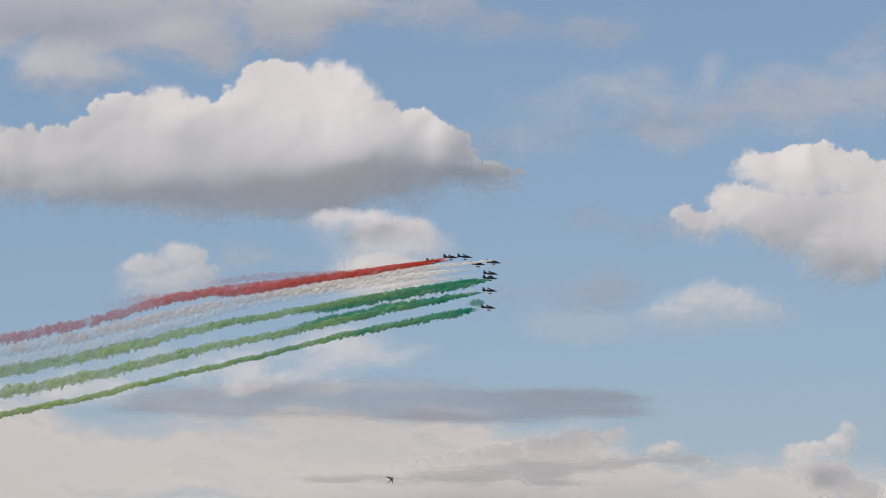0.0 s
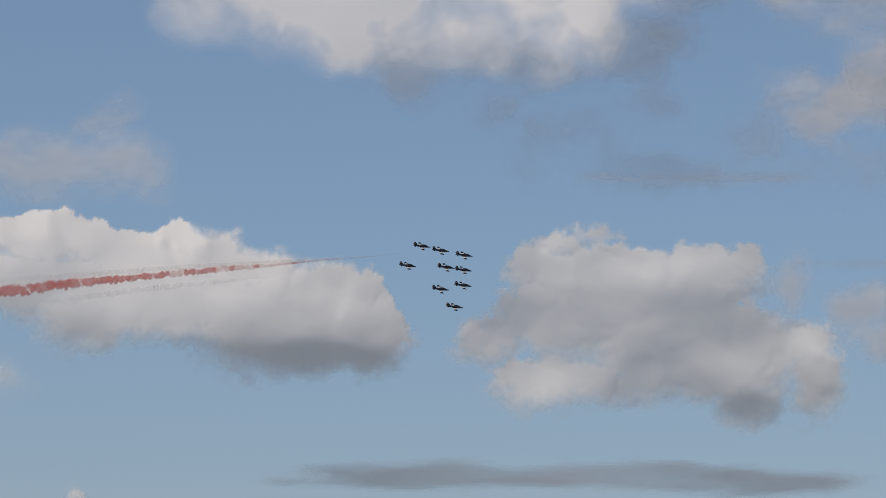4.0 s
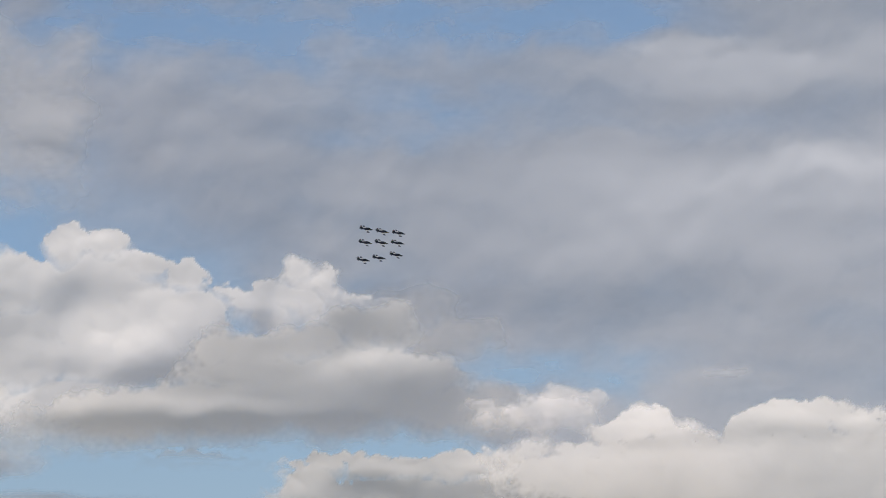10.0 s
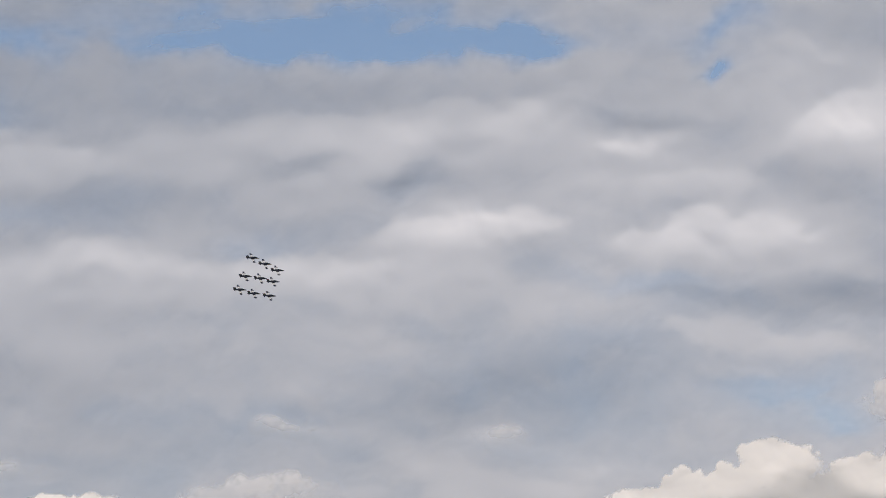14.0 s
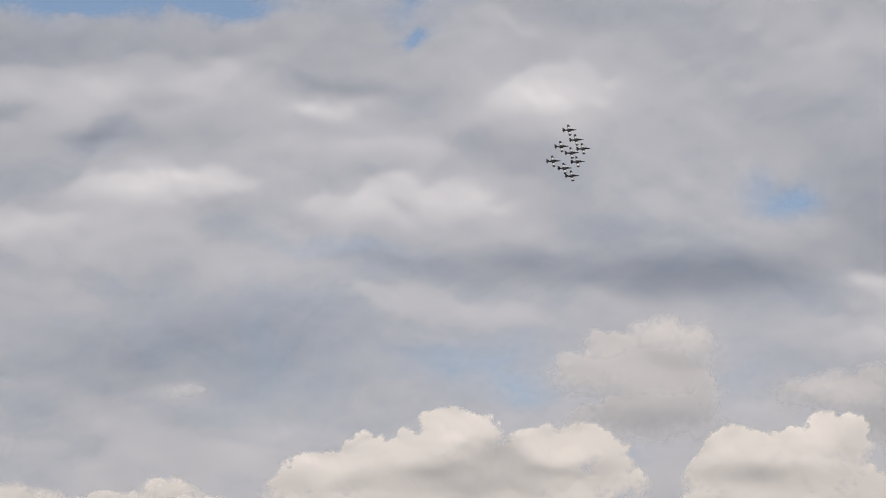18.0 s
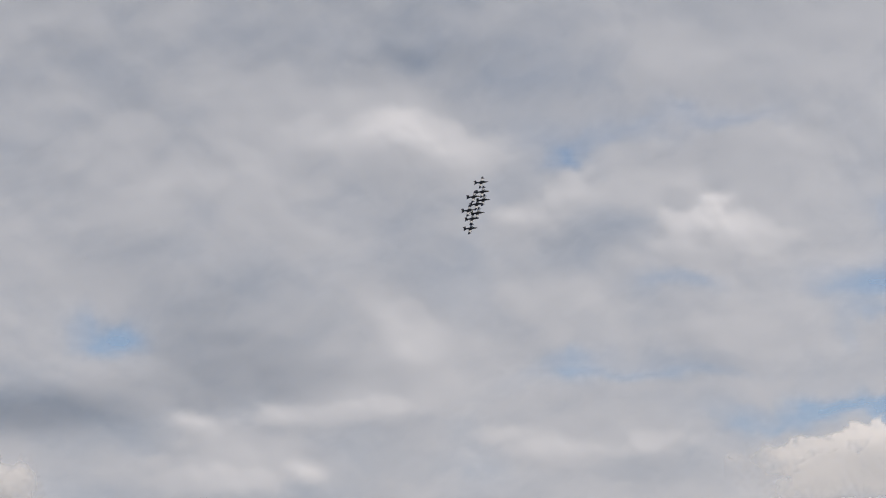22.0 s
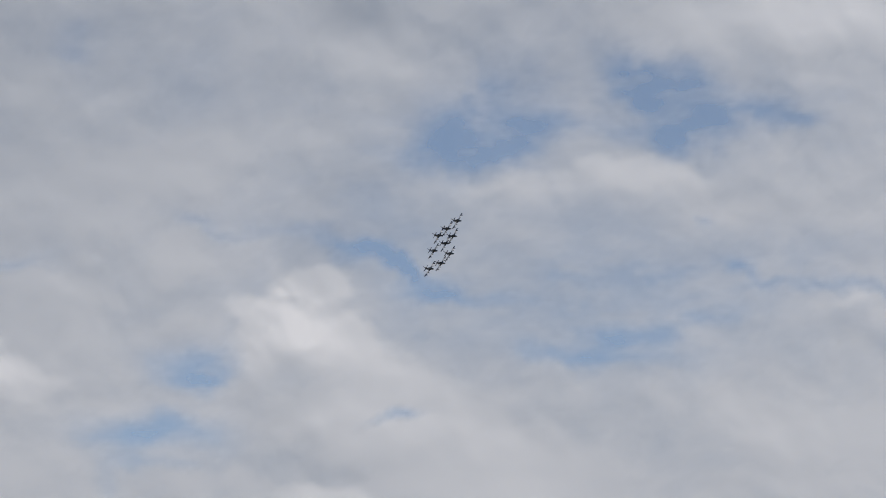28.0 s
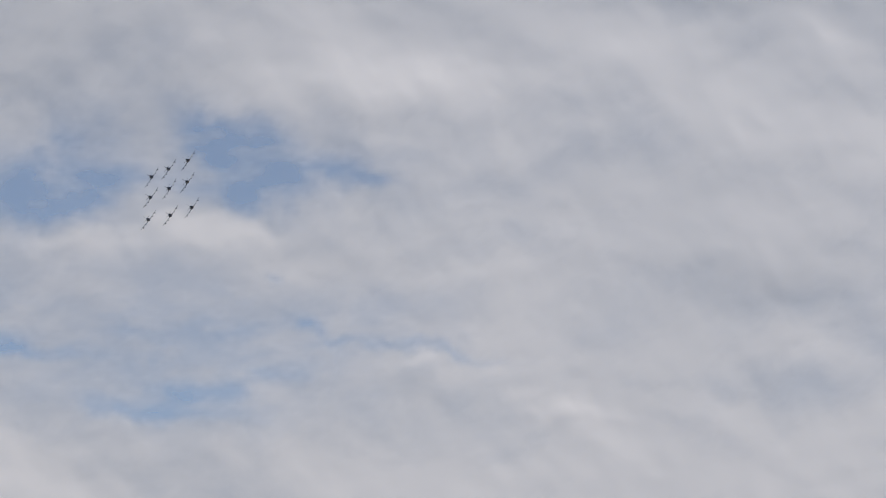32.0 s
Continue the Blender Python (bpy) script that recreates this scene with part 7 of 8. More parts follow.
    walk(JETS[3], [(t, flight(*p)) for t, *p in (
        (0, 35.3, 2221.8, 189.8, 0.91, -6, -2, 26), (0.5, 91.5, 2159.5, 194.3, 2.43, -7.3, -2.1, 26.7), (1, 148.1, 2096, 193.6, 4.04, -8.7, -2.2, 27.4),
        (1.5, 204.1, 2031, 190.8, 5.74, -10, -2.2, 28), (2, 254.2, 1964.4, 192.9, 7.37, -11.3, -2.3, 28.7), (2.5, 292, 1910.9, 201.5, 8.69, -12.7, -2.4, 29.4),
        (3, 344, 1854.3, 202.8, 10.51, -14, -2.5, 30), (3.5, 394.5, 1796.5, 200.3, 12.38, -15.3, -2.6, 30.4), (4, 453.9, 1808.4, 209.1, 14.09, -16.7, -2.7, 30.7),
        (4.5, 514.4, 1818.3, 218.1, 15.8, -18, -2.8, 31), (5, 575.8, 1826.1, 227.2, 17.5, -19.3, -2.8, 31.4), (5.5, 638.2, 1831.9, 236.3, 19.21, -20.7, -2.9, 31.7),
        (6, 701.2, 1835.8, 243.6, 20.9, -22, -3, 32), (6.5, 768.3, 1856.6, 253.1, 22.48, -22.3, -3, 32.2), (7, 839, 1874.4, 262, 24.11, -22.7, -3, 32.4),
        (7.5, 907, 1891.6, 270.8, 25.62, -23, -3, 32.5), (8, 978.6, 1905.5, 279.1, 27.18, -23.3, -3, 32.7), (8.5, 1047.9, 1918.9, 287.8, 28.64, -23.7, -3, 32.9),
        (9, 1120.5, 1928.8, 296.4, 30.15, -24, -3, 33), (9.5, 1172.1, 1909.1, 300.2, 31.55, -24, -3, 33.5), (10, 1225.6, 1886.6, 304.2, 33.01, -24, -3, 34),
        (10.5, 1275.7, 1864.8, 307.8, 34.38, -24, -3, 34.5), (11, 1326.7, 1840.5, 312.3, 35.79, -24, -3, 35), (11.5, 1375.5, 1816.3, 316.4, 37.14, -24, -2.2, 37.3),
        (12, 1425.3, 1789.5, 321.7, 38.54, -24, -1.5, 39.5), (12.5, 1471.9, 1763.2, 329, 39.85, -24, -0.8, 41.8), (13, 1520.1, 1733.8, 336.6, 41.24, -24, 0, 44),
        (13.5, 1559.1, 1697.5, 343, 42.57, -23.3, 1.2, 46.4), (14, 1598.6, 1658.9, 350.6, 43.94, -22.7, 2.4, 48.8), (14.5, 1637.1, 1619.2, 358, 45.32, -22, 3.6, 51.2),
        (15, 1674.8, 1578.6, 365.2, 46.69, -21.3, 4.8, 53.6), (15.5, 1711.5, 1537, 372.3, 48.07, -20.7, 6, 56), (16, 1749, 1492.3, 379.7, 49.53, -20, 6, 56.6),
        (16.5, 1782.5, 1449.8, 388.3, 50.88, -16.7, 6, 57.2), (17, 1818.1, 1402.6, 396.8, 52.35, -13.3, 6, 57.8), (17.5, 1848.3, 1360.2, 404.6, 53.65, -10, 6, 58.3),
        (18, 1881.1, 1311.6, 414, 55.11, -6.7, 6, 58.9), (18.5, 1912.5, 1262.5, 423, 56.57, -3.3, 6, 59.5), (19, 1939.4, 1217.6, 431.7, 57.88, 0, 6, 60),
        (19.5, 1955.1, 1165.4, 438.1, 59.2, 4.5, 5.2, 60.3), (20, 1969.9, 1112, 444.5, 60.55, 9, 4.5, 60.5), (20.5, 1981.8, 1061.5, 450.2, 61.83, 13.5, 3.8, 60.8),
        (21, 1992.7, 1010.5, 456.1, 63.11, 18, 3, 61), (21.5, 2001, 963.1, 460.3, 64.3, 21.8, 2.2, 61.3), (22, 2009.7, 912, 464.8, 65.59, 25.5, 1.5, 61.5),
        (22.5, 2015.2, 865.9, 468.6, 66.75, 29.2, 0.8, 61.8), (23, 2020.5, 817.7, 472.9, 67.97, 33, 0, 62), (23.5, 2007.6, 766.3, 473.2, 69.11, 35.2, -0.4, 62),
        (24, 1994.2, 714.7, 472.2, 70.28, 37.4, -0.8, 62), (24.5, 1978.9, 666.1, 470.7, 71.4, 39.6, -1.2, 62), (25, 1962.2, 619, 469.3, 72.49, 41.8, -1.6, 62),
        (25.5, 1944.1, 575.3, 466.3, 73.51, 44, -2, 62), (26, 1906, 527.9, 459.4, 74.52, 48, -4, 62), (26.5, 1866.8, 482, 452.2, 75.52, 52, -6, 62),
        (27, 1826.7, 437.7, 444.9, 76.53, 56, -8, 62), (27.5, 1785.7, 395, 437.4, 77.53, 60, -10, 62), (28, 1742.4, 358, 431.6, 78.39, 64, -12, 62),
        (28.5, 1693.3, 324.4, 423.9, 79.15, 67.2, -13, 61.4), (29, 1642.7, 294.6, 417.9, 79.83, 70.5, -14, 60.8), (29.5, 1591.7, 268.4, 409.9, 80.43, 73.8, -15, 60.2),
        (30, 1539.7, 246.2, 402.9, 80.92, 77, -16, 59.5), (30.5, 1489.5, 229.1, 395.1, 81.26, 79, -16, 58.9), (31, 1438.3, 216.9, 387.9, 81.43, 81, -16, 58.3),
        (31.5, 1387, 206.4, 380.2, 81.53, 83, -16, 57.7), (32, 1335.2, 198.1, 373.3, 81.56, 85, -16, 57),
    )])
    walk(JETS[4], [(t, flight(*p)) for t, *p in (
        (0, 24.2, 2222, 188.6, 0.62, -6, -2, 27.6), (0.5, 80.3, 2160.2, 191.7, 2.13, -7.3, -2.1, 28.2), (1, 136.7, 2097.2, 189.6, 3.73, -8.7, -2.2, 28.9),
        (1.5, 192.6, 2032.6, 185.6, 5.41, -10, -2.2, 29.6), (2, 242.8, 1966.5, 186.5, 7.04, -11.3, -2.3, 30.2), (2.5, 280.9, 1913.2, 195, 8.35, -12.7, -2.4, 30.9),
        (3, 333.4, 1857, 195.9, 10.18, -14, -2.5, 31.6), (3.5, 384.5, 1799.5, 193, 12.06, -15.3, -2.6, 31.9), (4, 443.9, 1811.7, 201.9, 13.77, -16.7, -2.7, 32.2),
        (4.5, 504.4, 1821.9, 211, 15.47, -18, -2.8, 32.6), (5, 565.9, 1830.1, 220.1, 17.18, -19.3, -2.8, 32.9), (5.5, 628.3, 1836.2, 229.4, 18.89, -20.7, -2.9, 33.2),
        (6, 691, 1840.6, 236.9, 20.58, -22, -3, 33.6), (6.5, 758, 1861.7, 246.5, 22.15, -22.3, -3, 33.7), (7, 828.7, 1879.8, 255.5, 23.79, -22.7, -3, 33.9),
        (7.5, 896.7, 1897.4, 264.3, 25.3, -23, -3, 34.1), (8, 968.2, 1911.7, 272.7, 26.86, -23.3, -3, 34.2), (8.5, 1037.5, 1925.5, 281.5, 28.32, -23.7, -3, 34.4),
        (9, 1110.2, 1935.7, 290.1, 29.84, -24, -3, 34.6), (9.5, 1162, 1916.3, 293.7, 31.23, -24, -3, 35.1), (10, 1215.7, 1894.1, 297.5, 32.69, -24, -3, 35.6),
        (10.5, 1266.1, 1872.4, 300.8, 34.06, -24, -3, 36.1), (11, 1317.4, 1848.4, 305, 35.48, -24, -3, 36.6), (11.5, 1366.3, 1824.4, 309.3, 36.83, -24, -2.2, 38.8),
        (12, 1416.3, 1797.8, 314.7, 38.23, -24, -1.5, 41.1), (12.5, 1463, 1771.8, 322.2, 39.55, -24, -0.8, 43.3), (13, 1511.5, 1742.6, 329.9, 40.94, -24, 0, 45.6),
        (13.5, 1550.3, 1706.8, 336.8, 42.25, -23.3, 1.2, 48), (14, 1590.2, 1668.1, 344.8, 43.63, -22.7, 2.4, 50.4), (14.5, 1629.1, 1628.4, 352.7, 45.01, -22, 3.6, 52.8),
        (15, 1667.1, 1587.7, 360.4, 46.4, -21.3, 4.8, 55.2), (15.5, 1704.2, 1546.1, 367.9, 47.78, -20.7, 6, 57.6), (16, 1742.4, 1501, 375.7, 49.26, -20, 6, 58.1),
        (16.5, 1776.5, 1458.1, 384.7, 50.62, -16.7, 6, 58.7), (17, 1812.7, 1410.5, 393.5, 52.11, -13.3, 6, 59.3), (17.5, 1843.5, 1367.8, 401.3, 53.43, -10, 6, 59.9),
        (18, 1876.8, 1318.8, 410.9, 54.9, -6.7, 6, 60.4), (18.5, 1908.6, 1269.4, 420, 56.37, -3.3, 6, 61), (19, 1936, 1224.2, 428.8, 57.69, 0, 6, 61.6),
        (19.5, 1952, 1171.7, 435.1, 59.03, 4.5, 5.2, 61.8), (20, 1967.2, 1118, 441.4, 60.39, 9, 4.5, 62.1), (20.5, 1979.5, 1067.2, 447, 61.67, 13.5, 3.8, 62.3),
        (21, 1990.7, 1015.8, 452.9, 62.97, 18, 3, 62.6), (21.5, 1999.3, 967.9, 457.2, 64.17, 21.8, 2.2, 62.8), (22, 2008.3, 916.4, 461.9, 65.47, 25.5, 1.5, 63.1),
        (22.5, 2014.1, 869.9, 465.7, 66.64, 29.2, 0.8, 63.3), (23, 2019.7, 821.2, 470.2, 67.87, 33, 0, 63.6), (23.5, 2007.1, 769, 471, 69.03, 35.2, -0.4, 63.6),
        (24, 1993.9, 716.6, 470.4, 70.23, 37.4, -0.8, 63.6), (24.5, 1978.8, 667.3, 469.2, 71.36, 39.6, -1.2, 63.6), (25, 1962.3, 619.5, 468.2, 72.48, 41.8, -1.6, 63.6),
        (25.5, 1944.4, 575, 465.6, 73.52, 44, -2, 63.6), (26, 1905.7, 528.2, 460.3, 74.51, 48, -4, 63.6), (26.5, 1866, 482.8, 454.8, 75.49, 52, -6, 63.6),
        (27, 1825.4, 439.1, 449, 76.48, 56, -8, 63.6), (27.5, 1783.9, 396.9, 442.9, 77.46, 60, -10, 63.6), (28, 1740.5, 360.2, 437.3, 78.31, 64, -12, 63.6),
        (28.5, 1691.2, 327.7, 429.5, 79.03, 67.2, -13, 62.9), (29, 1640.5, 298.9, 423.4, 79.67, 70.5, -14, 62.3), (29.5, 1589.4, 273.6, 415.3, 80.23, 73.8, -15, 61.7),
        (30, 1537.3, 252.2, 408.1, 80.69, 77, -16, 61.1), (30.5, 1486.8, 236.1, 401.1, 80.98, 79, -16, 60.4), (31, 1435.3, 224.9, 394.4, 81.09, 81, -16, 59.8),
        (31.5, 1383.7, 215.3, 387.4, 81.16, 83, -16, 59.2), (32, 1331.5, 207.6, 381.1, 81.14, 85, -16, 58.6),
    )])
    walk(JETS[5], [(t, flight(*p)) for t, *p in (
        (0, 32.6, 2223.4, 170.1, 0.84, -6, -2, 27.6), (0.5, 87.4, 2161.3, 175.2, 2.32, -7.3, -2.1, 28.3), (1, 142.6, 2098, 175.1, 3.89, -8.7, -2.2, 28.9),
        (1.5, 197.4, 2033.3, 173, 5.54, -10, -2.2, 29.6), (2, 246.4, 1967, 175.6, 7.14, -11.3, -2.3, 30.3), (2.5, 282.6, 1914.1, 183.3, 8.4, -12.7, -2.4, 30.9),
        (3, 333.4, 1858.3, 183.5, 10.17, -14, -2.5, 31.6), (3.5, 383, 1801.1, 179.9, 12, -15.3, -2.6, 31.9), (4, 441.3, 1813.7, 189, 13.67, -16.7, -2.7, 32.3),
        (4.5, 500.6, 1824.4, 198.2, 15.35, -18, -2.8, 32.6), (5, 561, 1833.1, 207.5, 17.02, -19.3, -2.8, 32.9), (5.5, 622.3, 1839.7, 217, 18.69, -20.7, -2.9, 33.3),
        (6, 684.6, 1844.5, 224.7, 20.36, -22, -3, 33.6), (6.5, 751, 1866.2, 234.2, 21.92, -22.3, -3, 33.8), (7, 820.9, 1884.9, 243.1, 23.53, -22.7, -3, 33.9),
        (7.5, 888.3, 1903, 251.9, 25.02, -23, -3, 34.1), (8, 959.2, 1918, 260.2, 26.57, -23.3, -3, 34.3), (8.5, 1027.8, 1932.4, 268.9, 28.01, -23.7, -3, 34.4),
        (9, 1099.9, 1943.4, 277.4, 29.51, -24, -3, 34.6), (9.5, 1151.8, 1924.3, 281.3, 30.9, -24, -3, 35.1), (10, 1205.6, 1902.3, 285.3, 32.36, -24, -3, 35.6),
        (10.5, 1256.2, 1881, 288.9, 33.74, -24, -3, 36.1), (11, 1307.8, 1857.1, 293.3, 35.15, -24, -3, 36.6), (11.5, 1356.6, 1833.6, 297.8, 36.5, -24, -2.2, 38.8),
        (12, 1406.6, 1807.4, 303.4, 37.89, -24, -1.5, 41.1), (12.5, 1453.2, 1781.8, 311.2, 39.2, -24, -0.8, 43.3), (13, 1501.7, 1753, 319.1, 40.58, -24, 0, 45.6),
        (13.5, 1540.2, 1717.6, 328.1, 41.88, -23.3, 1.2, 48), (14, 1580.1, 1679.3, 336.6, 43.26, -22.7, 2.4, 50.4), (14.5, 1619.1, 1640, 345, 44.63, -22, 3.6, 52.8),
        (15, 1657.2, 1599.7, 353.2, 46.01, -21.3, 4.8, 55.2), (15.5, 1694.4, 1558.5, 361.2, 47.39, -20.7, 6, 57.6), (16, 1733.1, 1513.4, 369.2, 48.87, -20, 6, 58.2),
        (16.5, 1767.6, 1470.5, 378.4, 50.24, -16.7, 6, 58.7), (17, 1804.4, 1422.8, 387.4, 51.74, -13.3, 6, 59.3), (17.5, 1835.9, 1379.7, 395.1, 53.08, -10, 6, 59.9),
        (18, 1869.9, 1330.3, 404.8, 54.57, -6.7, 6, 60.4), (18.5, 1902.4, 1280.5, 414, 56.06, -3.3, 6, 61), (19, 1930.5, 1234.8, 422.9, 57.4, 0, 6, 61.6),
        (19.5, 1947.3, 1181.4, 429.8, 58.76, 4.5, 5.2, 61.8), (20, 1963.2, 1126.8, 436.7, 60.15, 9, 4.5, 62.1), (20.5, 1976.2, 1074.9, 442.9, 61.46, 13.5, 3.8, 62.3),
        (21, 1988, 1022.6, 449.3, 62.78, 18, 3, 62.6), (21.5, 1997.2, 974.2, 453.2, 64, 21.8, 2.2, 62.8), (22, 2006.7, 922.1, 457.6, 65.32, 25.5, 1.5, 63.1),
        (22.5, 2013, 875, 461.1, 66.51, 29.2, 0.8, 63.3), (23, 2019, 825.7, 465.2, 67.76, 33, 0, 63.6), (23.5, 2006.7, 773, 466.2, 68.93, 35.2, -0.4, 63.6),
        (24, 1993.7, 720.1, 465.9, 70.14, 37.4, -0.8, 63.6), (24.5, 1978.8, 670.3, 465.1, 71.29, 39.6, -1.2, 63.6), (25, 1962.5, 622, 464.3, 72.41, 41.8, -1.6, 63.6),
        (25.5, 1944.6, 577.1, 462, 73.47, 44, -2, 63.6), (26, 1905.4, 530.4, 458.9, 74.45, 48, -4, 63.6), (26.5, 1865.3, 485.2, 455.3, 75.42, 52, -6, 63.6),
        (27, 1824.2, 441.6, 451.4, 76.39, 56, -8, 63.6), (27.5, 1782.2, 399.5, 447.2, 77.36, 60, -10, 63.6), (28, 1738.7, 363.8, 441.7, 78.18, 64, -12, 63.6),
        (28.5, 1689.3, 331.8, 433.9, 78.89, 67.2, -13, 63), (29, 1638.5, 303.5, 427.8, 79.51, 70.5, -14, 62.3), (29.5, 1587.4, 278.7, 419.7, 80.04, 73.8, -15, 61.7),
        (30, 1535.2, 257.6, 412.5, 80.47, 77, -16, 61.1), (30.5, 1484.6, 242.2, 405.6, 80.74, 79, -16, 60.5), (31, 1433, 231.5, 399, 80.82, 81, -16, 59.8),
        (31.5, 1381.3, 222.3, 392.1, 80.86, 83, -16, 59.2), (32, 1328.9, 215, 386, 80.81, 85, -16, 58.6),
    )])
    walk(JETS[6], [(t, flight(*p)) for t, *p in (
        (0, 33.3, 2222.5, 182, 0.86, -6, -2, 24.5), (0.5, 89.8, 2160.3, 186, 2.38, -7.3, -2.1, 25.2), (1, 146.5, 2096.9, 185, 4, -8.7, -2.2, 25.8),
        (1.5, 202.6, 2032, 181.9, 5.69, -10, -2.2, 26.5), (2, 253, 1965.4, 183.7, 7.33, -11.3, -2.3, 27.2), (2.5, 291, 1911.9, 192.5, 8.66, -12.7, -2.4, 27.8),
        (3, 343.5, 1855.4, 193.8, 10.49, -14, -2.5, 28.5), (3.5, 394.5, 1797.5, 191.5, 12.38, -15.3, -2.6, 28.8), (4, 453.9, 1809.4, 200.5, 14.08, -16.7, -2.7, 29.2),
        (4.5, 514.4, 1819.3, 209.5, 15.79, -18, -2.8, 29.5), (5, 575.8, 1827.2, 218.8, 17.49, -19.3, -2.8, 29.8), (5.5, 638.2, 1832.9, 228.1, 19.2, -20.7, -2.9, 30.2),
        (6, 701.2, 1836.7, 236.6, 20.89, -22, -3, 30.5), (6.5, 768.2, 1857.6, 246.2, 22.47, -22.3, -3, 30.7), (7, 838.9, 1875.4, 255.1, 24.1, -22.7, -3, 30.8),
        (7.5, 906.9, 1892.6, 263.9, 25.6, -23, -3, 31), (8, 978.4, 1906.6, 272.3, 27.17, -23.3, -3, 31.2), (8.5, 1047.6, 1920, 281, 28.62, -23.7, -3, 31.3),
        (9, 1120.2, 1929.9, 289.7, 30.13, -24, -3, 31.5), (9.5, 1171.8, 1910.3, 293.4, 31.53, -24, -3, 32), (10, 1225.4, 1887.9, 297.2, 32.99, -24, -3, 32.5),
        (10.5, 1275.5, 1866, 300.7, 34.35, -24, -3, 33), (11, 1326.7, 1841.7, 305.1, 35.77, -24, -3, 33.5), (11.5, 1375.2, 1817.8, 309.1, 37.11, -24, -2.2, 35.8),
        (12, 1424.9, 1791.1, 314.2, 38.5, -24, -1.5, 38), (12.5, 1471.3, 1765.1, 321.4, 39.81, -24, -0.8, 40.3), (13, 1519.4, 1735.9, 328.8, 41.19, -24, 0, 42.5),
        (13.5, 1557.8, 1700.3, 335.2, 42.5, -23.3, 1.2, 44.9), (14, 1597.1, 1661.9, 342.5, 43.86, -22.7, 2.4, 47.3), (14.5, 1635.5, 1622.6, 349.6, 45.23, -22, 3.6, 49.7),
        (15, 1673.1, 1582.3, 356.6, 46.6, -21.3, 4.8, 52.1), (15.5, 1709.7, 1541.1, 363.4, 47.97, -20.7, 6, 54.5), (16, 1747.5, 1496.3, 370.9, 49.43, -20, 6, 55.1),
        (16.5, 1781.2, 1453.8, 379.7, 50.78, -16.7, 6, 55.6), (17, 1817, 1406.4, 388.2, 52.26, -13.3, 6, 56.2), (17.5, 1847.3, 1364.2, 395.6, 53.55, -10, 6, 56.8),
        (18, 1880.2, 1315.8, 404.6, 55.01, -6.7, 6, 57.4), (18.5, 1911.6, 1267, 413.2, 56.46, -3.3, 6, 57.9), (19, 1938.7, 1222.4, 421.5, 57.77, 0, 6, 58.5),
        (19.5, 1954.5, 1170, 428.1, 59.09, 4.5, 5.2, 58.8), (20, 1969.5, 1116.4, 434.8, 60.45, 9, 4.5, 59), (20.5, 1981.7, 1065.7, 440.8, 61.73, 13.5, 3.8, 59.3),
        (21, 1992.7, 1014.5, 447, 63.02, 18, 3, 59.5), (21.5, 2001, 967.3, 451.2, 64.2, 21.8, 2.2, 59.8), (22, 2009.7, 916.4, 455.8, 65.49, 25.5, 1.5, 60),
        (22.5, 2015.3, 870.6, 459.6, 66.64, 29.2, 0.8, 60.3), (23, 2020.6, 822.5, 464, 67.85, 33, 0, 60.5), (23.5, 2007.8, 770.8, 464.9, 69, 35.2, -0.4, 60.5),
        (24, 1994.4, 719, 464.5, 70.18, 37.4, -0.8, 60.5), (24.5, 1979.2, 670.2, 463.5, 71.29, 39.6, -1.2, 60.5), (25, 1962.6, 622.9, 462.6, 72.39, 41.8, -1.6, 60.5),
        (25.5, 1944.5, 579, 460.2, 73.42, 44, -2, 60.5), (26, 1906.3, 531.9, 453.4, 74.41, 48, -4, 60.5), (26.5, 1867.1, 486.3, 446.4, 75.4, 52, -6, 60.5),
        (27, 1827, 442.3, 439.3, 76.39, 56, -8, 60.5), (27.5, 1785.9, 399.9, 431.9, 77.38, 60, -10, 60.5), (28, 1742.6, 363.3, 426.2, 78.22, 64, -12, 60.5),
        (28.5, 1693.6, 330, 418.1, 78.97, 67.2, -13, 59.9), (29, 1643.1, 300.4, 411.8, 79.64, 70.5, -14, 59.3), (29.5, 1592.3, 274.4, 403.5, 80.22, 73.8, -15, 58.6),
        (30, 1540.4, 252.4, 396.2, 80.7, 77, -16, 58), (30.5, 1489.9, 236.1, 389.3, 80.99, 79, -16, 57.4), (31, 1438.5, 224.7, 382.9, 81.12, 81, -16, 56.8),
        (31.5, 1386.9, 215.1, 376, 81.18, 83, -16, 56.1), (32, 1334.7, 207.5, 369.9, 81.16, 85, -16, 55.5),
    )])
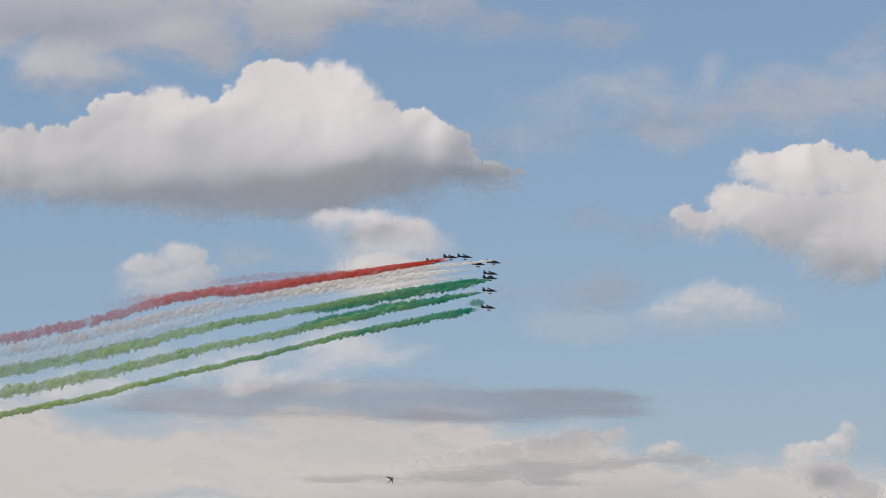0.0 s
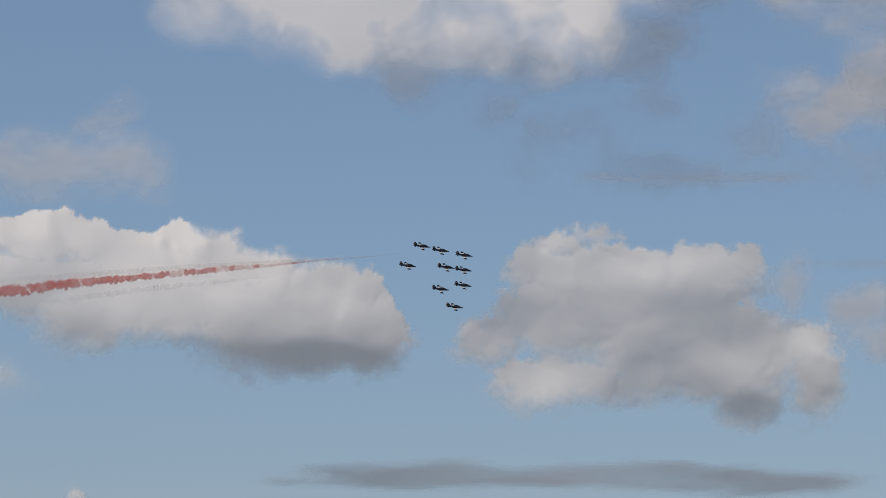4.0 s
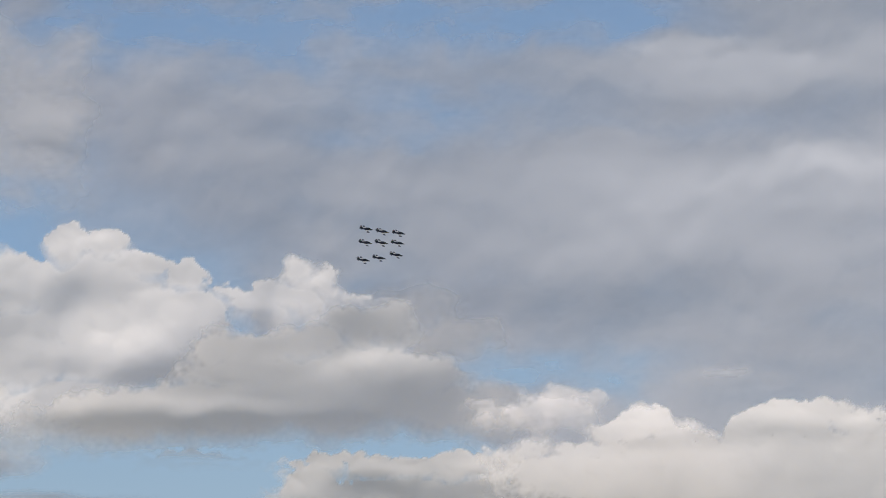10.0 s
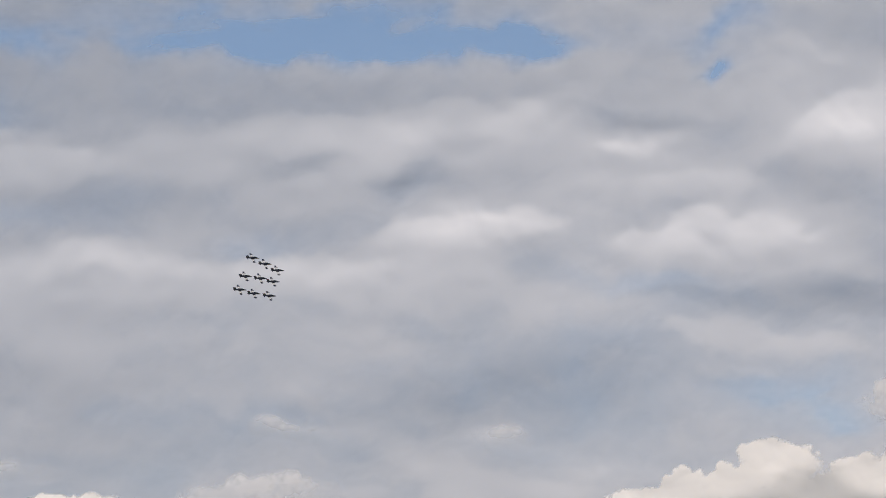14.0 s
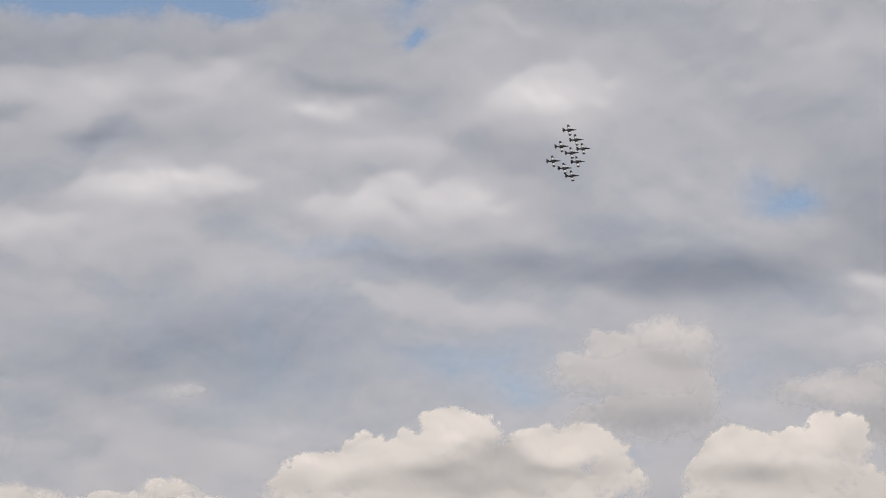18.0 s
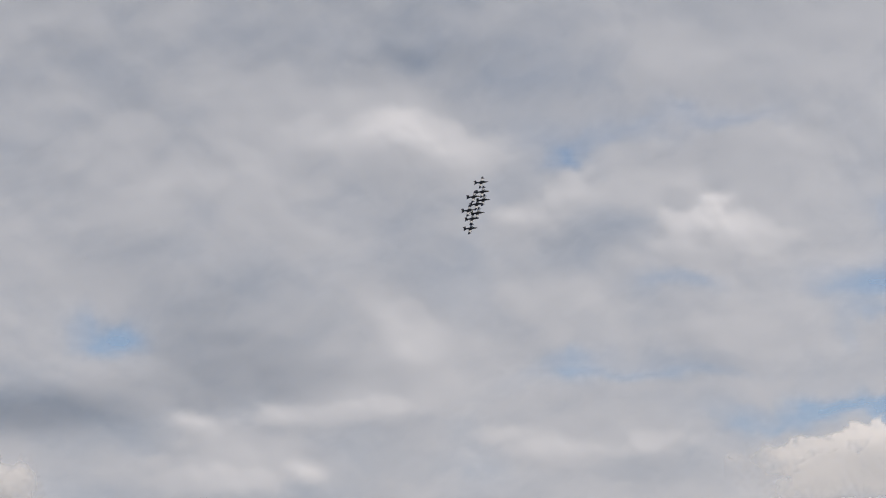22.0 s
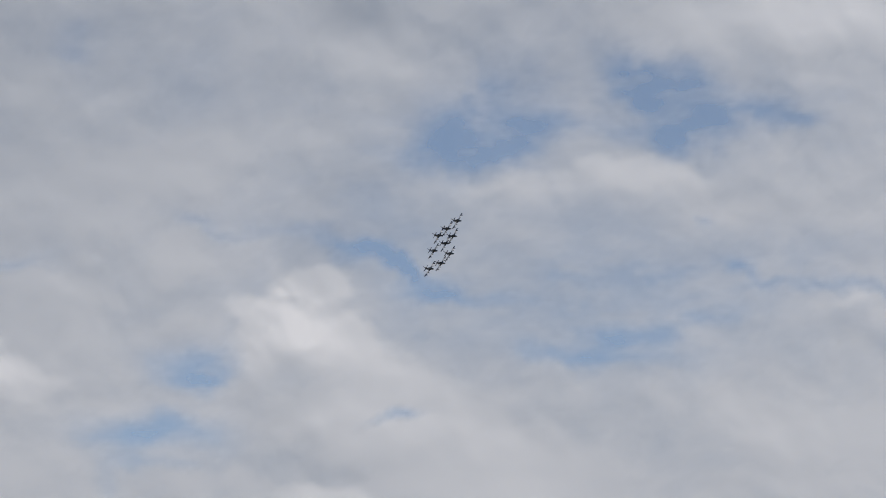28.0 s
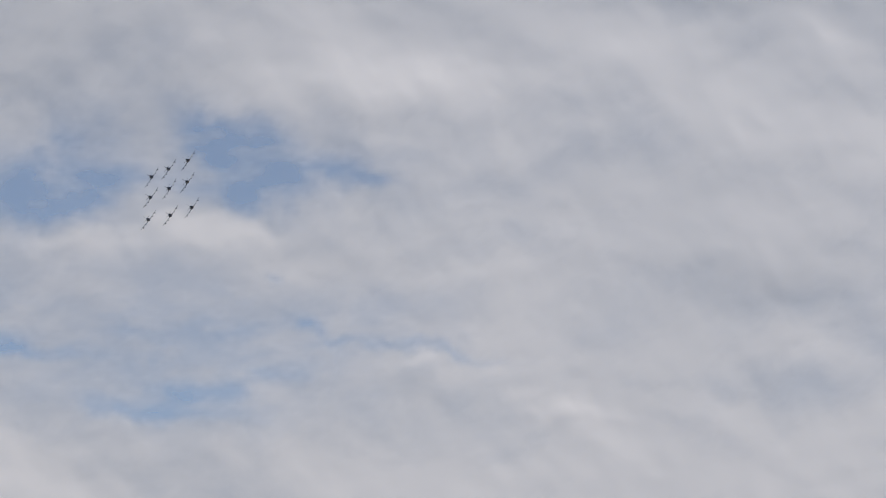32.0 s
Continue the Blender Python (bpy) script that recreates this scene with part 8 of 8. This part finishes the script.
    walk(JETS[7], [(t, flight(*p)) for t, *p in (
        (0, 31.8, 2224.3, 158.3, 0.82, -6, -2, 24.8), (0.5, 88.2, 2162.2, 162.6, 2.34, -7.3, -2.1, 25.5), (1, 144.9, 2098.9, 161.8, 3.95, -8.7, -2.2, 26.2),
        (1.5, 201.1, 2034, 159.1, 5.65, -10, -2.2, 26.8), (2, 251.5, 1967.6, 161.2, 7.28, -11.3, -2.3, 27.5), (2.5, 288.5, 1914.4, 170, 8.57, -12.7, -2.4, 28.2),
        (3, 340.1, 1858.2, 171.3, 10.37, -14, -2.5, 28.8), (3.5, 390.7, 1800.5, 168.9, 12.24, -15.3, -2.6, 29.2), (4, 449.8, 1812.6, 178.8, 13.94, -16.7, -2.7, 29.5),
        (4.5, 509.9, 1822.8, 188.9, 15.63, -18, -2.8, 29.8), (5, 571, 1830.9, 199.1, 17.32, -19.3, -2.8, 30.2), (5.5, 633.1, 1836.9, 209.4, 19.02, -20.7, -2.9, 30.5),
        (6, 695.1, 1841.4, 217.7, 20.68, -22, -3, 30.8), (6.5, 761.3, 1862.7, 228.3, 22.23, -22.3, -3, 31), (7, 831.1, 1881, 238.2, 23.84, -22.7, -3, 31.2),
        (7.5, 898.3, 1898.8, 248.1, 25.32, -23, -3, 31.3), (8, 969, 1913.4, 257.6, 26.86, -23.3, -3, 31.5), (8.5, 1037.4, 1927.5, 267.5, 28.29, -23.7, -3, 31.7),
        (9, 1109.2, 1938.1, 277.4, 29.78, -24, -3, 31.8), (9.5, 1161.2, 1918.5, 282, 31.18, -24, -3, 32.3), (10, 1215, 1896.1, 286.7, 32.65, -24, -3, 32.8),
        (10.5, 1265.6, 1874.3, 291, 34.03, -24, -3, 33.3), (11, 1317.2, 1850, 296.1, 35.45, -24, -3, 33.8), (11.5, 1365.6, 1826.5, 299.9, 36.78, -24, -2.2, 36.1),
        (12, 1415.3, 1800.3, 304.8, 38.17, -24, -1.5, 38.3), (12.5, 1461.7, 1774.8, 311.7, 39.47, -24, -0.8, 40.6), (13, 1509.8, 1746.1, 318.8, 40.85, -24, 0, 42.8),
        (13.5, 1548.1, 1710.9, 325.7, 42.14, -23.3, 1.2, 45.2), (14, 1587.9, 1672.5, 333.9, 43.51, -22.7, 2.4, 47.6), (14.5, 1626.7, 1633.1, 341.9, 44.89, -22, 3.6, 50),
        (15, 1664.7, 1592.7, 349.7, 46.27, -21.3, 4.8, 52.4), (15.5, 1701.7, 1551.3, 357.4, 47.65, -20.7, 6, 54.8), (16, 1740.1, 1506.2, 365.2, 49.12, -20, 6, 55.4),
        (16.5, 1774.4, 1463.4, 374.1, 50.49, -16.7, 6, 56), (17, 1810.8, 1415.8, 382.9, 51.98, -13.3, 6, 56.5), (17.5, 1841.9, 1373, 390.4, 53.3, -10, 6, 57.1),
        (18, 1875.5, 1324, 399.8, 54.78, -6.7, 6, 57.7), (18.5, 1907.5, 1274.6, 408.7, 56.25, -3.3, 6, 58.3), (19, 1935.2, 1229.4, 417.3, 57.57, 0, 6, 58.8),
        (19.5, 1951.4, 1176.6, 424.1, 58.91, 4.5, 5.2, 59.1), (20, 1966.8, 1122.6, 431, 60.28, 9, 4.5, 59.3), (20.5, 1979.4, 1071.5, 437, 61.57, 13.5, 3.8, 59.6),
        (21, 1990.8, 1019.9, 443.4, 62.87, 18, 3, 59.8), (21.5, 1999.6, 971.9, 447.3, 64.08, 21.8, 2.2, 60.1), (22, 2008.8, 920.4, 451.7, 65.38, 25.5, 1.5, 60.3),
        (22.5, 2014.8, 873.8, 455.2, 66.55, 29.2, 0.8, 60.6), (23, 2020.6, 825.1, 459.4, 67.79, 33, 0, 60.8), (23.5, 2008.1, 772.9, 460.2, 68.95, 35.2, -0.4, 60.8),
        (24, 1995, 720.5, 459.7, 70.14, 37.4, -0.8, 60.8), (24.5, 1980, 671.2, 458.6, 71.27, 39.6, -1.2, 60.8), (25, 1963.6, 623.4, 457.7, 72.39, 41.8, -1.6, 60.8),
        (25.5, 1945.6, 579, 455.2, 73.43, 44, -2, 60.8), (26, 1906.5, 532.7, 451.7, 74.39, 48, -4, 60.8), (26.5, 1866.4, 487.9, 447.8, 75.35, 52, -6, 60.8),
        (27, 1825.3, 444.7, 443.6, 76.31, 56, -8, 60.8), (27.5, 1783.5, 403, 439.1, 77.27, 60, -10, 60.8), (28, 1740.1, 367.1, 433.2, 78.09, 64, -12, 60.8),
        (28.5, 1690.8, 334.9, 425.4, 78.8, 67.2, -13, 60.2), (29, 1640.2, 306.3, 419.4, 79.42, 70.5, -14, 59.6), (29.5, 1589.1, 281.2, 411.3, 79.97, 73.8, -15, 59),
        (30, 1537, 259.9, 404.2, 80.4, 77, -16, 58.3), (30.5, 1486.6, 244, 397.2, 80.68, 79, -16, 57.7), (31, 1435.1, 232.9, 390.5, 80.78, 81, -16, 57.1),
        (31.5, 1383.5, 223.3, 383.5, 80.83, 83, -16, 56.5), (32, 1331.3, 215.8, 377.4, 80.79, 85, -16, 55.8),
    )])
    walk(JETS[8], [(t, flight(*p)) for t, *p in (
        (0, 32.9, 2222.7, 178.8, 0.85, -6, -2, 24.2), (0.5, 89.5, 2160.7, 181, 2.37, -7.3, -2.1, 24.9), (1, 146.3, 2097.5, 178.3, 3.99, -8.7, -2.2, 25.5),
        (1.5, 202.6, 2032.7, 173.6, 5.69, -10, -2.2, 26.2), (2, 253.1, 1966.3, 173.9, 7.33, -11.3, -2.3, 26.9), (2.5, 291.1, 1912.8, 182.9, 8.65, -12.7, -2.4, 27.5),
        (3, 343.6, 1856.3, 184.5, 10.49, -14, -2.5, 28.2), (3.5, 394.8, 1798.3, 182.3, 12.38, -15.3, -2.6, 28.5), (4, 454.1, 1810.3, 191.5, 14.08, -16.7, -2.7, 28.9),
        (4.5, 514.5, 1820.2, 200.8, 15.78, -18, -2.8, 29.2), (5, 575.9, 1828.1, 210.2, 17.49, -19.3, -2.8, 29.5), (5.5, 638.2, 1833.9, 219.8, 19.19, -20.7, -2.9, 29.9),
        (6, 701.6, 1837.7, 227.9, 20.89, -22, -3, 30.2), (6.5, 768.5, 1858.6, 237.5, 22.46, -22.3, -3, 30.4), (7, 839, 1876.4, 246.4, 24.09, -22.7, -3, 30.5),
        (7.5, 907, 1893.7, 255.3, 25.59, -23, -3, 30.7), (8, 978.4, 1907.8, 263.8, 27.15, -23.3, -3, 30.9), (8.5, 1047.5, 1921.3, 272.6, 28.6, -23.7, -3, 31),
        (9, 1120.1, 1931.3, 281.3, 30.11, -24, -3, 31.2), (9.5, 1171.7, 1911.7, 285, 31.5, -24, -3, 31.7), (10, 1225.2, 1889.3, 288.8, 32.96, -24, -3, 32.2),
        (10.5, 1275.4, 1867.4, 292.3, 34.33, -24, -3, 32.7), (11, 1326.7, 1843.1, 296.6, 35.75, -24, -3, 33.2), (11.5, 1375.1, 1819.4, 300.3, 37.08, -24, -2.2, 35.5),
        (12, 1424.6, 1792.9, 305.1, 38.47, -24, -1.5, 37.7), (12.5, 1470.8, 1767.2, 311.9, 39.77, -24, -0.8, 40), (13, 1518.8, 1738.2, 319, 41.15, -24, 0, 42.2),
        (13.5, 1557, 1702.9, 325, 42.44, -23.3, 1.2, 44.6), (14, 1596.2, 1664.8, 332.2, 43.79, -22.7, 2.4, 47), (14.5, 1634.6, 1625.8, 339.2, 45.16, -22, 3.6, 49.4),
        (15, 1672.1, 1585.7, 346.1, 46.52, -21.3, 4.8, 51.8), (15.5, 1708.6, 1544.8, 352.8, 47.88, -20.7, 6, 54.2), (16, 1746.3, 1500.2, 360.3, 49.34, -20, 6, 54.8),
        (16.5, 1780, 1457.9, 369.1, 50.68, -16.7, 6, 55.3), (17, 1815.8, 1410.8, 377.6, 52.15, -13.3, 6, 55.9), (17.5, 1846.4, 1368.5, 385.1, 53.45, -10, 6, 56.5),
        (18, 1879.4, 1320.1, 394.4, 54.91, -6.7, 6, 57.1), (18.5, 1910.9, 1271.3, 403.2, 56.36, -3.3, 6, 57.6), (19, 1938, 1226.7, 411.7, 57.67, 0, 6, 58.2),
        (19.5, 1954, 1174.5, 418.1, 58.99, 4.5, 5.2, 58.5), (20, 1969.1, 1121.1, 424.6, 60.35, 9, 4.5, 58.7), (20.5, 1981.4, 1070.5, 430.3, 61.62, 13.5, 3.8, 59),
        (21, 1992.6, 1019.4, 436.2, 62.91, 18, 3, 59.2), (21.5, 2000.9, 972.4, 440.4, 64.08, 21.8, 2.2, 59.5), (22, 2009.6, 921.9, 445.1, 65.36, 25.5, 1.5, 59.7),
        (22.5, 2015.2, 876.3, 448.8, 66.5, 29.2, 0.8, 60), (23, 2020.5, 828.5, 453.2, 67.7, 33, 0, 60.2), (23.5, 2008, 776.6, 454.3, 68.86, 35.2, -0.4, 60.2),
        (24, 1994.8, 724.5, 454.1, 70.04, 37.4, -0.8, 60.2), (24.5, 1979.7, 675.6, 453.4, 71.16, 39.6, -1.2, 60.2), (25, 1963.2, 628.1, 452.7, 72.26, 41.8, -1.6, 60.2),
        (25.5, 1945.2, 583.9, 450.5, 73.29, 44, -2, 60.2), (26, 1906.6, 537.4, 445.6, 74.26, 48, -4, 60.2), (26.5, 1867, 492.3, 440.3, 75.23, 52, -6, 60.2),
        (27, 1826.4, 448.8, 434.8, 76.19, 56, -8, 60.2), (27.5, 1785, 406.9, 429.1, 77.16, 60, -10, 60.2), (28, 1742, 369.8, 423.1, 78.01, 64, -12, 60.2),
        (28.5, 1692.9, 337.2, 415.4, 78.73, 67.2, -13, 59.6), (29, 1642.3, 308.2, 409.5, 79.37, 70.5, -14, 59), (29.5, 1591.4, 282.7, 401.5, 79.93, 73.8, -15, 58.3),
        (30, 1539.3, 261.1, 394.6, 80.37, 77, -16, 57.7), (30.5, 1488.9, 245.2, 387.5, 80.65, 79, -16, 57.1), (31, 1437.6, 233.9, 380.8, 80.76, 81, -16, 56.5),
        (31.5, 1385.9, 224.5, 373.9, 80.8, 83, -16, 55.8), (32, 1333.7, 217, 367.9, 80.76, 85, -16, 55.2),
    )])
    walk(SMOKE[0], [(0, pose(-4.94, 0.3, 3.2)), (1, pose(0, 0, 0)), (2, pose(-1.35, 0.08, -5.85)), (3, pose(-1.35, 0.08, -9.9)), (4, pose(-1.35, 0.08, -11.7)), (32, pose(-1.35, 0.08, -11.7))])
    walk(SMOKE[1], [(0, pose(-4.94, 0.3, 3.6)), (1, pose(0, 0, 0)), (2, pose(-1.35, 0.08, -5.85)), (3, pose(-1.35, 0.08, -9.9)), (4, pose(-1.35, 0.08, -11.7)), (32, pose(-1.35, 0.08, -11.7))])
    walk(SMOKE[2], [(0, pose(-113.12, 123.11, -4.0)), (0.25, pose(-84.53, 92.8, -1.8)), (0.5, pose(-56.73, 62.12, 0.6)), (0.75, pose(-27.94, 31.25, 0.6)), (1, pose(0, 0, 0)), (1.2, pose(22.96, -25.27, -1.82)), (2, pose(22.24, -25.23, -4.94)), (3, pose(3.7, -24.2, -0.9)), (4, pose(-6.3, -22.2, -1.9)), (32, pose(-6.3, -22.2, -1.9))])
    walk(SMOKE[3], [(0, pose(-113.93, 124.73, -3.71)), (0.25, pose(-85.11, 94.03, -1.43)), (0.5, pose(-57.09, 62.96, 0.71)), (0.75, pose(-28.11, 31.67, 0.39)), (1, pose(0, 0, 0)), (1.25, pose(28.77, -32.06, -1.35)), (1.45, pose(51.12, -57.98, -2.46)), (2, pose(50.62, -57.95, -4.6)), (3, pose(12.6, -51.1, 1.2)), (4, pose(2.6, -49.1, 0.2)), (32, pose(2.6, -49.1, 0.2))])
    walk(SMOKE[4], [(0, pose(-6.59, 0.4, 4.8)), (1, pose(0, 0, 0)), (2, pose(-1.8, 0.11, -7.8)), (3, pose(-1.8, 0.11, -13.2)), (4, pose(-1.8, 0.11, -15.6)), (32, pose(-1.8, 0.11, -15.6))])
    walk(SMOKE[5], [(0, pose(-7.14, 0.43, 5.2)), (1, pose(0, 0, 0)), (2, pose(-1.95, 0.12, -8.45)), (3, pose(-1.95, 0.12, -14.3)), (4, pose(-1.95, 0.12, -16.9)), (32, pose(-1.95, 0.12, -16.9))])
    walk(SMOKE[6], [(0, pose(-112.0, 99.47, -5.0)), (0.25, pose(-73.0, 68.73, -2.0)), (0.5, pose(-34.26, 37.63, 1.2)), (0.8, pose(0, 0, 0)), (2, pose(-0.32, 0.02, -5.84)), (3, pose(-33, 5.8, -6.4)), (4, pose(-43, 7.8, -7.4)), (32, pose(-43, 7.8, -7.4))])
    walk(SMOKE[7], [(0, pose(-85.24, 93.66, -3.57)), (0.25, pose(-56.61, 62.76, -1.48)), (0.5, pose(-28.79, 31.5, 0.49)), (0.75, pose(0, 0, 0)), (2, pose(-0.11, 0.01, -6.75)), (3, pose(-33, 5.9, -9)), (4, pose(-43, 7.9, -10)), (32, pose(-43, 7.9, -10))])
    walk(SMOKE[8], [(0, pose(-9.33, 0.56, 6.8)), (1, pose(0, 0, 0)), (2, pose(-2.55, 0.15, -11.05)), (3, pose(-2.55, 0.15, -18.7)), (4, pose(-2.55, 0.15, -22.1)), (32, pose(-2.55, 0.15, -22.1))])
    walk(SMOKE[9], [(0, pose(-82.01, 89.62, -1.03)), (0.25, pose(-53.32, 58.81, 0.14)), (0.5, pose(-25.44, 27.63, 1.2)), (0.72, pose(0, 0, 0)), (2, pose(0.06, -0, -10.67)), (3, pose(-40, 7, -13.3)), (4, pose(-50, 9, -14.3)), (32, pose(-50, 9, -14.3))])
    walk(SMOKE[10], [(0, pose(-10.98, 0.66, 8)), (1, pose(0, 0, 0)), (2, pose(-2.99, 0.18, -13)), (3, pose(-2.99, 0.18, -22)), (4, pose(-2.99, 0.18, -26)), (32, pose(-2.99, 0.18, -26))])
    walk(SMOKE[11], [(0, pose(-110.05, 125.37, -2.3)), (0.25, pose(-82.23, 94.49, -1.2)), (0.5, pose(-55.2, 63.27, 0.08)), (0.75, pose(-27.17, 31.81, 0.07)), (1.05, pose(5.64, -6.41, -0.21)), (2, pose(3.08, -6.25, -11.32)), (3, pose(-24.6, -1.4, -9.4)), (4, pose(-34.6, 0.6, -10.4)), (32, pose(-34.6, 0.6, -10.4))])
    walk(SMOKE[12], [(0, pose(-12.63, 0.76, 6.4)), (1, pose(0, 0, 0)), (2, pose(-3.44, 0.21, -14.95)), (3, pose(-3.44, 0.21, -25.3)), (4, pose(-3.44, 0.21, -29.9)), (32, pose(-3.44, 0.21, -29.9))])
    walk(SMOKE[13], [(0, pose(-313.36, 364.86, -12.35)), (0.25, pose(-284.54, 334.16, -10.07)), (0.5, pose(-256.52, 303.09, -7.93)), (0.75, pose(-227.54, 271.8, -8.25)), (1, pose(-199.43, 240.14, -8.64)), (1.25, pose(-170.67, 208.08, -9.99)), (1.5, pose(-142.82, 175.64, -11.38)), (2, pose(-92.11, 109.47, -9.39)), (2.5, pose(-53.18, 56.15, -0.91)), (3, pose(0, 0, 0)), (3.5, pose(51.52, -57.47, -3.04)), (3.6, pose(63.5, -54.87, -1.34)), (4, pose(63.5, -54.87, -1.34)), (32, pose(63.5, -54.87, -1.34))])
    walk(SMOKE[14], [(0, pose(-314.02, 360.52, -5.74)), (0.25, pose(-285.43, 330.2, -4.53)), (0.5, pose(-257.63, 299.53, -3.42)), (0.75, pose(-228.84, 268.66, -4.76)), (1, pose(-200.9, 237.41, -6.13)), (1.25, pose(-172.29, 205.78, -8.4)), (1.5, pose(-144.57, 173.78, -10.69)), (2, pose(-94.02, 108.49, -10.51)), (2.5, pose(-54.2, 55.61, -1.37)), (3, pose(0, 0, 0)), (3.4, pose(42.45, -45.47, -2.32)), (4, pose(42.45, -45.47, -2.32)), (32, pose(42.45, -45.47, -2.32))])
    walk(SMOKE[15], [(0, pose(-676.11, 378.85, -53.32)), (0.25, pose(-647.5, 348.25, -50.69)), (0.5, pose(-619.68, 317.29, -48.21)), (0.75, pose(-590.89, 286.12, -48.21)), (1, pose(-562.95, 254.58, -48.28)), (1.25, pose(-534.35, 222.66, -49.3)), (1.5, pose(-506.65, 190.37, -50.38)), (2, pose(-456.22, 124.49, -47.85)), (2.5, pose(-417.22, 71.38, -39.11)), (3, pose(-363.95, 15.56, -38.04)), (3.5, pose(-312.36, -41.55, -41.13)), (4, pose(-251.83, -29.08, -32.72)), (4.5, pose(-190.2, -18.69, -24.23)), (5, pose(-127.54, -10.42, -15.64)), (5.5, pose(-63.92, -4.32, -6.96)), (6, pose(0, 0, 0)), (6.5, pose(67.04, 21.46, 9.64)), (6.8, pose(109.19, 32.81, 15)), (32, pose(109.19, 32.81, 15))])
    walk(SMOKE[16], [(0, pose(-148.76, 170.54, -3.51)), (0.25, pose(-120.94, 139.66, -0.91)), (0.5, pose(-93.91, 108.44, 1.55)), (0.75, pose(-65.88, 76.98, 1.54)), (1, pose(-38.71, 45.17, 1.47)), (1.25, pose(-10.88, 12.98, 0.43)), (1.35, pose(0, 0, 0)), (2, pose(0.3, 0.07, 0.1)), (3, pose(-30.7, 5.3, -0.1)), (4, pose(-40.7, 7.3, -1.1)), (32, pose(-40.7, 7.3, -1.1))])
    walk(SMOKE[17], [(0, pose(-130.67, 144.49, 1.93)), (0.25, pose(-101.98, 113.68, 3.09)), (0.5, pose(-74.1, 82.5, 4.16)), (0.75, pose(-45.25, 51.08, 2.79)), (1, pose(-17.27, 19.28, 1.4)), (1.15, pose(0, 0, 0)), (2, pose(-0.1, 0.09, 0)), (3, pose(-34, 5.8, 2)), (4, pose(-44, 7.8, 1)), (32, pose(-44, 7.8, 1))])
    walk(SMOKE[18], [(0, pose(-112.53, 124.86, -1)), (0.25, pose(-84.07, 94.11, 0.57)), (0.5, pose(-56.41, 63.01, 2.02)), (0.75, pose(-27.77, 31.69, 1.03)), (1, pose(0, 0, 0)), (2, pose(-1.5, 0.09, -6.5)), (3, pose(-30, 5.2, -4)), (4, pose(-40, 7.2, -5)), (32, pose(-40, 7.2, -5))])
    walk(BIRDS[0], [(0, flight(-1.9, 119.97, 3.66, -0.91, 10, 50, 60)), (0.5, flight(5.11, 119.87, 3.87, 2.44, 15, 25, 55)), (1, flight(14.09, 119.13, 4.91, 6.75, 15, 12, 45)), (1.5, flight(23.89, 117.31, 9.87, 11.51, 20, 30, 20)), (1.6, flight(26.5, 116.69, 10.74, 12.8, 20, 30, 25)), (1.8, flight(31.88, 115.09, 13.46, 15.48, 10, 30, 25)), (2.2, flight(35.93, 105.51, 46.16, 18.81, 10, 40, 10)), (3, flight(30.43, 71.5, 93.15, 23.05, 10, 30, 0)), (4, pose(60, -60, 90)), (32, pose(60, -60, 90))])
    walk(BIRDS[1], [(0, pose(-40, -60, 90)), (16, pose(-40, -60, 90)), (18, flight(53.81, 31.21, 33.8, 59.88, 180, 0, 10)), (18.5, flight(58.96, 33.66, 18.75, 60.28, 180, 0, 15)), (18.8, flight(57.21, 36.76, 18.32, 57.28, 180, -5, 20)), (19, flight(56.03, 38.52, 18.33, 55.5, 180, 8, 20)), (19.3, flight(54.17, 40.99, 18.61, 52.89, 180, 8, 20)), (19.6, flight(52.19, 43.12, 19.5, 50.44, 180, 8, 10)), (20.5, flight(41.5, 45.84, 34.5, 42.15, 180, 0, 0)), (22, pose(-40, -60, 90)), (32, pose(-40, -60, 90))])
    for bird in BIRDS:
        for wing in [c for c in bird.children if c.name.startswith("bird_wing")]:
            s = 1 if wing["side"] > 0 else -1
            beats = [(k * 0.1, pose(0, 0, 0, s * (20 if k % 4 < 2 else -12))) for k in range(0, 321)]
            walk(wing, beats)


motions()
